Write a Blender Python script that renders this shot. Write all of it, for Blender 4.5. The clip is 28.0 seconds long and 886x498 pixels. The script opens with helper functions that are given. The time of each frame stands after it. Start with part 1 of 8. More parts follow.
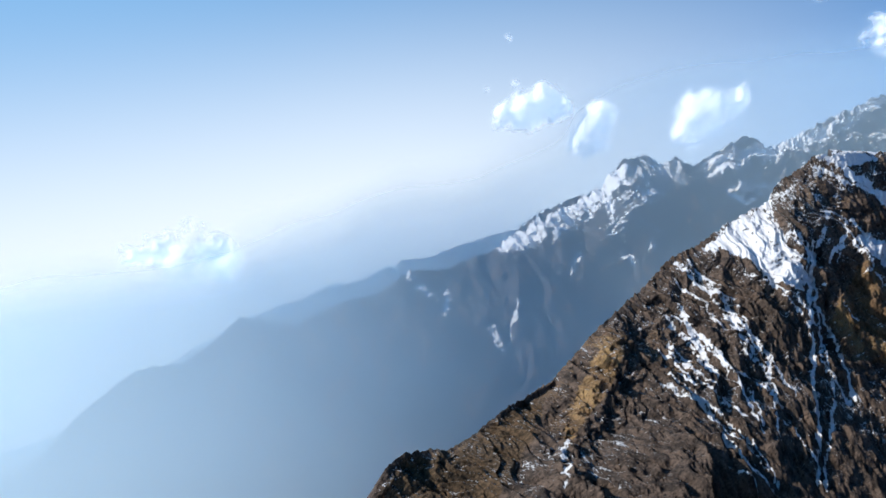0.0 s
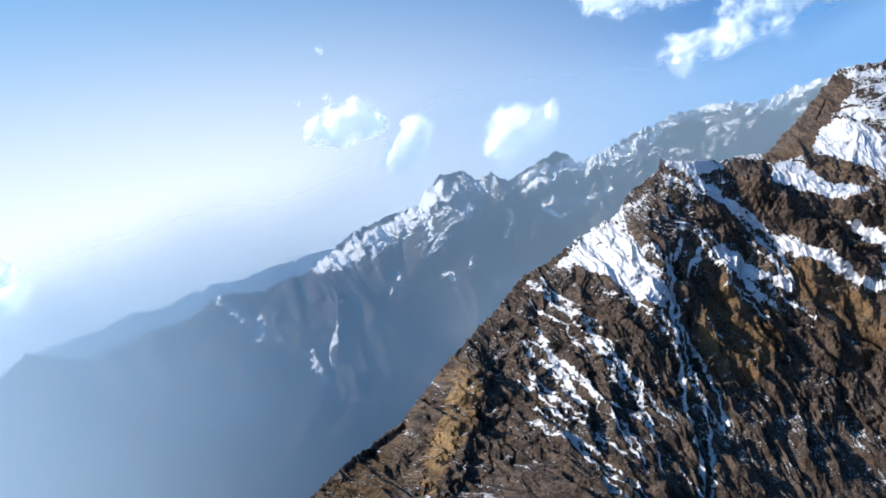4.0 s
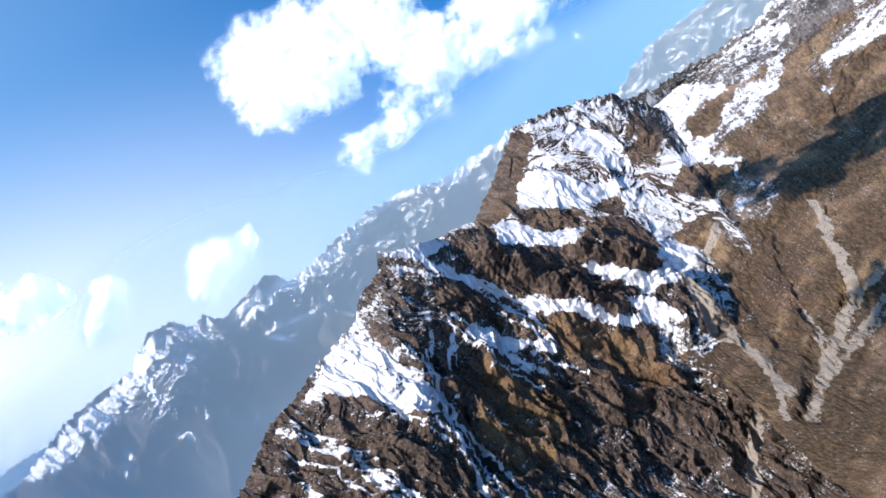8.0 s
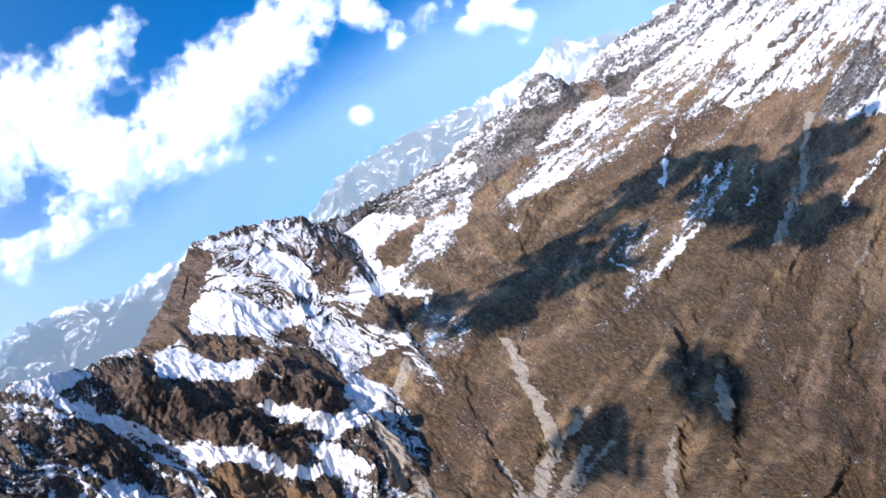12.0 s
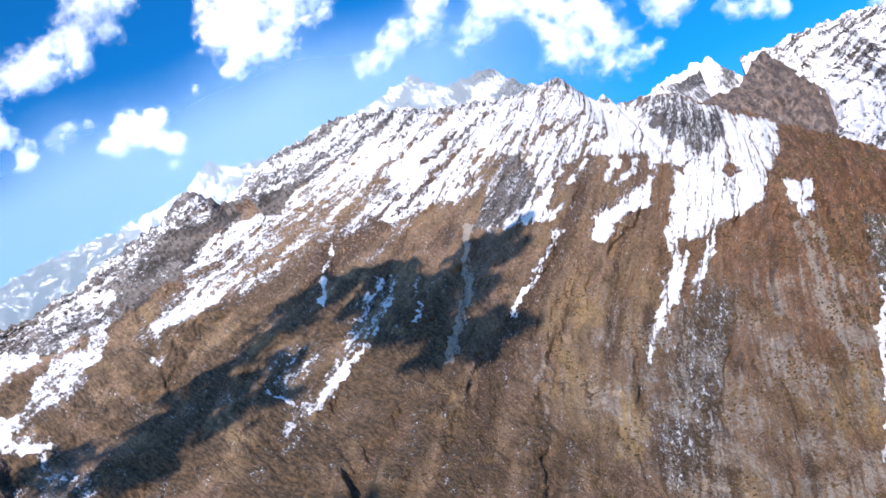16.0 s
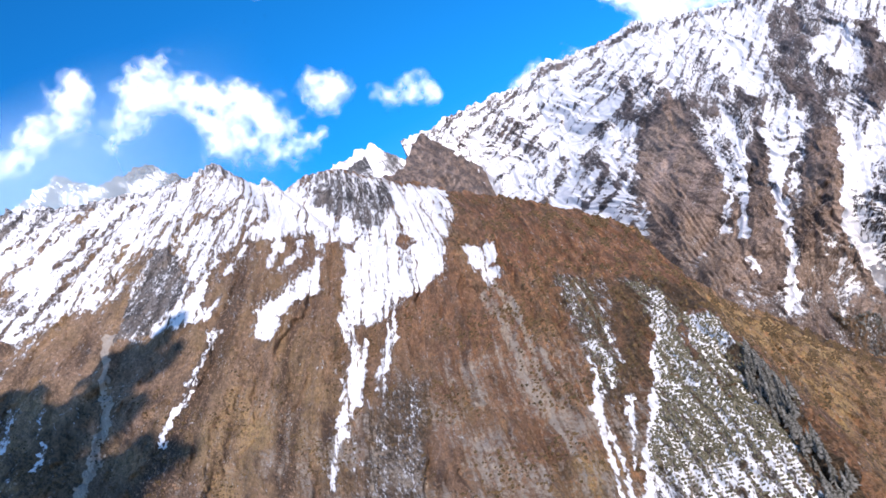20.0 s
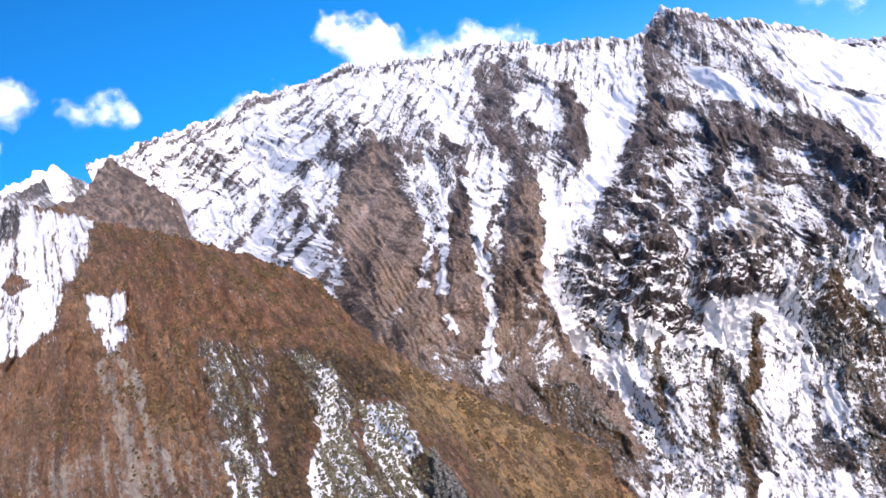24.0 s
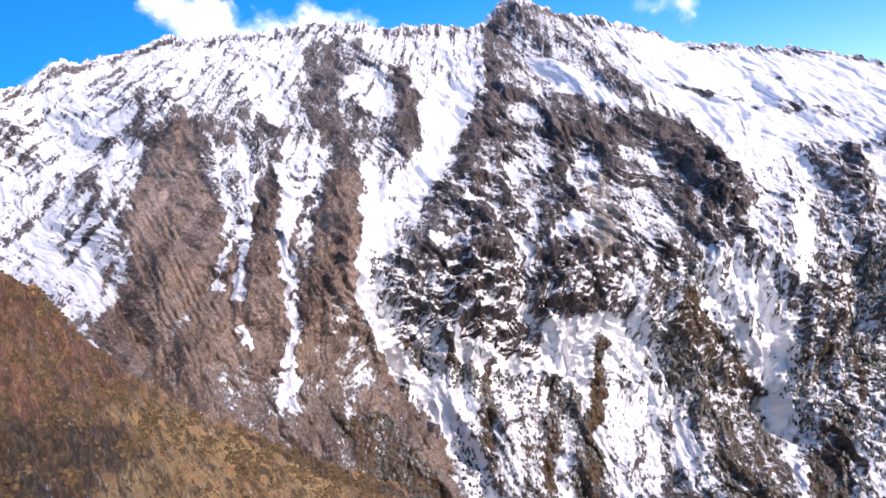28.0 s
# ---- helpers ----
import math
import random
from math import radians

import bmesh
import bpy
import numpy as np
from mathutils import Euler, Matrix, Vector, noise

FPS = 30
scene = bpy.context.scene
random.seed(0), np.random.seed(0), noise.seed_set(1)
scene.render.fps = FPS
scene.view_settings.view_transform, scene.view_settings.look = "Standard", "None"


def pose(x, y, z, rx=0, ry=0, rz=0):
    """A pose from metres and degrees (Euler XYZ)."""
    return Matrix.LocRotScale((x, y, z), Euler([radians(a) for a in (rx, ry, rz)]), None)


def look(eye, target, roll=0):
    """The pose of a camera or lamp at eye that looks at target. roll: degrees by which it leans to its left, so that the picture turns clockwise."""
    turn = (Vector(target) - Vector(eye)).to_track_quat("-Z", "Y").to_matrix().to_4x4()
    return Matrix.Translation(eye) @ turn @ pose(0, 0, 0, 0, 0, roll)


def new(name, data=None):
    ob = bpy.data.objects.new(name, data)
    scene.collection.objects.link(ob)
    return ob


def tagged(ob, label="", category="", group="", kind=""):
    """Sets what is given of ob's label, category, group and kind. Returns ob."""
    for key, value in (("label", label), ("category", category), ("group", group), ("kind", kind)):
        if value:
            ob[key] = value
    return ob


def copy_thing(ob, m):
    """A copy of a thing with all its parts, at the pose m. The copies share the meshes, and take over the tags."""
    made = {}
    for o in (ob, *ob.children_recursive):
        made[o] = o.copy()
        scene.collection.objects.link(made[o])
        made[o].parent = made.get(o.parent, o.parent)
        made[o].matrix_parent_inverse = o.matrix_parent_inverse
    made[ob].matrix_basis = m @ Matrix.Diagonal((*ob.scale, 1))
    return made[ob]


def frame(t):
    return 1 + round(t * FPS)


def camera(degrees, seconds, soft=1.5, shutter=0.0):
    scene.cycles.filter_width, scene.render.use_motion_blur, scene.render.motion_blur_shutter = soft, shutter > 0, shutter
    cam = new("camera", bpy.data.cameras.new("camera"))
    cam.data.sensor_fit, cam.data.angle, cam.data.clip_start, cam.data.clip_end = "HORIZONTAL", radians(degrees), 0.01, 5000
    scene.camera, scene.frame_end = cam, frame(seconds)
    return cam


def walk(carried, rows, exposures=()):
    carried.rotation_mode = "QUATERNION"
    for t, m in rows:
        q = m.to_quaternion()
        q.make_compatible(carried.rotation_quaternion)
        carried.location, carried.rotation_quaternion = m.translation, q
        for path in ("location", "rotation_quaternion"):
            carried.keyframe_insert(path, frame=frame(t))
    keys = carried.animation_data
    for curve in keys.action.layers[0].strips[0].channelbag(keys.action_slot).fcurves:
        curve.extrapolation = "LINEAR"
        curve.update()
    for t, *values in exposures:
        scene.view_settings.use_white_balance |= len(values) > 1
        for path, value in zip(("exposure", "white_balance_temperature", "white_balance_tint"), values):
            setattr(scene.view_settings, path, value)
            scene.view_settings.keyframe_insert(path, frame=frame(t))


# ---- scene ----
cam = camera(52.21, 28.0, soft=1.6)
PATH = [
    (0.0, pose(-0.0, 0.2, 1499.5, 84.95, 9.95, -0.87)),
    (0.5, pose(-3.8, 17.6, 1500.0, 85.07, 10.60, -2.28)),
    (1.0, pose(-7.5, 35.8, 1499.8, 84.69, 11.57, -3.70)),
    (1.5, pose(-10.9, 54.4, 1499.1, 83.42, 11.80, -5.06)),
    (2.0, pose(-13.6, 73.4, 1498.2, 82.93, 11.81, -6.38)),
    (2.5, pose(-15.5, 92.5, 1497.2, 83.37, 11.12, -8.10)),
    (3.0, pose(-16.5, 111.7, 1496.1, 83.57, 10.63, -9.51)),
    (3.5, pose(-16.5, 130.8, 1495.2, 83.68, 10.24, -11.28)),
    (5.5, pose(-5.5, 205.3, 1492.5, 84.65, 14.19, -19.25)),
    (6.0, pose(-0.1, 223.1, 1492.0, 84.38, 16.58, -21.98)),
    (6.5, pose(6.4, 240.5, 1491.5, 84.26, 19.13, -25.40)),
    (7.0, pose(13.7, 257.4, 1491.0, 84.69, 21.16, -27.78)),
    (7.5, pose(22.0, 273.9, 1490.4, 85.27, 22.95, -29.40)),
    (8.0, pose(31.1, 289.9, 1489.7, 85.24, 24.58, -32.97)),
    (8.5, pose(41.1, 305.3, 1488.8, 85.65, 25.69, -36.66)),
    (9.0, pose(51.8, 320.2, 1487.8, 86.35, 25.82, -40.01)),
    (9.5, pose(63.1, 334.4, 1486.6, 86.59, 25.33, -43.51)),
    (10.0, pose(75.1, 348.1, 1485.1, 86.61, 24.36, -45.64)),
    (10.5, pose(87.8, 361.0, 1483.5, 85.72, 24.30, -47.38)),
    (11.0, pose(101.0, 373.3, 1481.6, 84.57, 24.19, -49.29)),
    (11.5, pose(114.7, 384.9, 1479.5, 84.71, 22.33, -51.52)),
    (12.0, pose(128.9, 395.7, 1477.2, 85.19, 20.06, -53.92)),
    (12.5, pose(143.6, 405.7, 1474.7, 85.36, 18.42, -56.67)),
    (14.5, pose(206.4, 437.4, 1463.4, 84.70, 17.94, -69.09)),
    (15.0, pose(223.0, 443.1, 1460.4, 84.45, 18.19, -71.62)),
    (15.5, pose(239.8, 447.9, 1457.4, 85.04, 19.18, -74.43)),
    (16.0, pose(256.9, 451.7, 1454.4, 85.42, 20.55, -76.51)),
    (16.5, pose(274.2, 454.5, 1451.4, 85.35, 21.85, -78.21)),
    (17.0, pose(291.6, 456.4, 1448.5, 85.86, 23.15, -79.77)),
    (17.5, pose(309.1, 457.3, 1445.6, 86.21, 24.31, -81.70)),
    (18.0, pose(326.7, 457.2, 1442.8, 86.41, 24.51, -83.43)),
    (18.5, pose(344.2, 456.2, 1440.1, 85.99, 24.97, -87.00)),
    (19.0, pose(361.6, 454.3, 1437.5, 84.73, 25.46, -90.90)),
    (19.5, pose(378.8, 451.5, 1434.8, 83.34, 24.41, -94.83)),
    (20.0, pose(395.8, 447.8, 1432.2, 82.88, 24.23, -98.45)),
    (20.5, pose(412.5, 443.3, 1429.7, 82.81, 24.68, -101.22)),
    (22.5, pose(474.7, 418.1, 1418.6, 81.60, 24.70, -110.46)),
    (23.0, pose(488.9, 410.3, 1415.5, 80.64, 22.60, -112.69)),
    (23.5, pose(502.5, 402.0, 1412.3, 79.70, 20.07, -115.59)),
    (24.0, pose(515.5, 393.2, 1408.8, 78.54, 18.48, -117.42)),
    (24.5, pose(528.1, 384.1, 1405.1, 77.62, 18.06, -118.25)),
    (25.0, pose(540.2, 374.7, 1401.3, 77.46, 18.96, -119.02)),
    (25.5, pose(552.0, 365.1, 1397.4, 77.49, 19.97, -121.16)),
    (26.0, pose(563.8, 355.2, 1393.5, 76.81, 20.23, -124.07)),
    (26.5, pose(575.8, 345.2, 1389.7, 75.75, 18.52, -125.76)),
    (27.0, pose(588.4, 335.0, 1386.2, 75.28, 16.19, -126.37)),
    (27.5, pose(602.0, 324.6, 1383.3, 75.15, 15.02, -126.70)),
    (28.0, pose(617.2, 314.1, 1381.3, 75.25, 14.32, -127.38)),
]
walk(cam, PATH, [(0.0, -0.18, 6500, 10), (3.5, -0.06, 6500, 11), (8.0, 0.3, 6500, 16), (14.0, 0.38, 6500, 20), (23.0, 0.38, 6700, 25), (28.0, 0.42, 6800, 28)])

# ---- light ----
SUN_AZ, SUN_EL = -91.0, 37.0      # bearing from +y towards +x, height above the horizon
world = bpy.data.worlds.new("sky")
scene.world = world
world.use_nodes = True
wn, wl = world.node_tree.nodes, world.node_tree.links
wn.clear()
wout, wbg = wn.new("ShaderNodeOutputWorld"), wn.new("ShaderNodeBackground")
sky = wn.new("ShaderNodeTexSky")
sky.sky_type, sky.sun_disc = "NISHITA", False
sky.sun_elevation, sky.sun_rotation = radians(SUN_EL), radians(SUN_AZ)
sky.altitude, sky.air_density, sky.dust_density, sky.ozone_density = 2500, 1.0, 0.8, 2.0
wbg.inputs["Strength"].default_value = 0.21
tone, turn, coord = wn.new("ShaderNodeHueSaturation"), wn.new("ShaderNodeMapping"), wn.new("ShaderNodeTexCoord")
turn.inputs["Location"].default_value = (0, 0, 0.24)
tone.inputs["Hue"].default_value = 0.5
tone.inputs["Saturation"].default_value = 1.5
tone.inputs["Value"].default_value = 0.86
wl.new(coord.outputs["Generated"], turn.inputs[0])
wl.new(turn.outputs[0], sky.inputs[0])
wl.new(sky.outputs[0], tone.inputs["Color"])
# pale haze low over the open valley, on the sunny side
split, side, low, both, pale = wn.new("ShaderNodeSeparateXYZ"), wn.new("ShaderNodeVectorMath"), wn.new("ShaderNodeMapRange"), wn.new("ShaderNodeMath"), wn.new("ShaderNodeMix")
west = wn.new("ShaderNodeMapRange")
side.operation, side.inputs[1].default_value = "DOT_PRODUCT", (math.sin(radians(-70)), math.cos(radians(-70)), 0)
low.interpolation_type = west.interpolation_type = "SMOOTHSTEP"
low.inputs[1].default_value, low.inputs[2].default_value = 0.27, -0.08
west.inputs[1].default_value, west.inputs[2].default_value = -0.45, 0.45
both.operation, pale.data_type = "MULTIPLY", "RGBA"
pale.inputs[7].default_value = (5.0, 5.5, 6.0, 1)
# lighter blue towards the sun
bright, near_sun = wn.new("ShaderNodeMix"), wn.new("ShaderNodeMapRange")
bright.data_type, near_sun.interpolation_type = "RGBA", "SMOOTHSTEP"
near_sun.inputs[1].default_value, near_sun.inputs[2].default_value, near_sun.inputs[4].default_value = -0.42, 0.85, 0.92
bright.inputs[7].default_value = (1.5, 3.0, 4.9, 1)
wl.new(side.outputs["Value"], near_sun.inputs[0])
wl.new(near_sun.outputs[0], bright.inputs[0])
wl.new(tone.outputs[0], bright.inputs[6])
wl.new(coord.outputs["Generated"], split.inputs[0])
wl.new(coord.outputs["Generated"], side.inputs[0])
wl.new(split.outputs["Z"], low.inputs[0])
wl.new(side.outputs["Value"], west.inputs[0])
wl.new(low.outputs[0], both.inputs[0])
wl.new(west.outputs[0], both.inputs[1])
wl.new(both.outputs[0], pale.inputs[0])
wl.new(bright.outputs[2], pale.inputs[6])
wl.new(pale.outputs[2], wbg.inputs[0])
wl.new(wbg.outputs[0], wout.inputs[0])
sun = new("sun", bpy.data.lights.new("sun", "SUN"))
sun.data.energy, sun.data.angle, sun.data.color = 5.0, radians(0.5), (1.0, 0.93, 0.83)
sun_from = Vector((math.sin(radians(SUN_AZ)) * math.cos(radians(SUN_EL)), math.cos(radians(SUN_AZ)) * math.cos(radians(SUN_EL)), math.sin(radians(SUN_EL))))
sun.matrix_world = look(sun_from * 3000, (0, 0, 0))

# ---- materials ----
def node_material(name):
    m = bpy.data.materials.new(name)
    m.use_nodes = True
    return m, m.node_tree.nodes, m.node_tree.links, m.node_tree.nodes["Principled BSDF"]


def noise_node(n, l, vec, scale, detail=6.0, rough=0.6, stretch=(1, 1, 1)):
    mp = n.new("ShaderNodeMapping")
    mp.inputs["Scale"].default_value = stretch
    l.new(vec, mp.inputs[0])
    t = n.new("ShaderNodeTexNoise")
    t.inputs["Scale"].default_value, t.inputs["Detail"].default_value, t.inputs["Roughness"].default_value = scale, detail, rough
    l.new(mp.outputs[0], t.inputs["Vector"])
    return t.outputs["Fac"]


def math_node(n, l, op, a, b, clamp=False):
    q = n.new("ShaderNodeMath")
    q.operation, q.use_clamp = op, clamp
    for i, s in enumerate((a, b)):
        if isinstance(s, (int, float)):
            q.inputs[i].default_value = s
        else:
            l.new(s, q.inputs[i])
    return q.outputs[0]


def mix_node(n, l, fac, a, b):
    q = n.new("ShaderNodeMix")
    q.data_type = "RGBA"
    if isinstance(fac, (int, float)):
        q.inputs[0].default_value = fac
    else:
        l.new(fac, q.inputs[0])
    for i, s in ((6, a), (7, b)):
        if isinstance(s, tuple):
            q.inputs[i].default_value = (*s, 1)
        else:
            l.new(s, q.inputs[i])
    return q.outputs[2]


def step_node(n, l, val, lo, hi):
    q = n.new("ShaderNodeMapRange")
    q.interpolation_type = "SMOOTHSTEP"
    l.new(val, q.inputs[0])
    q.inputs[1].default_value, q.inputs[2].default_value = lo, hi
    return q.outputs[0]


def attr_node(n, name):
    q = n.new("ShaderNodeAttribute")
    q.attribute_name = name
    return q.outputs


def mountain_material(name, rock_a, rock_b, turf_a, turf_b, turf_c, unit=1.0, patchy=0.35, comb=1.0, dust=0.35, crisp=0.08):
    """Rock, withered turf and snow by the attributes of the ground. unit: size of the grain in metres; crisp: softness of the snow's edge."""
    m, n, l, bsdf = node_material(name)
    flow = attr_node(n, "flow")["Vector"]
    snow, rock, tint, pale, wood = (attr_node(n, k)["Fac"] for k in ("snow", "rock", "tint", "pale", "wood"))
    rust = attr_node(n, "rust")["Fac"]
    big = noise_node(n, l, flow, 0.012 / unit, 5)
    grain = noise_node(n, l, flow, 0.42 / unit, 5, 0.68, (1, 1 - 0.72 * comb, 1))
    combed = noise_node(n, l, flow, 0.1 / unit, 6, 0.66, (1, 1 - 0.84 * comb, 1))
    mid = noise_node(n, l, flow, 0.06 / unit, 6, 0.65)
    fine = noise_node(n, l, flow, 0.35 / unit, 5, 0.7)
    strata = noise_node(n, l, flow, 0.05 / unit, 6, 0.65, (2.0, 0.8, 1))
    rock_c = mix_node(n, l, step_node(n, l, strata, 0.38, 0.62), rock_a, rock_b)
    rock_c = mix_node(n, l, step_node(n, l, fine, 0.47, 0.38), rock_c, tuple(c * 0.45 for c in rock_a))
    rock_c = mix_node(n, l, step_node(n, l, fine, 0.55, 0.7), rock_c, tuple(min(1, c * 1.7) for c in rock_b))
    turf = mix_node(n, l, step_node(n, l, combed, 0.36, 0.62), turf_a, turf_b)
    turf = mix_node(n, l, math_node(n, l, "MULTIPLY", tint, step_node(n, l, big, 0.3, 0.6)), turf, turf_c)
    plain = math_node(n, l, "SUBTRACT", 1.0, math_node(n, l, "MULTIPLY", rust, 0.85), True)
    turf = mix_node(n, l, math_node(n, l, "MULTIPLY", plain, step_node(n, l, noise_node(n, l, flow, 0.03 / unit, 6, 0.6, (1, 0.09, 1)), 0.47, 0.63)), turf, tuple(c * 0.62 for c in turf_a))
    turf = mix_node(n, l, math_node(n, l, "MULTIPLY", plain, step_node(n, l, noise_node(n, l, flow, 0.07 / unit, 5, 0.6, (1, 0.07, 1)), 0.55, 0.68)), turf, tuple(min(1, c * 1.25) for c in turf_b))
    turf = mix_node(n, l, math_node(n, l, "MULTIPLY", step_node(n, l, fine, 0.54, 0.64), 0.6), turf, tuple(c * 0.5 for c in turf_a))
    turf = mix_node(n, l, step_node(n, l, fine, 0.46, 0.38), turf, tuple(min(1, c * 1.25) for c in turf_b))
    turf = mix_node(n, l, step_node(n, l, noise_node(n, l, flow, 0.045 / unit, 7, 0.72, (1, 0.35, 1)), 0.5, 0.66), turf, tuple(c * 0.6 for c in turf_a))
    bare = math_node(n, l, "MULTIPLY", rust, math_node(n, l, "SUBTRACT", 1.0, math_node(n, l, "MULTIPLY", tint, 0.85), True))
    turf = mix_node(n, l, math_node(n, l, "MULTIPLY", bare, step_node(n, l, mid, 0.3, 0.5)), turf, mix_node(n, l, step_node(n, l, combed, 0.35, 0.65), (0.15, 0.064, 0.035), (0.32, 0.148, 0.075)))
    mott = noise_node(n, l, flow, 0.16 / unit, 7, 0.72)
    turf = mix_node(n, l, math_node(n, l, "MULTIPLY", rust, step_node(n, l, mott, 0.51, 0.57)), turf, mix_node(n, l, fine, (0.065, 0.04, 0.023), (0.135, 0.085, 0.045)))
    turf = mix_node(n, l, math_node(n, l, "MULTIPLY", rust, step_node(n, l, mott, 0.45, 0.38)), turf, (0.44, 0.235, 0.115))
    crumb = noise_node(n, l, flow, 1.0 / unit, 4, 0.7, (1, 0.45, 1))
    turf = mix_node(n, l, math_node(n, l, "MULTIPLY", step_node(n, l, crumb, 0.54, 0.66), 0.55), turf, tuple(min(1, c * 1.9) for c in turf_b))
    turf = mix_node(n, l, math_node(n, l, "MULTIPLY", step_node(n, l, crumb, 0.47, 0.36), 0.6), turf, tuple(c * 0.4 for c in turf_a))
    edge = math_node(n, l, "ADD", rock, math_node(n, l, "MULTIPLY", math_node(n, l, "SUBTRACT", mid, 0.5), 1.2))
    ground = mix_node(n, l, step_node(n, l, edge, 0.4, 0.6), turf, rock_c)
    scrub = mix_node(n, l, step_node(n, l, fine, 0.42, 0.6), (0.052, 0.036, 0.021), (0.155, 0.1, 0.058))
    ground = mix_node(n, l, step_node(n, l, math_node(n, l, "ADD", wood, math_node(n, l, "MULTIPLY", math_node(n, l, "SUBTRACT", mid, 0.5), 1.0)), 0.45, 0.7), ground, scrub)
    scree = mix_node(n, l, fine, (0.24, 0.2, 0.16), (0.5, 0.44, 0.37))
    ground = mix_node(n, l, step_node(n, l, math_node(n, l, "ADD", pale, math_node(n, l, "MULTIPLY", math_node(n, l, "SUBTRACT", fine, 0.5), 0.9)), 0.35, 0.65), ground, scree)
    grit = math_node(n, l, "ADD", math_node(n, l, "MULTIPLY", math_node(n, l, "SUBTRACT", grain, 0.5), patchy * 3.2),
                     math_node(n, l, "MULTIPLY", math_node(n, l, "SUBTRACT", combed, 0.5), patchy * 2.6))
    grit = math_node(n, l, "ADD", grit, math_node(n, l, "MULTIPLY", math_node(n, l, "SUBTRACT", crumb, 0.5), patchy * 2.4))
    dusted = math_node(n, l, "MULTIPLY", step_node(n, l, math_node(n, l, "ADD", snow, math_node(n, l, "MULTIPLY", grit, 0.8)), 0.18, 0.62), dust)
    cover = math_node(n, l, "MAXIMUM", dusted, step_node(n, l, math_node(n, l, "ADD", snow, grit), 0.5 - crisp, 0.5 + crisp))
    colour = mix_node(n, l, cover, ground, mix_node(n, l, mid, (0.66, 0.685, 0.73), (0.8, 0.8, 0.81)))
    l.new(colour, bsdf.inputs["Base Color"])
    l.new(math_node(n, l, "SUBTRACT", 0.95, math_node(n, l, "MULTIPLY", cover, 0.35)), bsdf.inputs["Roughness"])
    bsdf.inputs["Specular IOR Level"].default_value = 0.25
    bump = n.new("ShaderNodeBump")
    bump.inputs["Strength"].default_value, bump.inputs["Distance"].default_value = 1.0, 4.0 * unit
    rough = math_node(n, l, "MULTIPLY", math_node(n, l, "ADD", fine, math_node(n, l, "MULTIPLY", mid, 2.0)),
                      math_node(n, l, "SUBTRACT", 1.0, math_node(n, l, "MULTIPLY", cover, 0.7)))
    l.new(rough, bump.inputs["Height"])
    l.new(bump.outputs[0], bsdf.inputs["Normal"])
    return m


DARK_ROCK, PALE_ROCK = (0.04, 0.035, 0.033), (0.17, 0.148, 0.135)
BROWN_TURF, RUST_TURF, STRAW = (0.12, 0.078, 0.053), (0.235, 0.153, 0.102), (0.5, 0.35, 0.15)
mat_ridge = mountain_material("ridge_rock", (0.044, 0.034, 0.029), (0.15, 0.108, 0.084), (0.08, 0.053, 0.036), (0.18, 0.112, 0.07), (0.4, 0.26, 0.12), 1.0, patchy=0.45, comb=0.3, dust=0.12)
mat_slope = mountain_material("slope_turf", DARK_ROCK, PALE_ROCK, BROWN_TURF, RUST_TURF, STRAW, 1.0, patchy=0.5, comb=0.65, dust=0.3)
mat_wall = mountain_material("wall_rock", (0.04, 0.034, 0.034), (0.15, 0.12, 0.11), (0.155, 0.112, 0.092), (0.285, 0.215, 0.178), (0.36, 0.28, 0.18), 1.0, patchy=0.36, comb=0.3, dust=0.22)
mat_far = mountain_material("far_range", (0.03, 0.03, 0.033), (0.1, 0.09, 0.085), (0.035, 0.034, 0.025), (0.075, 0.06, 0.04), (0.1, 0.08, 0.045), 3.0, patchy=0.4, dust=0.15)
mat_high = mountain_material("far_snow_range", (0.05, 0.05, 0.055), (0.17, 0.155, 0.15), (0.06, 0.05, 0.05), (0.1, 0.09, 0.07), (0.1, 0.09, 0.05), 3.0, patchy=0.4)
mat_dim = mountain_material("horizon_range", (0.05, 0.05, 0.06), (0.2, 0.18, 0.18), (0.06, 0.05, 0.05), (0.1, 0.09, 0.07), (0.1, 0.09, 0.05), 4.0)



def vapour(n, l, cover, lit_by, passing):
    """Thin vapour: it lets light by, throws some back and passes some on."""
    clear, lit, beyond, both, veil = (n.new("ShaderNodeBsdfTransparent"), n.new("ShaderNodeBsdfDiffuse"), n.new("ShaderNodeBsdfTranslucent"),
                                      n.new("ShaderNodeAddShader"), n.new("ShaderNodeMixShader"))
    lit.inputs[0].default_value, beyond.inputs[0].default_value = (*lit_by, 1), (*passing, 1)
    l.new(lit.outputs[0], both.inputs[0])
    l.new(beyond.outputs[0], both.inputs[1])
    l.new(cover, veil.inputs[0])
    l.new(clear.outputs[0], veil.inputs[1])
    l.new(both.outputs[0], veil.inputs[2])
    l.new(veil.outputs[0], n["Material Output"].inputs[0])


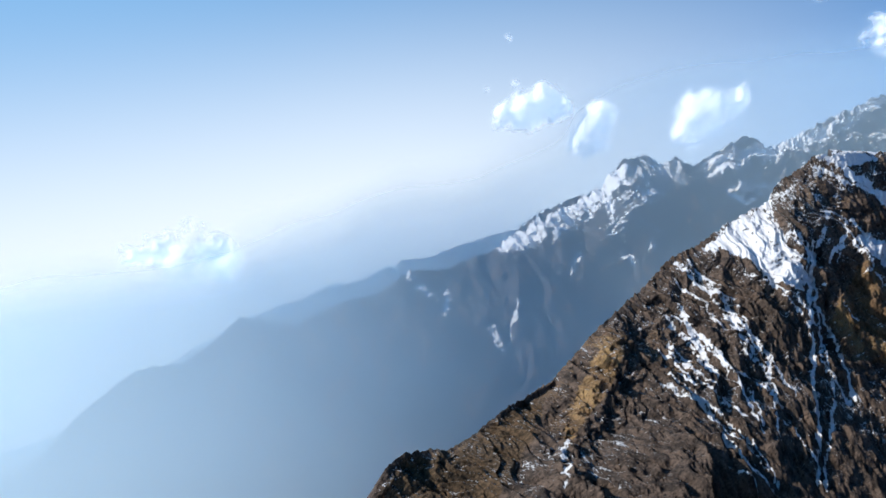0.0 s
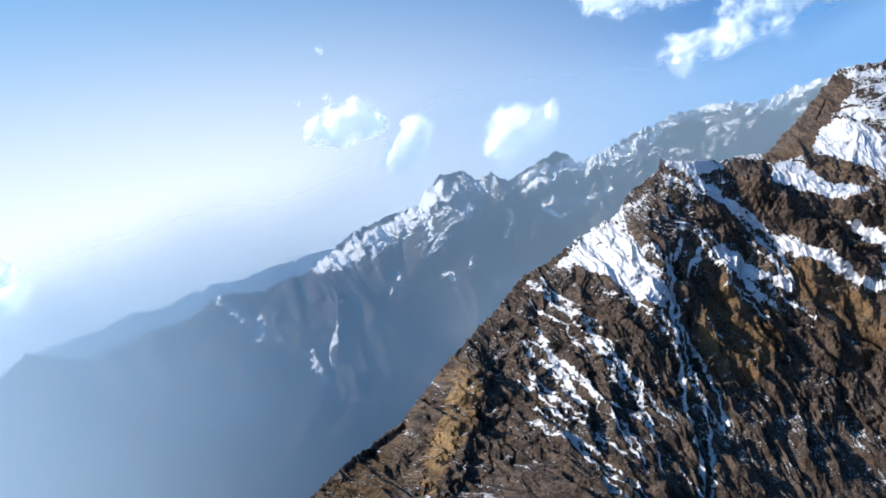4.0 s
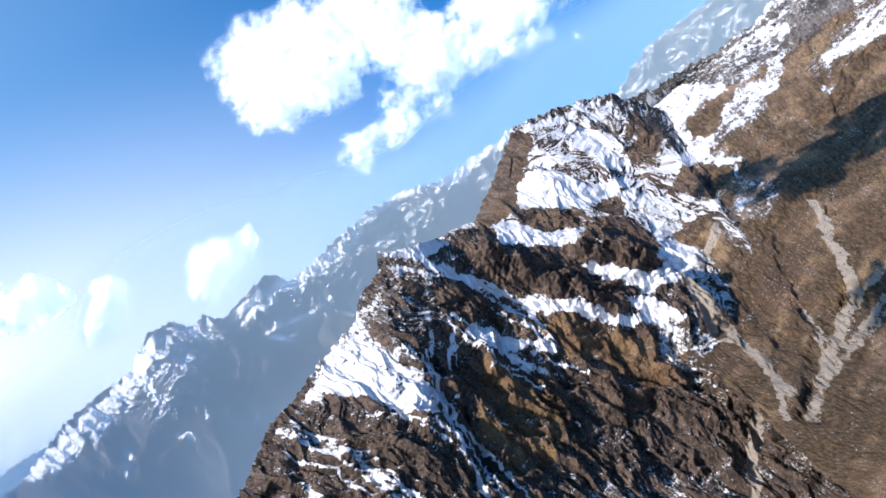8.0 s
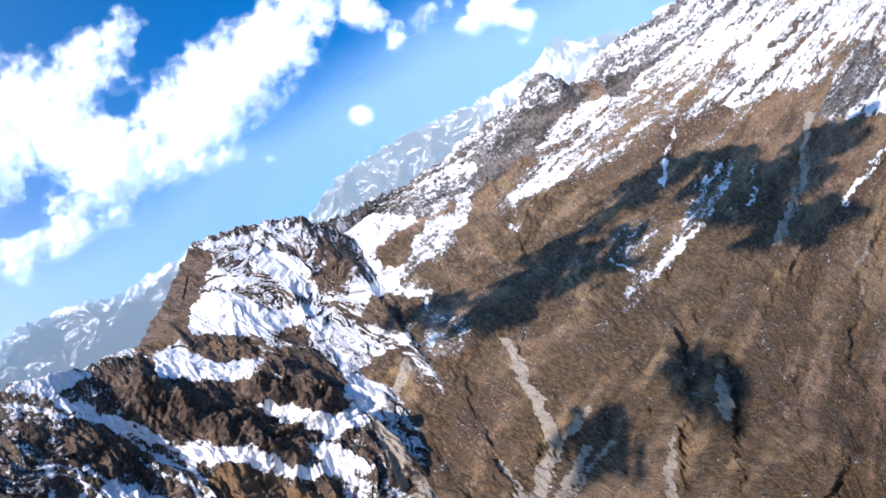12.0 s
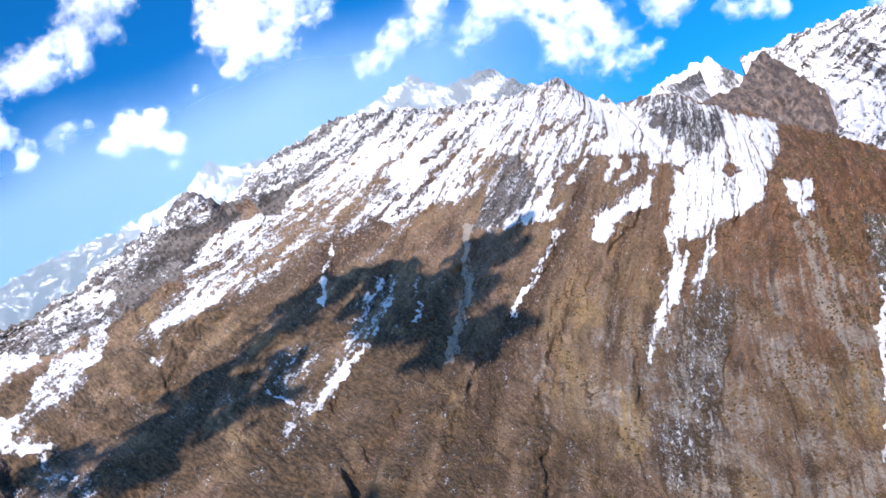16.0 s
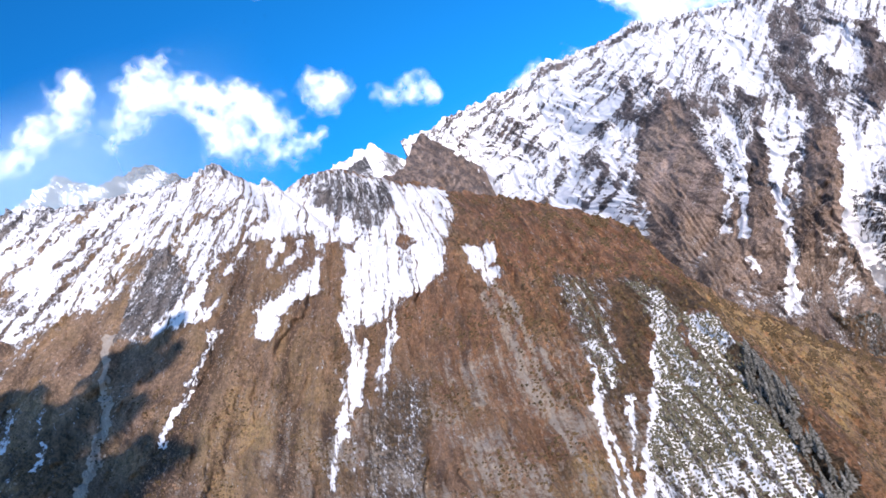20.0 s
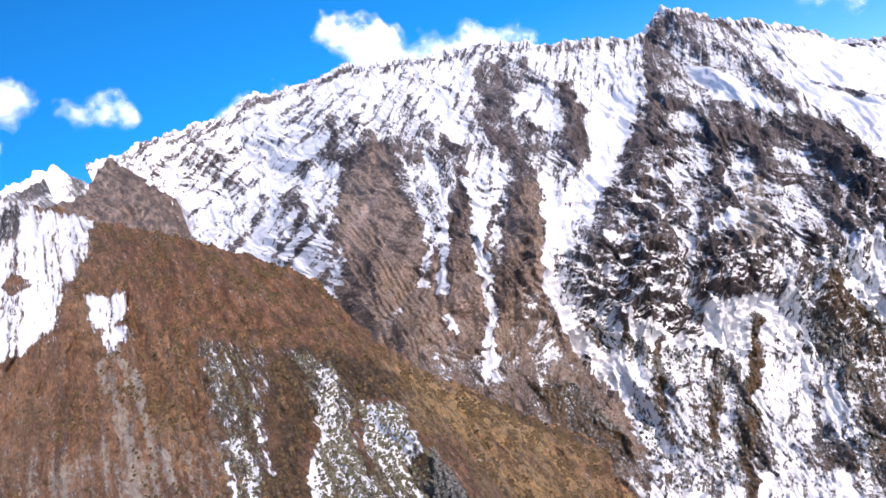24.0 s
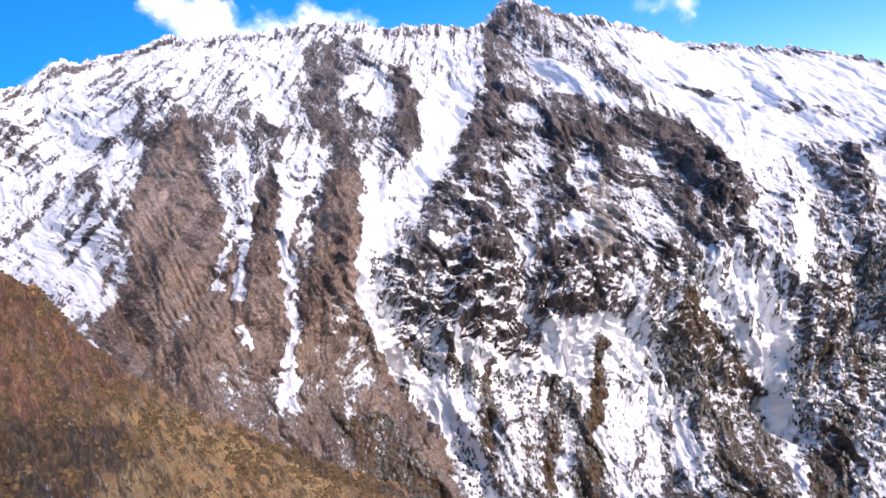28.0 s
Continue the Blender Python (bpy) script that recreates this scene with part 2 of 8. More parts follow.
def cloud_material(name, passing, low, thick):
    m, n, l, bsdf = node_material(name)
    n.remove(bsdf)
    dens, flow = attr_node(n, "dens")["Fac"], attr_node(n, "flow")["Vector"]
    wisps, fray = noise_node(n, l, flow, 0.005, 4, 0.5), noise_node(n, l, flow, 0.02, 4, 0.55)
    torn = math_node(n, l, "ADD", math_node(n, l, "MULTIPLY", math_node(n, l, "SUBTRACT", wisps, 0.5), 1.3),
                     math_node(n, l, "MULTIPLY", math_node(n, l, "SUBTRACT", fray, 0.5), 0.3))
    inside = step_node(n, l, dens, 0.02, 0.2)
    vapour(n, l, math_node(n, l, "MULTIPLY", inside, step_node(n, l, math_node(n, l, "ADD", dens, torn), low, thick)), (0.8, 0.8, 0.8), (passing, passing, passing))
    return m


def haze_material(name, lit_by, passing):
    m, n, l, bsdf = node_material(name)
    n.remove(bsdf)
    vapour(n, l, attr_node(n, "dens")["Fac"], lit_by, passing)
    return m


def leaf_material(name, dark, light):
    m, n, l, bsdf = node_material(name)
    geo = n.new("ShaderNodeNewGeometry")
    l.new(mix_node(n, l, geo.outputs["Random Per Island"], dark, light), bsdf.inputs["Base Color"])
    bsdf.inputs["Roughness"].default_value = 0.8
    bsdf.inputs["Specular IOR Level"].default_value = 0.2
    return m


mat_cloud = cloud_material("cloud_vapour", 0.85, 0.3, 1.35)
# the blue of distant air is put into the colour of the sheets
mat_haze = haze_material("valley_haze_sheet", (0.46, 0.62, 0.72), (0.5, 0.64, 0.72))
mat_thick_cloud = cloud_material("thick_cloud_vapour", 0.08, 0.2, 0.75)
mat_needles = leaf_material("conifer_needles", (0.03, 0.031, 0.025), (0.19, 0.19, 0.18))
mat_scrub = leaf_material("withered_scrub", (0.045, 0.034, 0.016), (0.125, 0.08, 0.04))
mat_low_scrub = leaf_material("low_green_scrub", (0.045, 0.045, 0.026), (0.15, 0.14, 0.1))
mat_bark = leaf_material("bark", (0.07, 0.05, 0.035), (0.09, 0.065, 0.045))

# ---- terrain shapes ----
OX, OY = 250.0, 350.0


def fade(t):
    return t * t * t * (t * (t * 6 - 15) + 10)


def lattice(ix, iy, seed):
    h = (ix * 374761393 + iy * 668265263 + seed * 974711) & 0x7FFFFFFF
    h = ((h ^ (h >> 13)) * 1274126177) & 0x7FFFFFFF
    return ((h ^ (h >> 16)) & 0xFFFF) * (2 * math.pi / 65536.0)


def perlin(x, y, seed=0):
    """Gradient noise on a plane, about -1 to 1."""
    x0, y0 = np.floor(x).astype(np.int64), np.floor(y).astype(np.int64)
    fx, fy = x - x0, y - y0
    u, v = fade(fx), fade(fy)
    out = 0.0
    for dx, wx in ((0, 1 - u), (1, u)):
        for dy, wy in ((0, 1 - v), (1, v)):
            a = lattice(x0 + dx, y0 + dy, seed)
            out = out + wx * wy * (np.cos(a) * (fx - dx) + np.sin(a) * (fy - dy))
    return out * 1.5


def fractal(x, y, octaves=5, seed=0, gain=0.5):
    total, amp = 0.0, 1.0
    for k in range(octaves):
        total = total + amp * perlin(x * 2.03 ** k + 7.7 * k, y * 2.03 ** k - 3.1 * k, seed + k)
        amp *= gain
    return total


def ridged(x, y, octaves=5, seed=0, gain=0.55):
    """Sharp crests and rounded hollows, about 0 to 1."""
    total, amp, norm, weight = 0.0, 1.0, 0.0, 1.0
    for k in range(octaves):
        n = 1 - np.abs(perlin(x * 2.07 ** k + 5.2 * k, y * 2.07 ** k + 1.9 * k, seed + k))
        n = n * n * weight
        weight = np.clip(n * 1.6, 0, 1)
        total, norm, amp = total + amp * n, norm + amp, amp * gain
    return total / norm


def ramp(x, a, b):
    t = np.clip((x - a) / (b - a), 0, 1)
    return t * t * (3 - 2 * t)


def smooth_line(az, line):
    """Distance and height along a line of (bearing, distance, height), rounded a little."""
    pts = np.array(line, float)
    pts = pts[np.argsort(pts[:, 0])]
    r = np.interp(az, pts[:, 0], pts[:, 1])
    z = np.interp(az, pts[:, 0], pts[:, 2])
    wide = np.linspace(-1.0, 1.0, 9)
    soft = sum(np.interp(az + w, pts[:, 0], pts[:, 1]) for w in wide) / len(wide)
    return soft, 1430 + (z - 1430) * soft / r


def loft(az, lines, rows):
    """Sections from foot to crest through the lines, with that many rows between each pair. Returns r, z, v."""
    rz = [smooth_line(az, ln) for ln in lines]
    rs, zs, vs = [], [], []
    n = len(lines)
    for k in range(n - 1):
        (ra, za), (rb, zb) = rz[k], rz[k + 1]
        for j in range(rows[k] + (k == n - 2)):
            t = j / rows[k]
            # cubic through the neighbouring lines keeps the slope from breaking
            r0, z0 = rz[k - 1] if k else (2 * ra - rb, 2 * za - zb)
            r3, z3 = rz[k + 2] if k + 2 < n else (2 * rb - ra, 2 * zb - za)
            def cr(p0, p1, p2, p3):
                return p1 + 0.5 * t * (p2 - p0 + t * (2 * p0 - 5 * p1 + 4 * p2 - p3 + t * (3 * (p1 - p2) + p3 - p0)))
            rs.append(cr(r0, ra, rb, r3) * 0.5 + (ra + (rb - ra) * t) * 0.5)
            zs.append(cr(z0, za, zb, z3) * 0.5 + (za + (zb - za) * t) * 0.5)
            vs.append((k + t) / (n - 1))
    return np.array(rs), np.array(zs), np.array(vs)[:, None] + 0 * az
# ---- end terrain shapes ----

# ---- mountains ----
def grid_mesh(name, co, quads, attrs, material):
    used = np.unique(quads)
    if len(used) < len(co):
        remap = np.zeros(len(co), np.int32)
        remap[used] = np.arange(len(used), dtype=np.int32)
        co, quads, attrs = co[used], remap[quads], {k: q[used] for k, q in attrs.items()}
    me = bpy.data.meshes.new(name)
    me.vertices.add(len(co))
    me.vertices.foreach_set("co", co.astype(np.float32).ravel())
    me.loops.add(quads.size)
    me.loops.foreach_set("vertex_index", quads.astype(np.int32).ravel())
    me.polygons.add(len(quads))
    me.polygons.foreach_set("loop_start", np.arange(0, quads.size, 4, dtype=np.int32))
    me.polygons.foreach_set("use_smooth", np.ones(len(quads), dtype=bool))
    me.update(calc_edges=True)
    for key, val in attrs.items():
        if val.ndim == 2:
            at = me.attributes.new(key, "FLOAT_VECTOR", "POINT")
            at.data.foreach_set("vector", val.astype(np.float32).ravel())
        else:
            at = me.attributes.new(key, "FLOAT", "POINT")
            at.data.foreach_set("value", np.clip(val, 0, 1.8).astype(np.float32))
    me.materials.append(material)
    return me


def grid_quads(rows, cols):
    i = np.arange((rows - 1) * (cols - 1))
    a = (i // (cols - 1)) * cols + i % (cols - 1)
    return np.stack([a, a + 1, a + 1 + cols, a + cols], 1)


def sheet(name, x, y, z, attrs, material, label, category, kind=""):
    """One mesh from a grid of points, with named values on its points."""
    co = np.stack([x, y, z], -1).reshape(-1, 3)
    flat = {k: q.reshape(-1, 3) if q.ndim == 3 else q.ravel() for k, q in attrs.items()}
    return tagged(new(name, grid_mesh(name, co, grid_quads(*x.shape), flat, material)), label, category, kind=kind)


def pieces(mask):
    """Numbers the separate patches of a grid of cells, the largest first."""
    h, w = mask.shape
    left, found = set(np.flatnonzero(mask).tolist()), []
    while left:
        stack = [left.pop()]
        patch = stack[:]
        while stack:
            i = stack.pop()
            for j in (i - w, i + w, i - 1 if i % w else -1, i + 1 if (i + 1) % w else -1):
                if j in left:
                    left.remove(j)
                    stack.append(j)
                    patch.append(j)
        found.append(np.array(patch))
    return sorted(found, key=len, reverse=True)


def parted(name, g, material, label, category, parts, least=500, most=40):
    """A mountain as an empty with its grounds as parts: parts are (name, test value on the grid, label). Each patch of at least that many
    faces whose test is above 0.5 is a part of its own; what is left over is the last part."""
    top = tagged(new(name), label, category)
    co = np.stack([g["x"], g["y"], g["z"]], -1).reshape(-1, 3)
    flat = {k: q.reshape(-1, 3) if q.ndim == 3 else q.ravel() for k, q in g["attrs"].items()}
    rows, cols = g["x"].shape
    quads = grid_quads(rows, cols)
    free = np.ones(len(quads), bool)
    for pname, test, plabel in parts[:-1]:
        smooth = blur(test, 2)
        inside = (smooth.ravel()[quads].mean(1) > 0.5) & free
        for patch in pieces(inside.reshape(rows - 1, cols - 1))[:most]:
            if len(patch) < least:
                break
            free[patch] = False
            tagged(new(pname, grid_mesh(pname, co, quads[patch], flat, material)), plabel).parent = top
    pname, _, plabel = parts[-1]
    tagged(new(pname, grid_mesh(pname, co, quads[free], flat, material)), plabel).parent = top
    return top


def steepness(x, y, z):
    """Upward part of the unit normal on a grid."""
    ux, uy, uz = (np.gradient(q, axis=1) for q in (x, y, z))
    vx, vy, vz = (np.gradient(q, axis=0) for q in (x, y, z))
    nx, ny, nz = uy * vz - uz * vy, uz * vx - ux * vz, ux * vy - uy * vx
    ln = np.sqrt(nx * nx + ny * ny + nz * nz) + 1e-9
    s = np.sign(np.median(nz))
    return nx / ln * s, ny / ln * s, nz / ln * s


def segment_distance(px, py, a, b):
    dx, dy = b[0] - a[0], b[1] - a[1]
    t = np.clip(((px - a[0]) * dx + (py - a[1]) * dy) / (dx * dx + dy * dy + 1e-9), 0, 1)
    return np.hypot(px - a[0] - t * dx, py - a[1] - t * dy)


def mark_mask(px, py, kind, width, pts):
    """How far a mark covers the points: a stroke of that width in degrees, or a patch with an edge that soft."""
    d = np.full(px.shape, 1e9)
    n = len(pts)
    for k in range(n if kind == "patch" else n - 1):
        d = np.minimum(d, segment_distance(px, py, pts[k], pts[(k + 1) % n]))
    if kind == "stroke":
        return ramp(d, width * 0.85, width * 0.3)
    inside = np.zeros(px.shape, bool)
    for k in range(n):
        (ax, ay), (bx, by) = pts[k], pts[(k + 1) % n]
        hit = (ay > py) != (by > py)
        inside ^= hit & (px < (bx - ax) * (py - ay) / (by - ay + 1e-12) + ax)
    return ramp(np.where(inside, d, -d), -width, width)


def lay_marks(field, base, px, py, marks):
    """Lays the marks of one field over its base values."""
    out = base + 0 * px
    for name, value, kind, width, pts in marks:
        if name != field:
            continue
        q = np.array(pts)
        c = np.where((px[0] > q[:, 0].min() - 3 * width - 1) & (px[0] < q[:, 0].max() + 3 * width + 1))[0]
        if len(c) < 2:
            continue
        s = slice(c[0], c[-1] + 1)
        m = mark_mask(px[:, s], py[:, s], kind, width, pts)
        if kind == "stroke" and field != "rib":
            m = m * np.clip(0.95 + 0.6 * fractal(px[:, s] / (3 * width), py[:, s] / (3 * width), 3, 81), 0, 1)
        out[:, s] = out[:, s] + m * value if field == "rib" else out[:, s] + m * (value - out[:, s])
    return out


def mass(lines, rows, span, relief, marks=(), warp=0.2, push=1.6, jag=0.005):
    """Grid of a mountain: bearings over span, sections through the lines, relief and ribs in metres standing out from the face, and a back side."""
    az = np.linspace(*span)
    r, z, v = loft(az, lines, rows)
    mean = float(np.median(r))
    a = np.radians(az)[None, :] * mean + 0 * r
    el = np.degrees(np.arctan2(z - 1430, r))
    b = np.radians(el) * mean
    px = az[None, :] + warp * fractal(a / (mean * 0.03), b / (mean * 0.03), 4, 71)
    py = el + warp * fractal(a / (mean * 0.03) + 31, b / (mean * 0.03), 4, 72)
    px = px + 0.16 * fractal(az[None, :] / 0.6, el / 0.6, 4, 91, 0.65)
    py = py + 0.16 * fractal(az[None, :] / 0.6 + 17, el / 0.6, 4, 92, 0.65)
    bulge = relief(a, b, v, r)
    if marks:
        bulge = bulge + 0.75 * lay_marks("rib", 0.0, px, py, marks) * (0.7 + 0.6 * fractal(a / (mean * 0.02), b / (mean * 0.02), 4, 73))
    out = 1 - push * bulge / r
    teeth = ridged(a / (mean * 0.018), b / (mean * 0.03), 4, 74) - 0.4 + 0.4 * fractal(a / (mean * 0.006), b / (mean * 0.006), 4, 75, 0.6)
    r, z = r * out, 1430 + (z - 1430) * out + 0.3 * bulge + jag * r * ramp(v, 0.88, 1.0) * teeth
    # the foot goes on down out of sight
    nfoot = 5
    down = np.arange(nfoot, 0, -1)[:, None]
    r, z = np.vstack([r[:1] * (1 - 0.008 * down), r]), np.vstack([z[:1] - 0.05 * r[:1] * down, z])
    head = lambda q, step=0.0: np.vstack([q[:1] - down * step, q])
    v, a, b, px, py = head(v), head(a), head(b, 0.05 * mean), head(px), head(py, 2.8)
    nback = 6
    br = [r[-1] * (1 + 0.012 * k * k) for k in range(1, nback + 1)]
    bz = [z[-1] - r[-1] * 0.009 * k * k for k in range(1, nback + 1)]
    r, z = np.vstack([r, br]), np.vstack([z, bz])
    tail = lambda q, step=0.0: np.vstack([q, q[-1:] + np.arange(1, nback + 1)[:, None] * step])
    x, y = OX + r * np.sin(np.radians(az)), OY + r * np.cos(np.radians(az))
    return dict(x=x, y=y, z=z, v=tail(v), a=tail(a), b=tail(b, 8.0), r=r, px=tail(px), py=tail(py), az=az[None, :] + 0 * r, marks=marks, b_unit=math.radians(1) * mean)


# bearing in degrees, distance and height in metres, foot to crest
FAR = []
FAR.append([(-50.02, 3239, 300), (-36.91, 3145, 298), (-19.81, 3037, 180), (-3.78, 2956, 97), (4.78, 3031, 1), (11.17, 3120, 26), (16.41, 3175, 260)])
FAR.append([(-48.25, 3729, 382), (-35.04, 3635, 408), (-20.82, 3545, 602), (-4.89, 3463, 688), (9.63, 3409, 890), (14.73, 3681, 893), (16.22, 3492, 805), (30, 3635, 737)])
FAR.append([(-46.9, 4273, 422), (-33.52, 4178, 512), (-31.64, 4165, 519), (-28.95, 4148, 682), (-24.82, 4121, 841), (-21.69, 4102, 828), (-20.13, 4093, 870), (-17.82, 4080, 979), (-14.49, 4061, 885), (-11.26, 4044, 945), (-8.48, 4031, 963), (-6.12, 4019, 1038), (-3.58, 4008, 1026), (0.11, 3993, 1078), (3.6, 3979, 1217), (7.63, 3965, 1279), (9.39, 3960, 1379), (10.97, 3955, 1408), (11.79, 3953, 1351), (13.12, 3949, 1361), (13.93, 3947, 1307), (15.23, 3996, 1193), (16.98, 3990, 1131), (18.8, 4068, 1043)])
FAR[-1].extend([(19.74, 3982, 1111), (27.44, 4042, 867)])
FARHIGH = []
FARHIGH.append([(10, 3908, 810), (10.78, 4195, 747), (16.89, 3991, 848), (23.49, 4154, 869), (26.15, 4253, 1035), (43.78, 4248, 1161), (63.77, 4211, 1332)])
FARHIGH.append([(12.22, 4152, 1228), (14.04, 4147, 1301), (15.6, 4143, 1353), (18.03, 4138, 1409), (18.91, 4235, 1326), (20.45, 4231, 1361), (23.88, 4222, 1445), (26.07, 4217, 1487), (27.18, 4393, 1492), (29.13, 4211, 1482), (31.5, 4382, 1465), (32.84, 4487, 1500), (35.07, 4373, 1519), (35.79, 4480, 1547), (36.46, 4369, 1550), (43.26, 4499, 1493), (46.24, 4493, 1640), (50.44, 4484, 1718), (54.39, 4477, 1742), (58.12, 4470, 1723), (62.5, 4463, 1858), (65.67, 4458, 1828), (71.28, 4449, 1813)])
RIDGE = []
RIDGE.append([(-53.45, 667, 1160), (-40.47, 531, 1132), (-30.3, 404, 1134), (-18.43, 375, 1162), (-18.34, 284, 1154), (-6.4, 434, 1205), (6.07, 414, 1142), (21, 395, 1103)])
RIDGE.append([(-41.08, 691, 1061), (-35.69, 658, 1119), (-30.17, 627, 1165), (-18.14, 586, 1192), (-6.86, 545, 1213), (4, 590, 1219), (10.98, 625, 1206), (13.4, 640, 1198), (15.14, 655, 1192), (25.9, 695, 1138), (34.25, 674, 1105)])
RIDGE.append([(-39.92, 712, 1049), (-34.64, 680, 1124), (-30.67, 663, 1182), (-26.35, 656, 1190), (-16.43, 676, 1216), (-7.69, 671, 1260), (1.09, 722, 1283), (14.46, 744, 1319), (16.55, 790, 1309), (23.33, 822, 1271), (29.86, 836, 1238), (35.24, 814, 1193), (39.19, 756, 1131)])
RIDGE.append([(-39.17, 724, 1043), (-34.1, 693, 1129), (-32.1, 682, 1183), (-31.03, 676, 1201), (-29.43, 673, 1212), (-27.22, 677, 1207), (-24.56, 680, 1196), (-21.38, 685, 1203), (-17.67, 684, 1224), (-12.21, 711, 1233), (-8.87, 718, 1262), (-5.13, 744, 1285), (-0.85, 780, 1307), (2.64, 809, 1335), (5.78, 840, 1344), (8.63, 852, 1364), (12.43, 871, 1381), (13.13, 874, 1399), (16.77, 880, 1432), (19.56, 890, 1429), (21.52, 931, 1422), (24.88, 960, 1413), (30.17, 947, 1356), (36.1, 934, 1289)])
RIDGE[-1].extend([(37.7, 897, 1231), (38.66, 807, 1187), (41.78, 751, 1145)])
SHOULDER = []
SHOULDER.append([(11.28, 1083, 1417), (14.75, 1125, 1409), (20.64, 1059, 1379), (26.88, 1024, 1329), (33.12, 969, 1286), (36.95, 880, 1220), (40.48, 792, 1170)])
SHOULDER.append([(15.32, 1375, 1439), (23.21, 1355, 1396), (28.34, 1393, 1392), (34.72, 1428, 1356), (40.31, 1466, 1309), (42.74, 1260, 1280), (44.03, 1057, 1226), (45.04, 904, 1174)])
SHOULDER.append([(21.56, 1460, 1377), (25.96, 1599, 1356), (28.22, 1694, 1364), (30.82, 1788, 1424), (34.02, 1801, 1519), (35.51, 1828, 1522), (38.76, 1921, 1512), (41.15, 2016, 1497), (43.04, 2112, 1439), (45.21, 2207, 1366), (47.56, 2153, 1366), (48.62, 1800, 1296), (48.88, 1399, 1218)])
SLOPE = []
SLOPE.append([(12.93, 673, 1142), (19.53, 636, 1122), (25.93, 559, 1130), (31.28, 464, 1162), (37.74, 357, 1210), (44.42, 293, 1239), (59.64, 392, 1257), (70.9, 393, 1241), (88, 380, 1225), (95, 360, 1215), (99.2, 375, 1145), (100.2, 376, 1124), (100.9, 380, 1107), (102.4, 373, 1093), (103.4, 373, 1077), (105, 378, 1050), (107, 382, 1020), (109.7, 374, 990), (113.5, 387, 910)])
SLOPE.append([(26.72, 943, 1211), (36.31, 821, 1192), (40.48, 761, 1191), (45.65, 711, 1208), (50.61, 591, 1237), (53.33, 485, 1257), (56.99, 408, 1269), (64.6, 486, 1263), (71.72, 484, 1262), (80.56, 479, 1261), (88, 510, 1262), (92, 480, 1266), (95.5, 470, 1262), (99.2, 517, 1195), (100.2, 518, 1174), (100.9, 524, 1157), (102.4, 513, 1143), (103.4, 513, 1127), (105, 521, 1100), (107, 527, 1070), (109.7, 515, 1040), (113.5, 533, 960)])
SLOPE.append([(33.41, 1265, 1223), (41.38, 1650, 1327), (48.35, 1439, 1322), (54.14, 1229, 1306), (57.91, 1103, 1292), (62.7, 873, 1319), (69.43, 812, 1308), (78.62, 726, 1298), (86.56, 672, 1310), (88, 660, 1310), (92, 620, 1300), (95, 600, 1298), (96.5, 640, 1290), (99.2, 667, 1225), (100.2, 669, 1204), (100.9, 676, 1187), (102.4, 662, 1173), (103.4, 662, 1157), (105, 672, 1130), (107, 680, 1100), (109.7, 664, 1070), (113.5, 688, 990)])
SLOPE.append([(40.56, 2103, 1313), (43.43, 2297, 1418), (49.49, 2088, 1440), (56.86, 1826, 1449), (64.3, 1463, 1414), (72.34, 1148, 1390), (77.65, 1039, 1396), (82.94, 930, 1366), (88.74, 770, 1352), (90, 800, 1360), (92, 780, 1345), (94, 760, 1335), (96.5, 760, 1312), (99.2, 767, 1245), (100.2, 769, 1224), (100.9, 777, 1207), (102.4, 762, 1193), (103.4, 762, 1177), (105, 773, 1150), (107, 782, 1120), (109.7, 764, 1090), (113.5, 791, 1010)])
SLOPE.append([(42.02, 2214, 1462), (43.3, 2214, 1468), (44.5, 2210, 1460), (46.7, 2205, 1481), (48.6, 2200, 1480), (50.3, 2200, 1501), (51.2, 2200, 1505), (53.3, 2195, 1545), (55.7, 2190, 1566), (57.4, 2190, 1588), (58.3, 2190, 1616), (59.05, 2190, 1626), (59.8, 2190, 1614), (60.67, 2190, 1576), (62.9, 2180, 1616), (64.5, 2170, 1634), (67.3, 2150, 1656), (69.2, 2136, 1665), (71.27, 2102, 1650), (74.48, 1997, 1602), (77.81, 1941, 1572), (80.49, 1886, 1555), (82.1, 1864, 1559), (83.67, 1750, 1487), (84.12, 1830, 1498), (84.62, 1548, 1454), (86.11, 1395, 1460), (87.31, 1292, 1445), (88.98, 1189, 1408), (90.2, 1150, 1398), (91.1, 1119, 1381)])
SLOPE[-1].extend([(92.1, 976, 1369), (93.5, 900, 1355), (95, 860, 1340), (96.5, 835, 1322), (97.7, 840, 1306), (98.4, 832, 1280), (99.2, 834, 1255), (100.2, 836, 1234), (100.9, 845, 1217), (102.4, 828, 1203), (103.4, 828, 1187), (105, 840, 1160), (107, 850, 1130), (109.7, 830, 1100), (113.5, 860, 1020)])
WALL = []
WALL.append([(93.72, 2337, 1043), (95.94, 1430, 1121), (97.82, 923, 1158), (97.98, 768, 1165), (107.09, 745, 1113), (117.25, 708, 1080), (126.27, 659, 1065)])
WALL.append([(95.17, 2634, 1106), (97.87, 1626, 1162), (100.82, 1067, 1192), (101.11, 1006, 1176), (109.64, 951, 1143), (114.9, 895, 1133), (124.13, 829, 1108), (132.55, 765, 1109)])
WALL.append([(96.23, 2882, 1169), (100.09, 2023, 1200), (103.32, 1124, 1251), (103.45, 1262, 1223), (107.28, 1057, 1226), (110.44, 1000, 1227), (117.7, 915, 1207), (121.72, 872, 1203), (128.68, 874, 1171), (135.29, 836, 1159)])
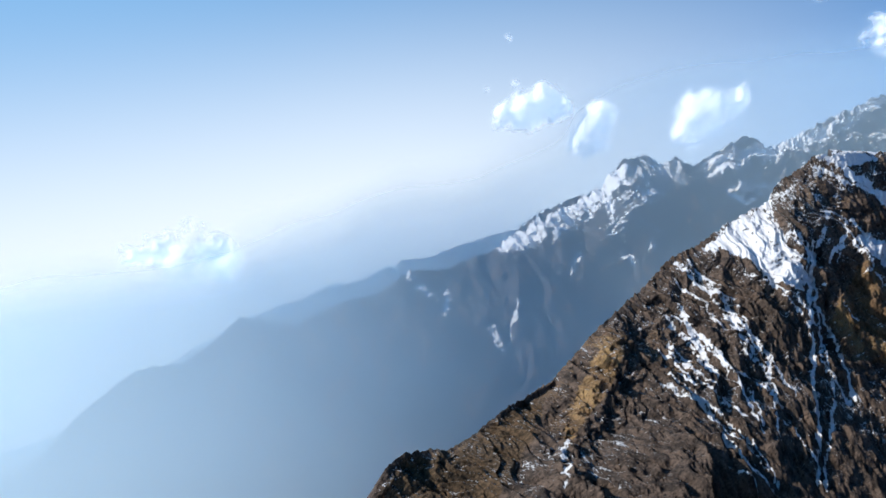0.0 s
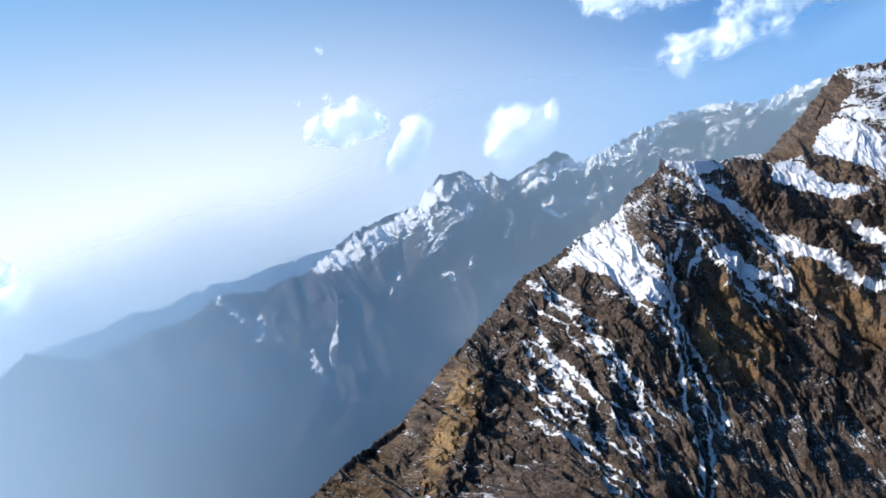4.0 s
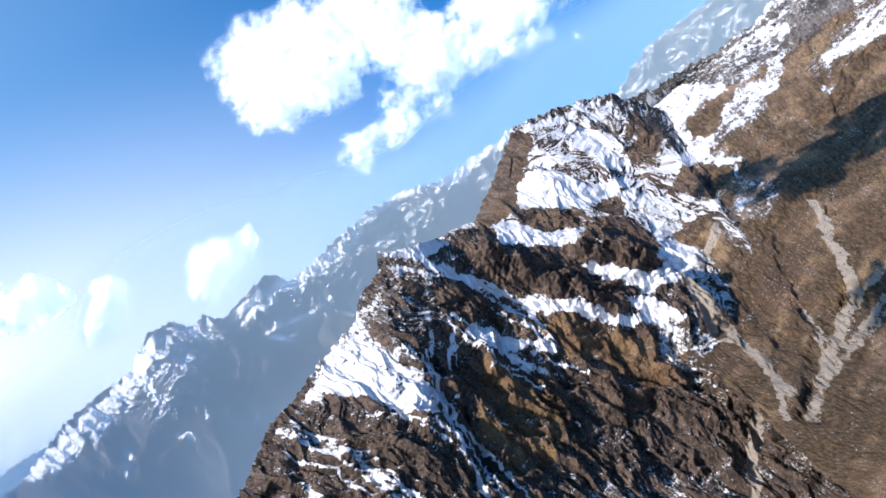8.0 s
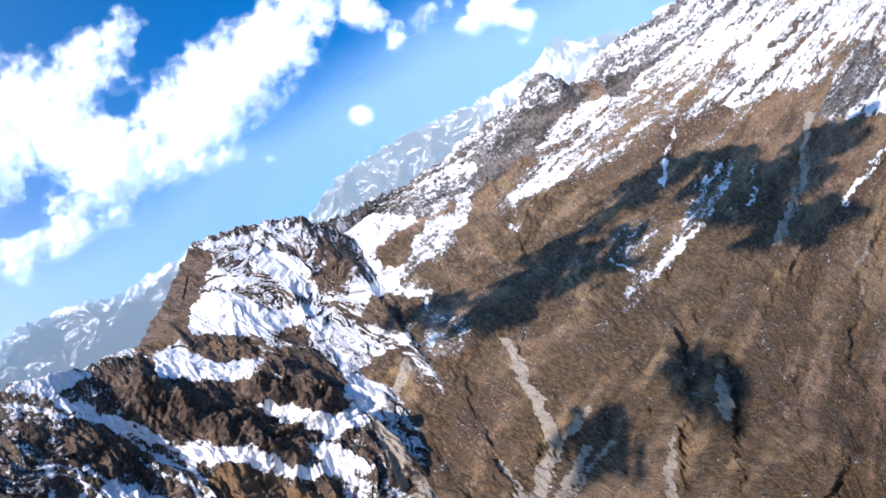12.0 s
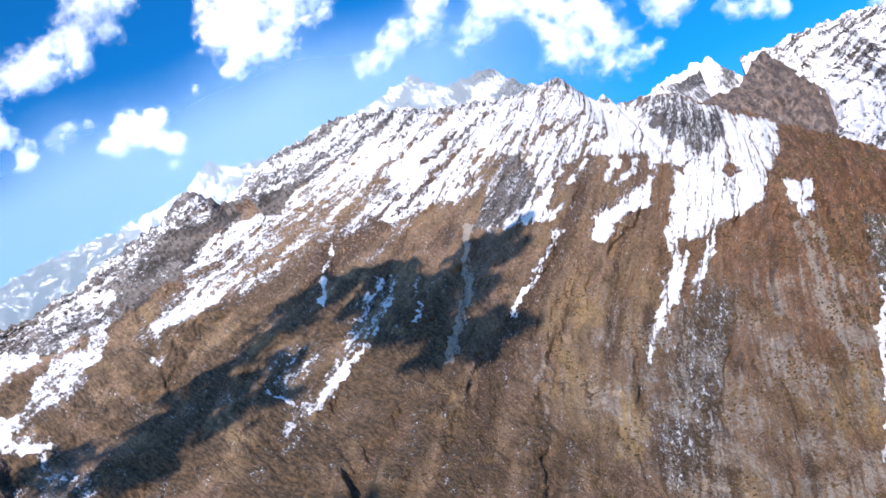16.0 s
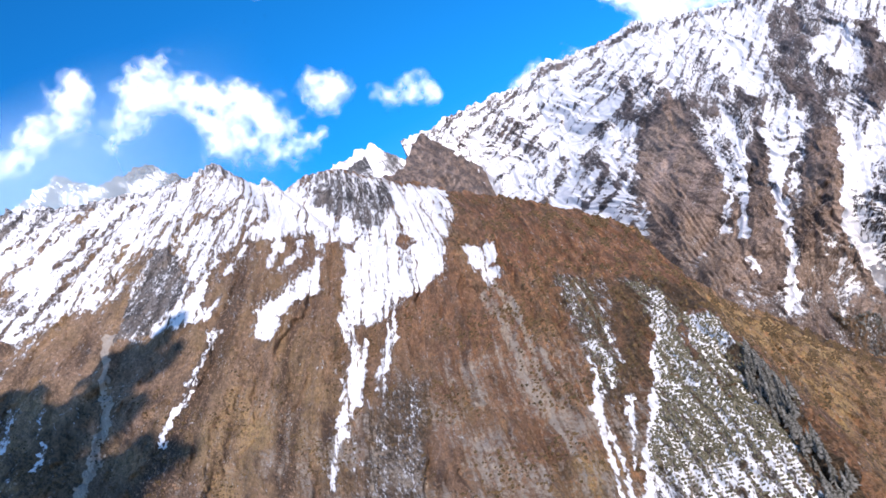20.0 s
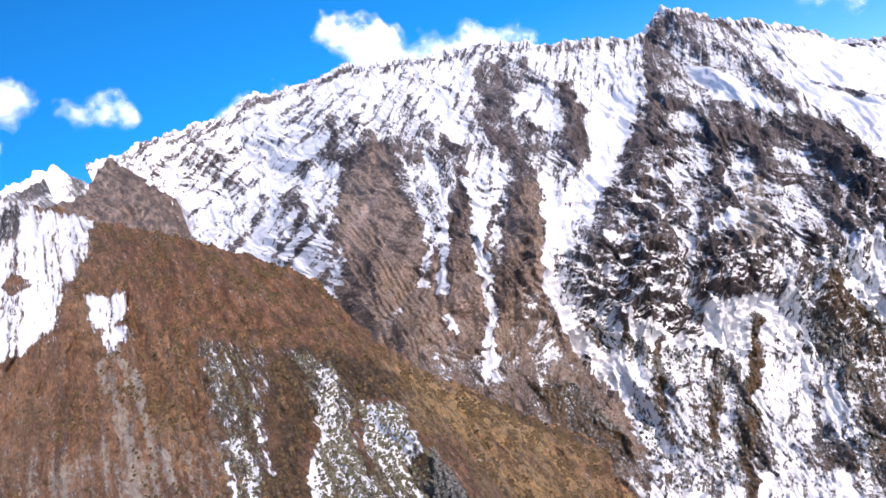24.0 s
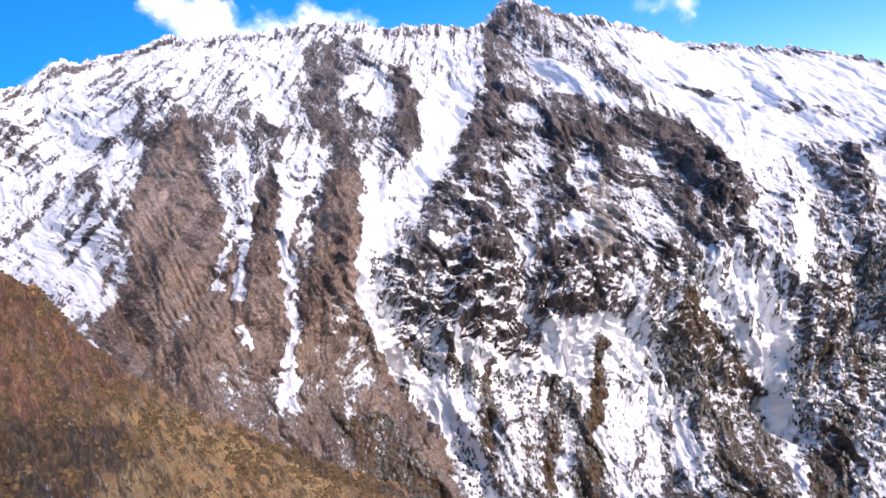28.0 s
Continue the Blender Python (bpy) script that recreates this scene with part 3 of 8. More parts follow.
WALL.append([(97.67, 3129, 1299), (102.39, 2618, 1283), (106.72, 1605, 1316), (108.49, 1537, 1302), (114.37, 1393, 1268), (120.21, 1273, 1242), (126.76, 1144, 1221), (132.83, 1093, 1194), (140.03, 1021, 1176)])
WALL.append([(96.27, 3432, 1474), (97.45, 3380, 1485), (99.32, 3346, 1488), (100.28, 3324, 1494), (101.85, 3300, 1484), (103.6, 3286, 1522), (105.6, 3271, 1500), (107.41, 3267, 1503), (109.32, 3144, 1510), (110.07, 3106, 1487), (111.97, 2952, 1463), (114.76, 2795, 1436), (117.24, 2589, 1421), (120.08, 2410, 1372), (122.92, 2351, 1347), (124.42, 2315, 1326), (125.73, 2310, 1366), (127.13, 2285, 1355), (128.6, 2249, 1308), (129.88, 2193, 1296), (131.87, 2135, 1256), (133.51, 2077, 1216), (136.02, 2014, 1193), (139.46, 1947, 1165)])
WALL[-1].extend([(142.34, 1881, 1125), (148.94, 1691, 1080)])
SPUR = []
SPUR.append([(87.57, 2448, 1309), (93.69, 2437, 1189), (99.48, 2425, 1031)])
SPUR.append([(90.52, 3043, 1394), (93.33, 3138, 1386), (94.33, 3236, 1440), (95.24, 3294, 1471), (96.29, 3282, 1391), (98.05, 3228, 1287), (98.94, 3126, 1156), (99.51, 3025, 1040)])
WHITE_PEAK = []
WHITE_PEAK.append([(82.21, 4054, 1347), (88.59, 4043, 1155), (94.74, 4031, 975)])
WHITE_PEAK.append([(84.75, 4450, 1433), (87.13, 4446, 1457), (89.15, 4442, 1490), (90.77, 4439, 1521), (92.71, 4435, 1548), (93.64, 4433, 1451), (94.83, 4431, 1340), (96.6, 4428, 1070)])
BACK_PEAK = []
BACK_PEAK.append([(66.62, 3780, 1590), (75.64, 3766, 1535), (83.7, 3752, 1309)])
BACK_PEAK.append([(69.19, 4176, 1830), (72.41, 4171, 1869), (75.43, 4166, 1933), (77.12, 4163, 1834), (78.84, 4160, 1835), (80.15, 4158, 1844), (81.76, 4155, 1717), (83.29, 4153, 1655), (84.92, 4150, 1481)])
LEFT_PEAK = []
LEFT_PEAK.append([(56.31, 4093, 1612), (61.1, 4087, 1564), (66.44, 4080, 1557)])
LEFT_PEAK.append([(54.83, 4395, 1758), (56.73, 4393, 1749), (59.49, 4389, 1796), (60.5, 4388, 1824), (61.97, 4386, 1900), (63.52, 4384, 1833), (64.31, 4383, 1751), (66.18, 4380, 1634)])
HORIZON = []
HORIZON.append([(-47.49, 4428, 72), (-24.35, 4269, 128), (-0.72, 4146, 317), (12.3, 4206, 438)])
HORIZON.append([(-45.89, 4717, 513), (-30.47, 4681, 521), (-27.31, 4662, 582), (-23.88, 4641, 677), (-20.14, 4619, 820), (-17.55, 4604, 881), (-14.9, 4589, 940), (-13.48, 4582, 932), (-12.32, 4576, 954), (-11.09, 4569, 997), (-9.65, 4562, 982), (-8.46, 4556, 1003), (-7.26, 4550, 1026), (-5.66, 4542, 1050), (-4.17, 4535, 1036), (-2.91, 4529, 1072), (-0.94, 4520, 1084), (2.24, 4507, 1108)])
MARKS_WALL = []
MARKS_WALL += [
    ("snow", 0.36, "patch", 0.204, [(99.73, -10.63), (102.05, -8.06), (104.29, -5.98), (106.53, -3.74), (107.77, -3.30), (107.03, -5.03), (106.94, -7.07), (106.20, -9.32), (104.95, -11.44), (104.29, -14.11), (107.03, -15.01), (109.35, -13.88), (109.77, -15.94), (110.43, -17.90), (110.18, -21.00), (108.44, -22.62), (97.90, -17.62)]),
    ("rock", 0.35, "patch", 0.196, [(99.97, -9.17), (102.88, -8.39), (106.03, -9.24), (104.95, -11.44), (104.29, -14.11), (107.03, -15.01), (109.35, -13.88), (109.77, -15.94), (110.43, -17.90), (110.18, -21.00), (108.44, -22.62), (97.90, -17.62)]),
    ("snow", 0.34, "patch", 0.216, [(105.12, -4.94), (106.53, -3.74), (107.19, -4.45), (106.86, -7.02), (106.20, -8.74), (104.95, -8.84), (102.88, -8.39), (102.71, -7.48)]),
]
MARKS_WALL += [
    ("snow", 0.42, "patch", 0.201, [(101.30, -11.17), (102.88, -10.76), (102.71, -12.60), (100.97, -12.93)]),
    ("snow", 0.22, "patch", 0.212, [(114.33, -2.08), (115.82, -1.03), (116.98, -1.04), (116.15, -2.72), (114.58, -4.39), (113.17, -6.99), (112.67, -8.72), (111.34, -10.50), (110.10, -11.91), (109.60, -13.16), (108.19, -14.46), (106.78, -14.46), (107.11, -13.12), (108.19, -11.26), (109.18, -9.80), (110.51, -8.29), (112.09, -7.30), (112.67, -5.85), (112.75, -4.54)]),
    ("rock", 0.25, "patch", 0.197, [(111.67, -7.77), (112.67, -8.72), (111.34, -10.50), (110.10, -11.91), (109.60, -13.16), (108.19, -14.46), (106.78, -14.46), (107.11, -13.12), (109.35, -9.91)]),
    ("snow", 0.38, "patch", 0.239, [(116.82, -1.36), (118.06, -1.38), (117.23, -3.09), (115.49, -3.60)]),
]
MARKS_WALL += [
    ("snow", 0.12, "patch", 0.223, [(118.31, -3.37), (118.89, -3.55), (118.06, -5.15), (118.64, -5.70), (117.73, -6.45), (116.82, -6.84), (116.15, -7.89), (114.91, -8.46), (115.08, -7.61), (116.49, -6.07), (117.23, -4.51)]),
    ("snow", 0.3, "patch", 0.216, [(114.66, -5.13), (115.41, -5.70), (115.08, -7.26), (113.91, -8.18), (113.08, -7.89), (113.50, -6.80)]),
    ("snow", 0.42, "patch", 0.211, [(108.69, -4.55), (110.10, -5.69), (109.60, -8.00), (107.94, -9.42), (107.53, -7.27)]),
]
MARKS_WALL += [
    ("snow", 0.48, "patch", 0.209, [(125.36, -1.99), (126.86, -2.26), (127.69, -3.58), (127.61, -5.55), (127.11, -7.28), (127.52, -7.74), (125.95, -8.63), (126.69, -9.33), (127.19, -9.97), (127.36, -11.50), (127.02, -12.58), (126.69, -13.87), (125.45, -14.59), (124.54, -14.63), (123.54, -14.10), (122.13, -14.50), (120.72, -14.36), (119.97, -14.62), (119.31, -15.34), (118.15, -16.27), (116.90, -15.76), (115.99, -15.74), (115.32, -17.38), (114.41, -16.64), (113.50, -16.04), (112.75, -16.14), (111.84, -14.63), (110.84, -12.88), (111.34, -12.27), (112.59, -11.43), (115.57, -9.90), (118.98, -8.15), (120.47, -7.23), (121.46, -5.81)]),
]
MARKS_WALL += [
    ("snow", 0.38, "patch", 0.210, [(123.21, -8.10), (125.78, -8.59), (127.11, -9.78), (127.36, -11.50), (125.95, -13.95), (123.79, -14.18), (123.12, -12.98), (121.30, -13.27), (122.54, -11.09), (121.30, -10.72)]),
    ("snow", 0.33, "patch", 0.193, [(115.49, -13.56), (117.07, -13.28), (119.06, -14.65), (118.15, -16.10), (116.90, -15.76), (115.82, -15.08)]),
    ("snow", 0.33, "patch", 0.192, [(110.84, -12.88), (111.67, -12.41), (112.84, -14.44), (113.50, -15.74), (112.75, -16.14), (111.84, -14.63)]),
    ("snow", 0.9, "stroke", 0.728, [(120.80, -6.83), (123.21, -7.17), (124.62, -7.00), (125.36, -7.60), (125.61, -8.48)]),
    ("snow", 0.75, "stroke", 0.343, [(117.81, -13.03), (118.81, -12.78), (119.47, -12.59)]),
    ("snow", 0.7, "stroke", 0.335, [(114.33, -13.94), (115.24, -13.96)]),
]
MARKS_WALL += [
    ("snow", 1, "patch", 0.195, [(110.84, -13.35), (112.42, -15.62), (113.67, -16.02), (115.32, -17.55), (115.99, -15.74), (116.90, -15.76), (118.31, -16.41), (118.48, -17.65), (119.64, -18.21), (119.72, -20.12), (119.06, -22.54), (117.15, -25.43), (109.02, -22.80), (110.76, -18.94), (110.35, -16.37), (110.35, -14.17)]),
    ("snow", 0.7, "patch", 0.480, [(112.09, -17.80), (116.74, -19.20), (112.50, -24.13), (108.85, -22.75), (111.01, -19.67)]),
    ("snow", 0.68, "patch", 0.346, [(116.82, -20.33), (119.72, -20.12), (118.15, -23.54), (116.90, -25.35), (113.50, -24.45)]),
    ("wood", 0.8, "patch", 0.480, [(110.35, -15.03), (113.00, -16.88), (116.65, -18.88), (112.50, -24.13), (109.02, -22.80), (110.76, -18.94)]),
    ("snow", 0.1, "stroke", 0.414, [(117.90, -17.16), (116.98, -19.43), (115.49, -21.09), (112.67, -24.18)]),
]
MARKS_WALL += [
    ("wood", 0.7, "stroke", 0.414, [(117.90, -17.16), (116.98, -19.43), (115.49, -21.09), (112.67, -24.18)]),
    ("snow", 0.2, "stroke", 0.362, [(110.76, -14.62), (110.93, -16.43)]),
    ("snow", 0.25, "stroke", 0.290, [(112.01, -14.68), (112.09, -16.67)]),
    ("snow", 0.35, "stroke", 0.243, [(113.58, -17.12), (112.59, -18.86)]),
    ("snow", 0.35, "stroke", 0.244, [(116.32, -17.32), (114.91, -19.75)]),
    ("snow", 0.35, "stroke", 0.249, [(119.14, -18.70), (118.89, -20.80), (117.90, -22.36)]),
    ("snow", 0.46, "patch", 0.411, [(109.18, -3.73), (110.51, -5.16), (108.69, -10.19), (105.95, -15.17), (103.87, -14.43), (105.87, -9.17)]),
    ("snow", 0.5, "patch", 0.294, [(110.76, -11.39), (113.00, -9.97), (114.91, -9.70), (112.75, -11.48), (110.84, -12.88)]),
    ("snow", 0.74, "stroke", 1.473, [(122.29, -4.56), (119.89, -7.05), (116.90, -8.46), (114.08, -9.44), (112.42, -10.34), (111.01, -11.21)]),
]
MARKS_WALL += [
    ("snow", 1.1, "stroke", 0.440, [(113.50, -7.11), (112.84, -8.44), (111.34, -10.50), (110.10, -11.87), (109.85, -13.28), (110.10, -15.06), (110.76, -17.11), (110.76, -18.94), (110.76, -20.28), (109.77, -22.02)]),
    ("snow", 0.9, "stroke", 0.196, [(109.68, -7.16), (108.27, -9.50), (107.36, -11.74), (106.86, -12.98), (106.11, -14.72), (104.70, -16.40)]),
    ("snow", 0.85, "stroke", 0.154, [(108.85, -4.67), (108.02, -7.48), (105.95, -10.75), (104.95, -12.40)]),
    ("snow", 0.9, "stroke", 0.678, [(108.35, -9.78), (110.01, -8.16), (111.09, -7.30), (112.17, -5.36)]),
    ("snow", 0.55, "patch", 0.199, [(120.30, -14.46), (122.21, -14.77), (122.88, -17.60), (123.54, -21.96), (119.97, -26.05), (117.32, -25.48), (119.64, -21.52), (119.89, -19.79), (120.55, -18.17), (119.14, -16.62)]),
]
MARKS_WALL += [
    ("wood", 0.8, "patch", 0.200, [(120.14, -16.10), (122.21, -14.77), (122.88, -17.60), (123.54, -21.96), (119.97, -26.05), (117.32, -25.48), (119.64, -21.52), (119.89, -19.79)]),
    ("snow", 0.42, "patch", 0.406, [(121.46, -21.45), (123.29, -22.20), (119.97, -26.05), (117.73, -25.60)]),
    ("snow", 0.68, "patch", 0.210, [(126.53, -16.55), (130.18, -16.69), (134.58, -17.63), (127.69, -27.58), (120.14, -26.10), (123.62, -22.79)]),
    ("wood", 0.6, "patch", 0.210, [(126.53, -16.55), (130.18, -16.69), (134.58, -17.63), (127.69, -27.58), (120.14, -26.10), (123.62, -22.79)]),
    ("snow", 0.2, "patch", 0.362, [(122.88, -23.04), (125.20, -23.17), (122.21, -26.52), (119.97, -26.05)]),
    ("snow", 0.15, "stroke", 0.261, [(128.93, -17.12), (127.61, -18.89), (127.19, -21.03)]),
    ("snow", 0.15, "stroke", 0.314, [(126.03, -21.71), (124.70, -23.41)]),
]
MARKS_WALL += [
    ("snow", 1, "stroke", 0.403, [(121.80, -14.61), (122.29, -16.16), (123.04, -17.86), (123.79, -19.84), (123.95, -21.63), (122.96, -23.07)]),
    ("snow", 0.85, "stroke", 0.228, [(123.54, -14.63), (123.87, -16.63), (124.70, -18.86), (124.54, -20.92)]),
    ("snow", 0.95, "stroke", 0.571, [(130.51, -13.19), (126.86, -16.16), (125.28, -18.33), (124.70, -20.47), (123.21, -22.98)]),
    ("snow", 0.42, "patch", 0.215, [(131.09, -12.74), (132.92, -12.62), (132.67, -13.69), (130.43, -16.25), (128.35, -16.27), (128.52, -14.83)]),
    ("snow", 0.97, "patch", 0.233, [(131.42, -5.15), (135.57, -6.96), (147.10, -11.75), (141.21, -13.92), (132.09, -11.95), (127.85, -12.52), (127.77, -9.76), (127.52, -7.74)]),
    ("snow", 0.45, "stroke", 0.286, [(129.68, -8.79), (130.92, -9.59), (133.41, -10.32), (135.07, -11.26)]),
]
MARKS_WALL += [
    ("rib", 14, "stroke", 1.217, [(116.07, -1.33), (114.00, -5.24), (112.34, -8.27), (109.10, -12.31)]),
    ("rib", 26, "stroke", 1.650, [(125.70, -1.89), (122.79, -5.13), (117.57, -9.58), (112.75, -15.52)]),
    ("rib", 16, "stroke", 1.605, [(126.78, -7.54), (126.61, -11.91), (125.70, -14.67)]),
    ("rib", 6, "stroke", 1.594, [(107.03, -3.35), (105.62, -7.09), (103.29, -12.79)]),
    ("rib", 12, "stroke", 0.709, [(118.23, -3.75), (117.23, -6.62)]),
    ("rib", 10, "stroke", 1.125, [(119.97, -10.32), (116.65, -15.10)]),
    ("rib", -18, "stroke", 1.133, [(121.13, -5.72), (114.66, -9.32), (110.51, -11.57), (110.10, -15.06), (110.35, -21.06)]),
    ("rib", -16, "stroke", 1.006, [(121.96, -15.18), (123.79, -22.04)]),
    ("rib", -14, "stroke", 1.045, [(130.51, -13.19), (125.28, -18.33), (123.29, -22.68)]),
    ("rib", 10, "stroke", 1.081, [(132.50, -12.50), (130.01, -16.16)]),
]
MARKS_SLOPE = []
MARKS_SLOPE += [

]
MARKS_SLOPE += [
    ("snow", 0.74, "patch", 0.273, [(57.42, 1.72), (61.11, 2.60), (64.38, 2.98), (67.54, 3.76), (70.60, 5.15), (73.66, 5.10), (75.87, 4.52), (78.30, 4.03), (80.94, 3.77), (82.10, 3.83), (83.78, 1.85), (84.94, 0.94), (86.32, 1.12), (87.37, 0.53), (89.27, -1.28), (90.96, -2.48), (88.85, -4.24), (86.53, -6.21), (84.31, -6.70), (83.26, -7.51), (81.25, -6.43), (81.46, -4.66), (78.30, -5.10), (77.56, -4.76), (78.62, -3.72), (77.88, -2.64), (76.40, -3.46), (72.60, -2.78), (74.29, -1.74), (74.71, -0.28), (73.03, -0.68), (71.55, -0.36), (68.28, -0.75), (67.54, 0.38), (65.96, -0.02), (64.69, 0.13), (62.79, -0.43), (60.37, -1.10), (57.94, -1.42), (55.31, -1.57), (53.30, -2.32), (54.88, -0.65), (56.68, 0.30)]),
]
MARKS_SLOPE += [
    ("snow", 0.42, "patch", 0.272, [(74.82, 0.87), (76.30, 0.95), (77.35, 0.06), (76.93, -1.36), (74.82, -1.94), (73.76, -1.04)]),
    ("snow", 0.3, "patch", 0.272, [(79.99, -0.75), (83.89, -1.67), (82.62, -3.65), (79.14, -3.95), (77.88, -2.64)]),
    ("snow", 0.42, "patch", 0.276, [(85.79, 1.01), (87.26, 0.56), (88.64, -1.67), (86.10, -2.43), (84.84, -0.48)]),
    ("rock", 0.9, "patch", 0.276, [(85.79, 1.01), (87.26, 0.56), (88.64, -1.67), (86.10, -2.43), (84.84, -0.48)]),
    ("snow", 0.85, "patch", 0.275, [(85.05, -2.28), (88.95, -1.41), (90.85, -2.50), (87.90, -4.92), (85.37, -6.46), (82.73, -6.72), (81.89, -5.98)]),
    ("snow", 0.8, "patch", 0.548, [(67.22, 3.18), (75.24, 4.26), (81.15, 3.01), (76.51, 1.23), (68.81, 0.18), (63.01, 0.59)]),
]
MARKS_SLOPE += [
    ("snow", 0.08, "patch", 0.274, [(56.57, 3.18), (59.31, 5.10), (61.11, 4.42), (61.21, 2.83), (59.42, 2.57), (57.42, 1.01), (56.68, 2.08)]),
    ("rock", 1, "patch", 0.274, [(56.57, 3.18), (59.31, 5.10), (61.11, 4.42), (61.21, 2.83), (59.42, 2.57), (57.42, 1.01), (56.68, 2.08)]),
    ("snow", 0.36, "patch", 0.276, [(62.16, 4.48), (64.90, 5.13), (68.07, 5.71), (71.23, 5.89), (73.34, 5.23), (75.56, 4.59), (75.56, 4.57), (71.87, 4.96), (67.75, 4.08), (63.64, 2.91), (62.16, 2.08)]),
    ("rock", 1, "patch", 0.276, [(62.16, 4.48), (64.90, 5.13), (68.07, 5.71), (71.23, 5.89), (73.34, 5.23), (75.56, 4.59), (75.56, 4.57), (71.87, 4.96), (67.75, 4.08), (63.64, 2.91), (62.16, 2.08)]),
]
MARKS_SLOPE += [
    ("rock", 1, "patch", 0.273, [(50.45, 1.84), (52.46, 2.26), (54.25, 3.53), (56.57, 3.18), (54.36, 1.72), (51.51, 0.30)]),
    ("snow", 0.9, "stroke", 0.201, [(75.98, -4.10), (74.40, -5.57), (71.13, -7.52)]),
    ("snow", 0.85, "stroke", 0.441, [(81.46, -6.53), (80.62, -8.44), (79.04, -9.98), (76.30, -12.33)]),
    ("snow", 0.75, "stroke", 0.307, [(83.36, -7.41), (80.30, -10.49)]),
    ("snow", 0.8, "stroke", 0.169, [(64.90, -0.66), (63.32, -1.86)]),
    ("snow", 0.75, "stroke", 0.265, [(65.54, -4.41), (62.79, -6.06), (60.90, -7.26), (58.68, -8.67)]),
    ("snow", 0.7, "stroke", 0.305, [(52.04, 0.06), (50.77, -1.05), (48.77, -2.42)]),
    ("snow", 0.95, "stroke", 0.213, [(89.06, -13.45), (87.05, -16.12), (85.89, -18.33), (83.26, -21.45)]),
    ("pale", 1, "stroke", 0.300, [(71.97, -2.10), (70.49, -4.53), (69.12, -6.12), (65.96, -8.73)]),
]
MARKS_SLOPE += [
    ("pale", 0.6, "stroke", 0.486, [(87.69, -7.92), (87.05, -10.58), (86.42, -13.14), (85.47, -15.84)]),
    ("snow", 0.9, "patch", 0.276, [(88.53, -5.66), (89.48, -5.82), (88.85, -7.28), (88.00, -7.67), (88.21, -6.51)]),
    ("snow", 0.36, "patch", 0.281, [(90.85, -8.91), (92.12, -9.83), (88.42, -15.34), (88.53, -13.98), (89.90, -11.06)]),
    ("wood", 0.6, "patch", 0.281, [(90.85, -8.91), (92.64, -10.00), (87.90, -16.81), (88.53, -13.98), (89.90, -11.06)]),
    ("wood", 0.5, "patch", 0.681, [(79.04, -9.98), (82.62, -10.76), (76.30, -17.25), (70.18, -17.86)]),
    ("snow", 0.24, "patch", 0.680, [(79.04, -9.98), (82.10, -10.61), (76.08, -17.15), (70.18, -17.86)]),
    ("tint", 1, "patch", 0.708, [(83.78, -16.24), (86.21, -16.48), (84.94, -19.22), (83.57, -20.10), (82.41, -18.29)]),
]
MARKS_SLOPE += [
    ("tint", 0.9, "patch", 0.471, [(73.24, -13.19), (75.03, -13.27), (71.23, -16.94), (69.97, -16.47)]),
    ("snow", 1, "patch", 0.236, [(94.23, -13.04), (95.60, -13.43), (95.28, -14.46), (93.91, -15.43), (93.49, -14.11)]),
    ("snow", 0.56, "patch", 0.235, [(93.80, -11.85), (94.33, -11.80), (93.07, -14.69), (95.49, -14.55), (95.28, -17.49), (93.80, -19.28), (93.80, -20.98), (92.01, -23.82), (84.63, -20.78)]),
    ("wood", 0.8, "patch", 0.235, [(93.80, -11.85), (94.33, -11.80), (93.07, -14.69), (95.49, -14.55), (95.28, -17.49), (93.80, -19.28), (93.80, -20.98), (92.01, -23.82), (84.63, -20.78)]),
    ("wood", 1, "patch", 0.237, [(94.96, -14.98), (95.39, -16.07), (94.33, -18.79), (94.54, -21.37), (92.64, -24.23), (91.48, -23.69), (93.49, -19.00), (94.01, -16.62)]),
]
MARKS_SLOPE += [
    ("snow", 0.08, "patch", 0.237, [(94.96, -14.98), (95.39, -16.07), (94.33, -18.79), (94.54, -21.37), (92.64, -24.23), (91.48, -23.69), (93.49, -19.00), (94.01, -16.62)]),
    ("snow", 0.95, "stroke", 0.201, [(89.58, -12.39), (88.42, -14.32), (87.26, -16.45), (86.42, -18.48)]),
    ("snow", 0.9, "stroke", 0.319, [(94.12, -11.67), (90.32, -15.28), (86.42, -19.16)]),
    ("snow", 0.8, "stroke", 0.172, [(89.58, -14.90), (87.48, -17.36)]),
    ("wood", 0.6, "patch", 0.233, [(91.38, -8.99), (93.59, -10.06), (93.17, -12.20), (87.16, -18.36), (87.69, -15.73), (89.80, -11.81)]),
    ("snow", 0.3, "patch", 0.233, [(91.38, -8.99), (92.96, -9.77), (91.06, -12.47), (88.85, -13.90), (89.80, -11.81)]),
    ("tint", 1, "patch", 0.516, [(102.24, -16.91), (104.77, -19.09), (106.78, -20.25), (95.81, -21.99), (95.17, -20.76), (101.29, -20.28)]),
]
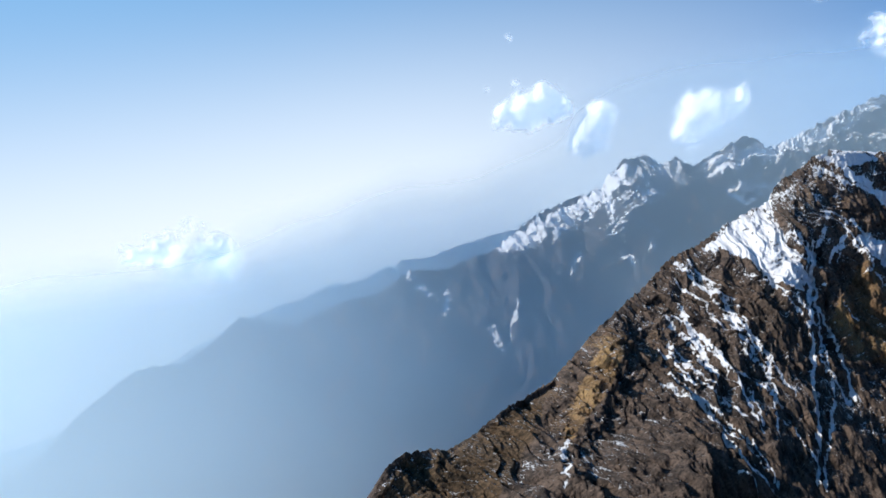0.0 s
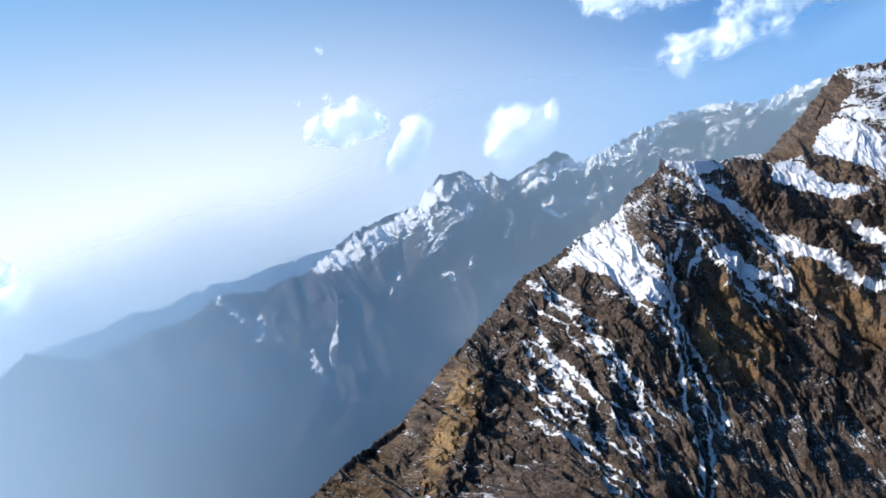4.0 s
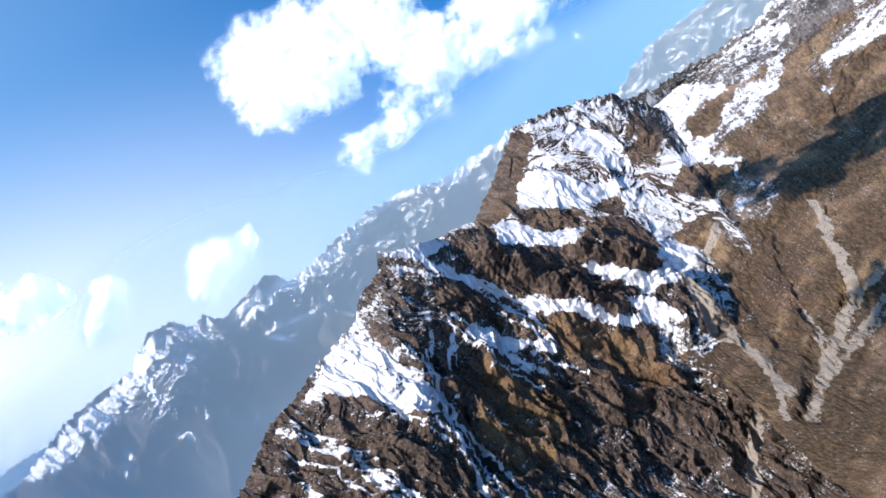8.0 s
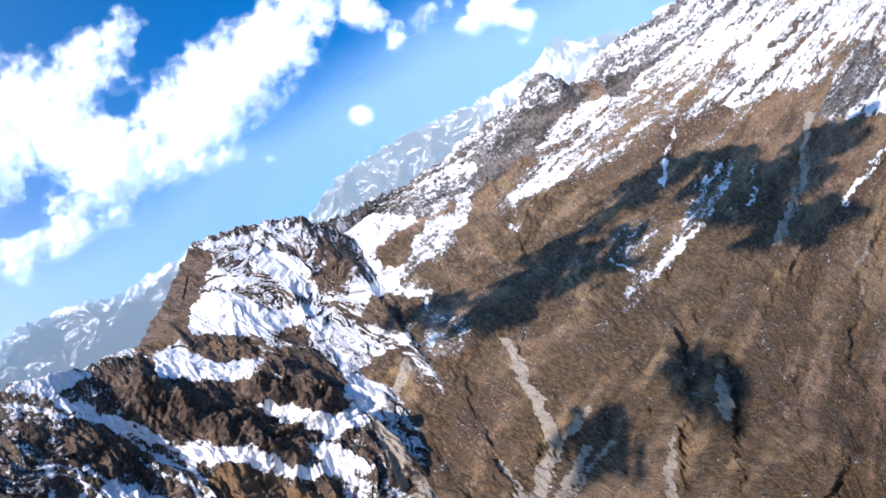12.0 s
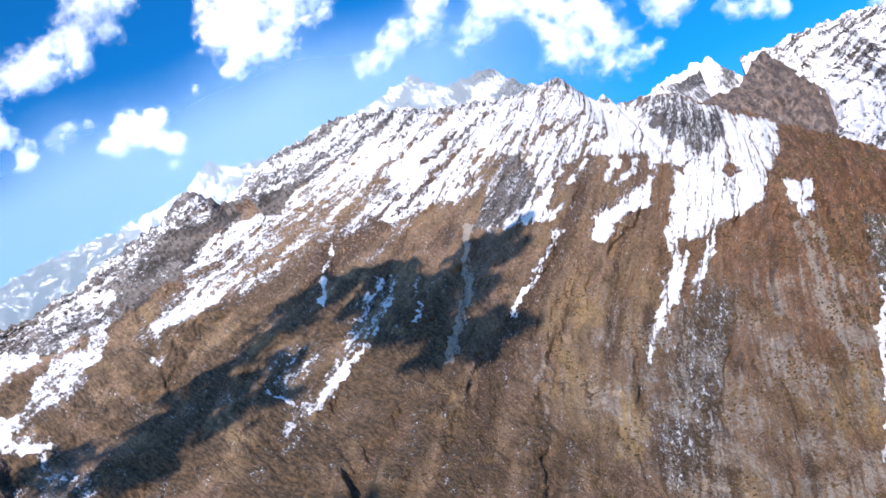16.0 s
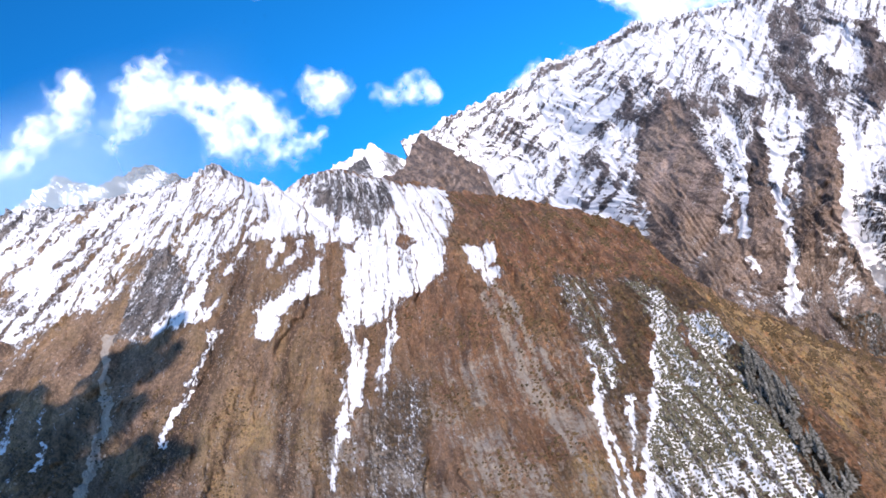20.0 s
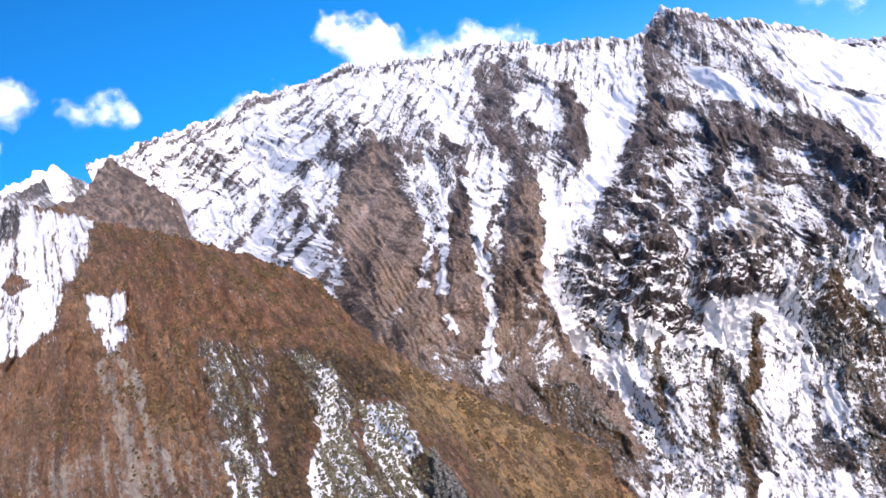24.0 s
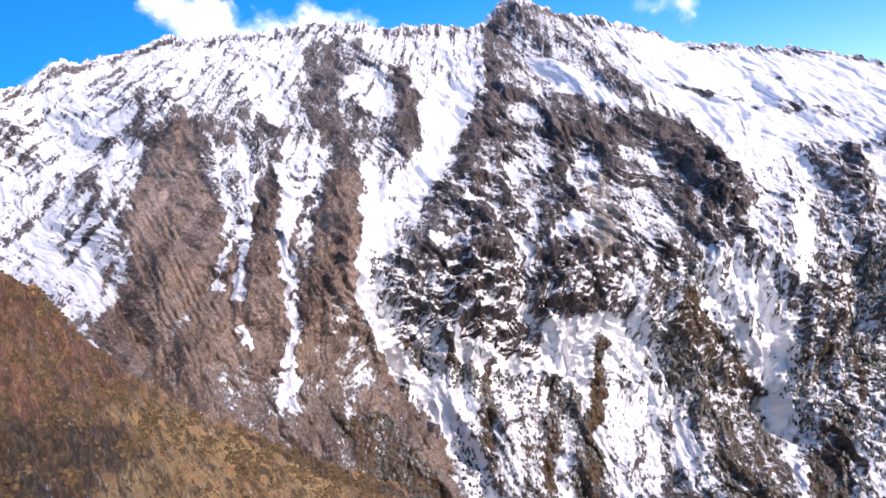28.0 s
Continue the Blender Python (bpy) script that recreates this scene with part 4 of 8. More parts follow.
MARKS_SLOPE += [
    ("tint", 0.9, "patch", 0.566, [(84.31, -15.89), (87.48, -16.57), (85.68, -18.76), (82.83, -17.35)]),
    ("tint", 0.8, "patch", 0.375, [(96.12, -10.47), (100.98, -14.41), (102.24, -16.91), (96.02, -14.44)]),
    ("rib", 7, "stroke", 1.186, [(95.39, -13.24), (95.17, -16.01), (94.33, -20.53)]),
    ("tint", 1, "patch", 0.433, [(97.60, -12.33), (100.24, -13.58), (102.66, -15.69), (107.83, -20.37), (107.83, -21.48), (95.81, -14.07), (99.29, -15.37)]),
    ("tint", 0, "patch", 0.363, [(93.91, -8.94), (95.70, -10.41), (96.97, -11.91), (97.50, -13.79), (95.70, -12.87), (92.96, -11.05)]),
    ("wood", 0.5, "patch", 0.283, [(93.80, -9.86), (95.70, -10.55), (96.44, -11.72), (95.60, -12.74), (94.12, -11.59)]),
    ("wood", 0.6, "patch", 0.203, [(91.17, -8.50), (92.22, -9.42), (91.38, -11.87), (90.43, -13.53), (89.37, -13.11), (90.43, -10.99)]),
]
MARKS_SLOPE += [
    ("snow", 0.36, "patch", 0.203, [(91.17, -8.50), (92.22, -9.15), (91.38, -11.83), (90.43, -13.53), (89.37, -13.11), (90.43, -10.99)]),
    ("snow", 0.8, "stroke", 0.158, [(90.11, -12.03), (89.80, -12.89)]),
    ("pale", 0.7, "stroke", 0.272, [(88.32, -7.41), (88.11, -8.78), (87.79, -10.16), (87.58, -12.23)]),
    ("snow", 0.8, "stroke", 0.277, [(94.44, -11.44), (93.49, -12.44), (92.12, -13.95)]),
    ("pale", 1, "stroke", 0.500, [(47.92, -9.46), (47.18, -12.60), (46.55, -15.47), (46.45, -16.43)]),
    ("pale", 0.95, "stroke", 0.661, [(46.45, -16.43), (43.81, -18.35), (41.07, -20.49), (36.85, -23.81)]),
    ("pale", 0.8, "stroke", 0.531, [(47.61, -17.43), (43.91, -19.54), (39.91, -21.78)]),
    ("pale", 0.9, "stroke", 0.341, [(42.97, -16.01), (42.44, -18.62)]),
    ("pale", 0.9, "stroke", 0.367, [(56.68, -15.56), (54.99, -17.61)]),
]
MARKS_SLOPE += [
    ("pale", 0.7, "stroke", 0.433, [(50.98, -19.44), (48.34, -22.95), (45.18, -26.57)]),
    ("snow", 0.62, "stroke", 0.366, [(65.75, -3.40), (62.37, -5.54), (59.00, -8.30), (55.94, -9.11)]),
    ("rock", 0.5, "patch", 0.314, [(45.39, -4.64), (48.34, -7.37), (45.07, -9.74), (41.17, -10.54), (41.59, -7.98)]),
    ("snow", 0.45, "patch", 0.314, [(44.97, -6.23), (46.97, -7.14), (44.76, -9.60), (42.97, -8.26)]),
    ("rib", -12, "stroke", 1.761, [(46.45, -16.43), (43.81, -18.35), (36.85, -23.81)]),
    ("rib", -8, "stroke", 1.245, [(47.92, -9.46), (46.45, -16.43)]),
    ("rock", 0.8, "patch", 0.301, [(42.75, 1.26), (50.66, 4.08), (54.36, 4.41), (55.94, 3.76), (53.41, 1.65), (49.72, -0.74), (45.71, -0.97)]),
    ("snow", 0.36, "patch", 0.299, [(45.60, 1.79), (48.77, 1.49), (49.08, -0.49), (45.71, -0.97), (43.28, -0.68)]),
]
MARKS_SLOPE += [
    ("snow", 0.6, "stroke", 0.756, [(52.04, 1.18), (49.40, -1.06), (46.66, -2.66)]),
    ("snow", 0.5, "patch", 0.540, [(52.56, -2.02), (57.42, 0.73), (60.47, 1.65), (64.59, 2.11), (67.54, 2.97), (70.70, 1.54), (67.44, -0.27), (62.79, -0.53), (58.58, -1.45), (55.20, -1.56)]),
    ("snow", 0.3, "patch", 0.563, [(57.10, -5.31), (60.16, -4.98), (61.74, -6.07), (57.42, -8.44)]),
    ("rock", 1, "patch", 0.296, [(41.49, 1.01), (44.55, 2.79), (52.04, 4.13), (56.68, 4.42), (58.47, 5.25), (60.16, 3.89), (57.42, 1.08), (52.67, -0.32), (46.76, -0.91), (44.02, -0.68)]),
    ("snow", 0.42, "patch", 0.295, [(42.23, 1.02), (46.02, 2.23), (51.83, 3.57), (54.25, 2.19), (52.67, -0.32), (46.76, -0.91), (44.02, -0.68)]),
]
MARKS_SLOPE += [
    ("snow", 0.25, "patch", 0.298, [(52.67, 3.91), (58.47, 5.25), (60.16, 3.89), (57.42, 1.08), (53.20, 0.63)]),
    ("snow", 0.8, "patch", 0.520, [(42.33, 1.36), (44.76, 1.02), (45.81, -2.19), (45.29, -5.97), (43.07, -7.06), (42.75, -4.19), (43.07, -1.11)]),
    ("snow", 0.8, "patch", 0.489, [(42.12, 1.25), (43.60, 0.17), (43.70, -3.25), (43.28, -6.51), (41.49, -5.77), (40.86, -2.14)]),
    ("rock", 1, "patch", 0.496, [(42.12, 1.25), (45.71, 2.92), (52.77, 4.38), (59.00, 5.19), (65.75, 5.58), (70.07, 6.06), (69.97, 5.01), (63.22, 4.28), (55.94, 2.26), (49.93, 0.37), (44.86, -0.97)]),
    ("snow", 0.45, "patch", 0.495, [(43.07, 1.62), (52.67, 4.10), (59.21, 5.09), (65.75, 5.58), (65.01, 5.15), (57.63, 3.14), (47.82, 0.00), (44.34, -0.80)]),
]
MARKS_SLOPE += [
    ("pale", 1, "stroke", 0.623, [(39.38, -10.57), (38.11, -12.64), (37.69, -15.72), (37.69, -18.45), (36.85, -21.57)]),
]
MARKS_SHOULDER = []
MARKS_SHOULDER += [
    ("snow", 1, "patch", 0.301, [(32.23, 0.04), (33.98, -0.61), (33.61, -2.14), (34.44, -3.20), (38.67, -3.25), (39.41, -4.00), (35.64, -3.99), (33.24, -3.45), (31.13, -1.98), (31.22, -0.97)]),
    ("snow", 1, "patch", 0.303, [(27.08, -2.44), (29.20, -2.78), (31.31, -4.29), (33.61, -4.94), (32.05, -5.40), (29.75, -4.78), (28.00, -3.43)]),
    ("snow", 0.8, "patch", 0.463, [(38.30, -3.72), (39.96, -5.76), (42.35, -7.76), (40.60, -9.18), (39.41, -8.41), (38.21, -6.51), (37.02, -4.61)]),
    ("snow", 1, "stroke", 1.408, [(31.04, -6.57), (32.05, -7.95), (34.07, -9.61), (36.19, -10.33), (38.39, -9.69), (39.41, -8.41)]),
    ("snow", 1, "stroke", 1.326, [(37.57, -8.19), (39.13, -8.67), (40.69, -8.79)]),
]
MARKS_SHOULDER += [
    ("snow", 1, "patch", 0.304, [(40.88, -3.25), (43.18, -3.54), (46.49, -3.82), (47.50, -4.05), (47.50, -4.68), (44.74, -4.58), (41.52, -4.10)]),
    ("snow", 0.9, "stroke", 0.373, [(33.70, 2.39), (36.65, 2.08), (40.05, 1.77)]),
    ("snow", 0.95, "patch", 0.300, [(36.65, 0.19), (39.50, -0.28), (39.68, -1.17), (37.84, -1.18)]),
    ("snow", 0.95, "patch", 0.299, [(33.24, 0.57), (35.36, 0.35), (35.73, -0.64), (33.61, 0.06)]),
    ("snow", 1, "patch", 0.296, [(20.00, -0.81), (22.21, -1.30), (24.41, -1.61), (22.85, -1.91), (20.83, -1.40)]),
    ("snow", 0, "patch", 0.193, [(33.80, -4.81), (36.65, -5.46), (37.66, -7.54), (36.37, -8.98), (34.07, -9.09), (31.68, -7.47), (31.86, -5.77)]),
    ("snow", 0, "patch", 0.189, [(25.52, -2.85), (27.08, -3.02), (27.17, -4.58), (25.61, -5.03), (24.05, -4.31)]),
]
MARKS_SHOULDER += [
    ("snow", 0.05, "patch", 0.189, [(29.84, -2.24), (31.96, -2.47), (33.98, -3.68), (33.06, -4.57), (30.30, -3.46)]),
    ("snow", 0.05, "patch", 0.186, [(26.62, -2.11), (31.68, 0.53), (33.70, 2.39), (34.16, 2.15), (32.60, 0.06), (28.74, -2.33)]),
    ("snow", 0.05, "patch", 0.230, [(41.71, -4.12), (46.40, -5.45), (44.56, -6.79), (41.25, -5.72)]),
    ("snow", 0.1, "patch", 0.225, [(41.80, 0.32), (43.64, -1.32), (42.26, -1.95), (40.42, -0.69)]),
    ("snow", 0.1, "patch", 0.226, [(45.11, -2.21), (47.22, -2.23), (46.12, -3.21), (44.74, -3.03)]),
    ("rib", 26, "stroke", 1.311, [(33.80, -5.68), (35.82, -7.76)]),
    ("rib", 15, "stroke", 1.133, [(26.25, -3.44), (25.24, -4.86)]),
    ("rib", 10, "stroke", 0.831, [(30.30, -2.66), (33.24, -3.91)]),
    ("rib", -10, "stroke", 1.018, [(30.85, -6.96), (34.16, -9.73), (37.93, -9.89)]),
]
MARKS_SHOULDER += [
    ("rib", 10, "stroke", 0.919, [(41.61, -5.10), (45.38, -5.82)]),
    ("pale", 0.9, "stroke", 0.635, [(41.06, -9.20), (39.22, -10.55), (37.75, -12.53)]),
]
MARKS_RIDGE = []
MARKS_RIDGE += [
    ("pale", 0.9, "stroke", 0.667, [(37.49, -12.47), (37.63, -15.68), (38.44, -18.65), (39.25, -21.11)]),
    ("snow", 0.8, "patch", 0.359, [(7.25, -5.17), (12.95, -2.49), (13.76, -1.77), (14.17, -4.61), (14.03, -7.02), (12.41, -8.41), (9.83, -8.09), (9.02, -5.84), (7.25, -5.23)]),
    ("snow", 0.8, "patch", 0.357, [(15.66, -0.62), (18.64, -0.06), (23.25, -0.95), (19.05, -0.61)]),
    ("snow", 0.4, "patch", 0.720, [(15.80, -0.54), (21.36, -1.65), (21.36, -5.74), (15.80, -6.07), (12.95, -3.12)]),
    ("snow", 1, "stroke", 0.340, [(14.44, -7.13), (13.36, -10.22), (12.00, -11.87), (13.49, -15.21), (12.81, -18.16), (14.44, -21.91)]),
    ("snow", 0.9, "stroke", 0.343, [(5.76, -11.67), (6.03, -14.41), (6.58, -17.43), (6.98, -20.91)]),
    ("snow", 0.85, "stroke", 0.462, [(0.07, -12.46), (1.42, -14.11), (1.83, -18.08)]),
]
MARKS_RIDGE += [
    ("snow", 0.85, "stroke", 0.448, [(2.92, -7.08), (4.41, -11.13), (5.63, -13.68)]),
    ("snow", 0.8, "stroke", 0.340, [(-1.42, -14.98), (-0.34, -17.72), (0.75, -21.00)]),
    ("snow", 0.8, "stroke", 0.259, [(17.83, -7.12), (15.93, -8.96)]),
    ("snow", 0.75, "stroke", 0.580, [(20.68, -2.80), (23.93, -6.08), (26.51, -9.10), (29.08, -11.27)]),
    ("snow", 0.66, "stroke", 1.113, [(19.32, -5.69), (20.27, -8.37), (22.44, -10.30), (24.20, -11.07)]),
    ("snow", 0.85, "stroke", 0.830, [(25.29, -7.33), (27.86, -9.52), (30.31, -11.57), (33.15, -12.71), (34.51, -14.88)]),
    ("snow", 0.9, "stroke", 0.797, [(25.97, -1.84), (29.49, -4.13), (32.20, -6.03)]),
    ("snow", 0.9, "stroke", 0.263, [(20.95, -10.44), (22.03, -11.89)]),
    ("snow", 0.8, "stroke", 1.116, [(30.85, -6.89), (33.42, -9.60), (35.86, -10.23)]),
]
MARKS_RIDGE += [
    ("rock", 0.1, "patch", 0.384, [(18.51, -9.70), (23.66, -12.08), (23.12, -15.73), (19.73, -18.58), (15.12, -18.42), (14.58, -14.39)]),
    ("rock", 0.05, "patch", 0.384, [(25.83, -9.40), (30.03, -12.40), (34.10, -15.68), (31.12, -17.70), (26.92, -14.39)]),
    ("tint", 0.7, "patch", 0.385, [(18.51, -9.70), (23.66, -12.08), (29.90, -12.83), (31.39, -16.87), (23.12, -15.73), (19.73, -18.58), (15.12, -18.42), (14.58, -14.39)]),
    ("snow", 0.02, "patch", 0.366, [(23.66, -2.30), (26.64, -4.56), (31.39, -5.46), (33.83, -7.15), (36.00, -8.57), (35.32, -9.25), (31.39, -7.75), (28.14, -8.66), (26.37, -6.34), (22.85, -3.89)]),
    ("pale", 0.9, "stroke", 0.695, [(37.08, -11.02), (36.81, -12.30), (36.54, -15.34), (37.22, -18.18), (36.27, -21.66), (32.34, -26.28)]),
]
MARKS_RIDGE += [
    ("rib", 18, "stroke", 1.836, [(31.93, -5.84), (34.78, -7.81)]),
    ("rib", 12, "stroke", 1.571, [(27.05, -7.00), (29.49, -9.08)]),
    ("rib", 14, "stroke", 1.357, [(23.66, -3.20), (26.92, -5.08)]),
    ("rib", -5, "stroke", 1.270, [(14.71, -7.70), (13.49, -15.21), (14.71, -22.37)]),
    ("rib", 7, "stroke", 2.499, [(19.05, -10.80), (21.76, -16.83), (20.54, -26.96)]),
    ("rib", 5, "stroke", 1.862, [(14.03, -4.07), (9.29, -8.89), (7.12, -15.40)]),
    ("rib", -8, "stroke", 1.083, [(5.76, -11.67), (6.98, -20.91)]),
    ("rib", -8, "stroke", 1.053, [(0.07, -12.46), (1.83, -19.80)]),
    ("snow", 0.8, "stroke", 0.526, [(-4.14, -18.11), (-1.97, -21.25), (-1.15, -27.28), (0.88, -31.79)]),
    ("snow", 0.8, "stroke", 0.385, [(0.07, -11.53), (1.15, -15.31), (1.15, -17.77)]),
    ("snow", 0.8, "stroke", 0.312, [(-1.97, -14.46), (-1.02, -18.37)]),
]
MARKS_RIDGE += [
    ("snow", 0.5, "stroke", 1.303, [(3.73, -7.58), (5.76, -11.82), (5.76, -17.52)]),
    ("tint", 1, "patch", 0.429, [(-6.03, -12.16), (-4.81, -13.17), (-8.20, -16.89), (-14.58, -21.11), (-17.15, -22.32), (-12.81, -18.16)]),
    ("rock", 0, "patch", 0.429, [(-6.03, -12.16), (-4.81, -13.17), (-8.20, -16.89), (-14.58, -21.11), (-17.15, -22.32), (-12.81, -18.16)]),
    ("wood", 0.8, "patch", 0.810, [(-32.07, -20.03), (-29.49, -18.04), (-23.93, -18.96), (-14.85, -16.20), (-12.54, -15.71), (-17.02, -20.01), (-25.15, -25.03), (-32.61, -21.02)]),
    ("snow", 0.8, "stroke", 0.313, [(-16.07, -21.70), (-19.86, -25.16)]),
    ("rib", 14, "stroke", 2.190, [(-4.95, -12.55), (-11.19, -18.71), (-22.03, -26.98)]),
    ("rib", 10, "stroke", 2.187, [(-3.46, -17.74), (-10.92, -25.67), (-18.37, -32.12)]),
    ("rib", -10, "stroke", 1.708, [(-3.05, -13.01), (-9.02, -19.62), (-18.92, -28.79)]),
]
MARKS_RIDGE += [
    ("snow", 0.7, "patch", 0.512, [(5.36, -6.41), (10.92, -4.57), (15.12, -1.48), (17.69, -0.10), (15.39, -4.47), (12.81, -7.88), (10.51, -8.55), (7.25, -7.36)]),
    ("snow", 0.9, "stroke", 0.419, [(3.05, -7.95), (5.49, -11.73), (5.76, -15.30)]),
    ("snow", 0.9, "stroke", 0.465, [(1.56, -10.80), (1.69, -14.30), (1.69, -18.49)]),
    ("snow", 0.9, "stroke", 0.258, [(-1.56, -15.17), (1.02, -19.56)]),
    ("snow", 0.9, "stroke", 0.327, [(5.76, -11.82), (7.12, -17.05)]),
    ("snow", 0.9, "stroke", 0.519, [(13.63, -10.15), (11.73, -18.73), (10.24, -23.46), (6.85, -30.81)]),
    ("snow", 0.9, "stroke", 0.277, [(3.46, -18.30), (3.05, -25.01)]),
    ("snow", 0.9, "stroke", 0.315, [(7.12, -17.92), (6.71, -22.39)]),
    ("snow", 0.9, "stroke", 0.412, [(19.05, -7.54), (21.63, -10.91), (23.80, -14.21)]),
    ("snow", 0.9, "stroke", 0.307, [(17.56, -3.92), (13.90, -9.71)]),
]
MARKS_RIDGE += [
    ("snow", 0.9, "stroke", 0.371, [(-1.83, -21.88), (-0.34, -25.42), (1.15, -28.92)]),
    ("snow", 0.9, "stroke", 0.274, [(-1.69, -20.03), (-0.47, -23.63)]),
    ("snow", 0.9, "stroke", 0.296, [(6.31, -23.65), (7.80, -28.25)]),
    ("snow", 0.9, "stroke", 0.305, [(-3.73, -28.08), (-1.69, -30.26)]),
    ("snow", 0.9, "stroke", 0.280, [(21.63, -10.91), (22.71, -17.44)]),
    ("snow", 0.9, "stroke", 0.286, [(4.14, -7.04), (5.08, -10.32), (5.90, -12.17)]),
    ("snow", 0.9, "stroke", 0.266, [(-1.02, -14.07), (0.07, -16.21), (1.83, -17.01)]),
    ("snow", 0.9, "stroke", 0.270, [(-2.37, -16.70), (-1.02, -19.02)]),
    ("snow", 0.9, "stroke", 0.328, [(9.29, -8.89), (10.64, -10.93), (12.00, -11.87)]),
    ("snow", 0.9, "stroke", 0.265, [(14.85, -10.64), (17.15, -14.97)]),
    ("snow", 0.9, "stroke", 0.290, [(21.49, -4.45), (23.12, -6.79), (24.20, -10.85)]),
    ("snow", 0.9, "stroke", 0.252, [(16.61, -0.65), (20.54, -3.27), (22.71, -5.25)]),
]
MARKS_RIDGE += [
    ("snow", 0.9, "stroke", 0.285, [(12.54, -4.05), (14.58, -6.22)]),
    ("snow", 0.9, "stroke", 0.324, [(1.15, -20.67), (2.10, -23.22)]),
    ("snow", 0.9, "stroke", 0.286, [(7.66, -16.77), (6.31, -22.14)]),
    ("snow", 0.9, "stroke", 0.233, [(23.66, -12.08), (25.83, -14.07)]),
    ("snow", 0.9, "stroke", 0.318, [(6.71, -6.00), (9.83, -8.09), (14.17, -8.49)]),
    ("snow", 0.05, "patch", 0.277, [(31.39, -5.46), (32.47, -6.21), (35.73, -8.33), (36.00, -8.93), (33.42, -9.44), (30.98, -7.64)]),
    ("snow", 1, "stroke", 0.745, [(36.00, -8.62), (36.00, -9.85), (33.97, -10.45), (31.25, -8.38)]),
    ("snow", 1, "patch", 0.299, [(16.61, 0.04), (18.92, -0.02), (21.63, -0.63), (20.14, -0.96), (17.97, -0.40)]),
    ("snow", 0.95, "stroke", 0.482, [(18.24, -0.71), (20.00, -2.40), (21.90, -4.61), (22.85, -6.38), (24.61, -8.60), (24.61, -11.19)]),
]
MARKS_RIDGE += [
    ("snow", 1, "stroke", 0.878, [(24.88, -7.51), (26.37, -8.70), (28.95, -10.33), (31.39, -12.25)]),
    ("snow", 0.95, "stroke", 0.768, [(31.93, -10.07), (32.61, -11.66), (35.05, -13.76)]),
    ("snow", 0.9, "stroke", 0.433, [(18.78, -7.53), (20.54, -8.87), (22.71, -9.95), (24.34, -11.52)]),
    ("snow", 0.9, "stroke", 0.419, [(11.59, -4.13), (12.95, -4.48), (13.63, -6.22), (14.44, -7.97)]),
    ("snow", 0.9, "stroke", 0.240, [(18.10, -6.68), (16.75, -9.27)]),
    ("snow", 0.85, "stroke", 0.351, [(21.22, -5.51), (22.71, -8.02), (24.34, -10.14)]),
    ("snow", 0.8, "stroke", 0.262, [(14.58, -2.77), (15.66, -4.58)]),
    ("snow", 0.7, "stroke", 0.343, [(27.73, -11.95), (30.85, -15.79), (35.05, -19.22)]),
    ("snow", 0.05, "patch", 0.316, [(24.20, -9.00), (26.37, -9.40), (29.36, -12.39), (28.41, -14.46), (25.29, -12.76)]),
]
MARKS_RIDGE += [
    ("rock", 0.1, "patch", 0.316, [(24.20, -9.00), (26.37, -9.40), (29.36, -12.39), (28.41, -14.46), (25.29, -12.76)]),
    ("snow", 0, "patch", 0.190, [(23.53, -2.15), (25.15, -2.30), (25.83, -4.16), (24.34, -5.47), (22.71, -4.65)]),
    ("snow", 0, "patch", 0.193, [(25.69, -4.14), (28.68, -5.15), (29.36, -6.73), (28.81, -7.74), (26.78, -7.93), (24.88, -6.15)]),
    ("snow", 0.05, "patch", 0.228, [(18.51, -2.88), (21.36, -4.03), (22.31, -6.52), (19.86, -7.30), (17.97, -5.43)]),
    ("snow", 0.05, "patch", 0.225, [(16.61, -1.41), (18.10, -2.69), (17.29, -4.71), (15.39, -2.79)]),
    ("rib", 15, "stroke", 1.141, [(24.47, -2.83), (24.07, -4.46)]),
    ("rib", 15, "stroke", 1.158, [(26.24, -5.41), (28.27, -7.11)]),
    ("rib", 10, "stroke", 1.138, [(19.19, -4.44), (20.68, -6.04)]),
]
MARKS_RIDGE += [
    ("rib", -10, "stroke", 1.024, [(30.03, -6.68), (32.88, -9.79), (36.41, -9.67)]),
    ("pale", 1, "stroke", 0.659, [(37.08, -11.02), (36.81, -12.30), (36.54, -15.34), (37.22, -18.18), (36.27, -21.66), (32.34, -26.28), (28.95, -29.80)]),
]
MARKS_FAR = []
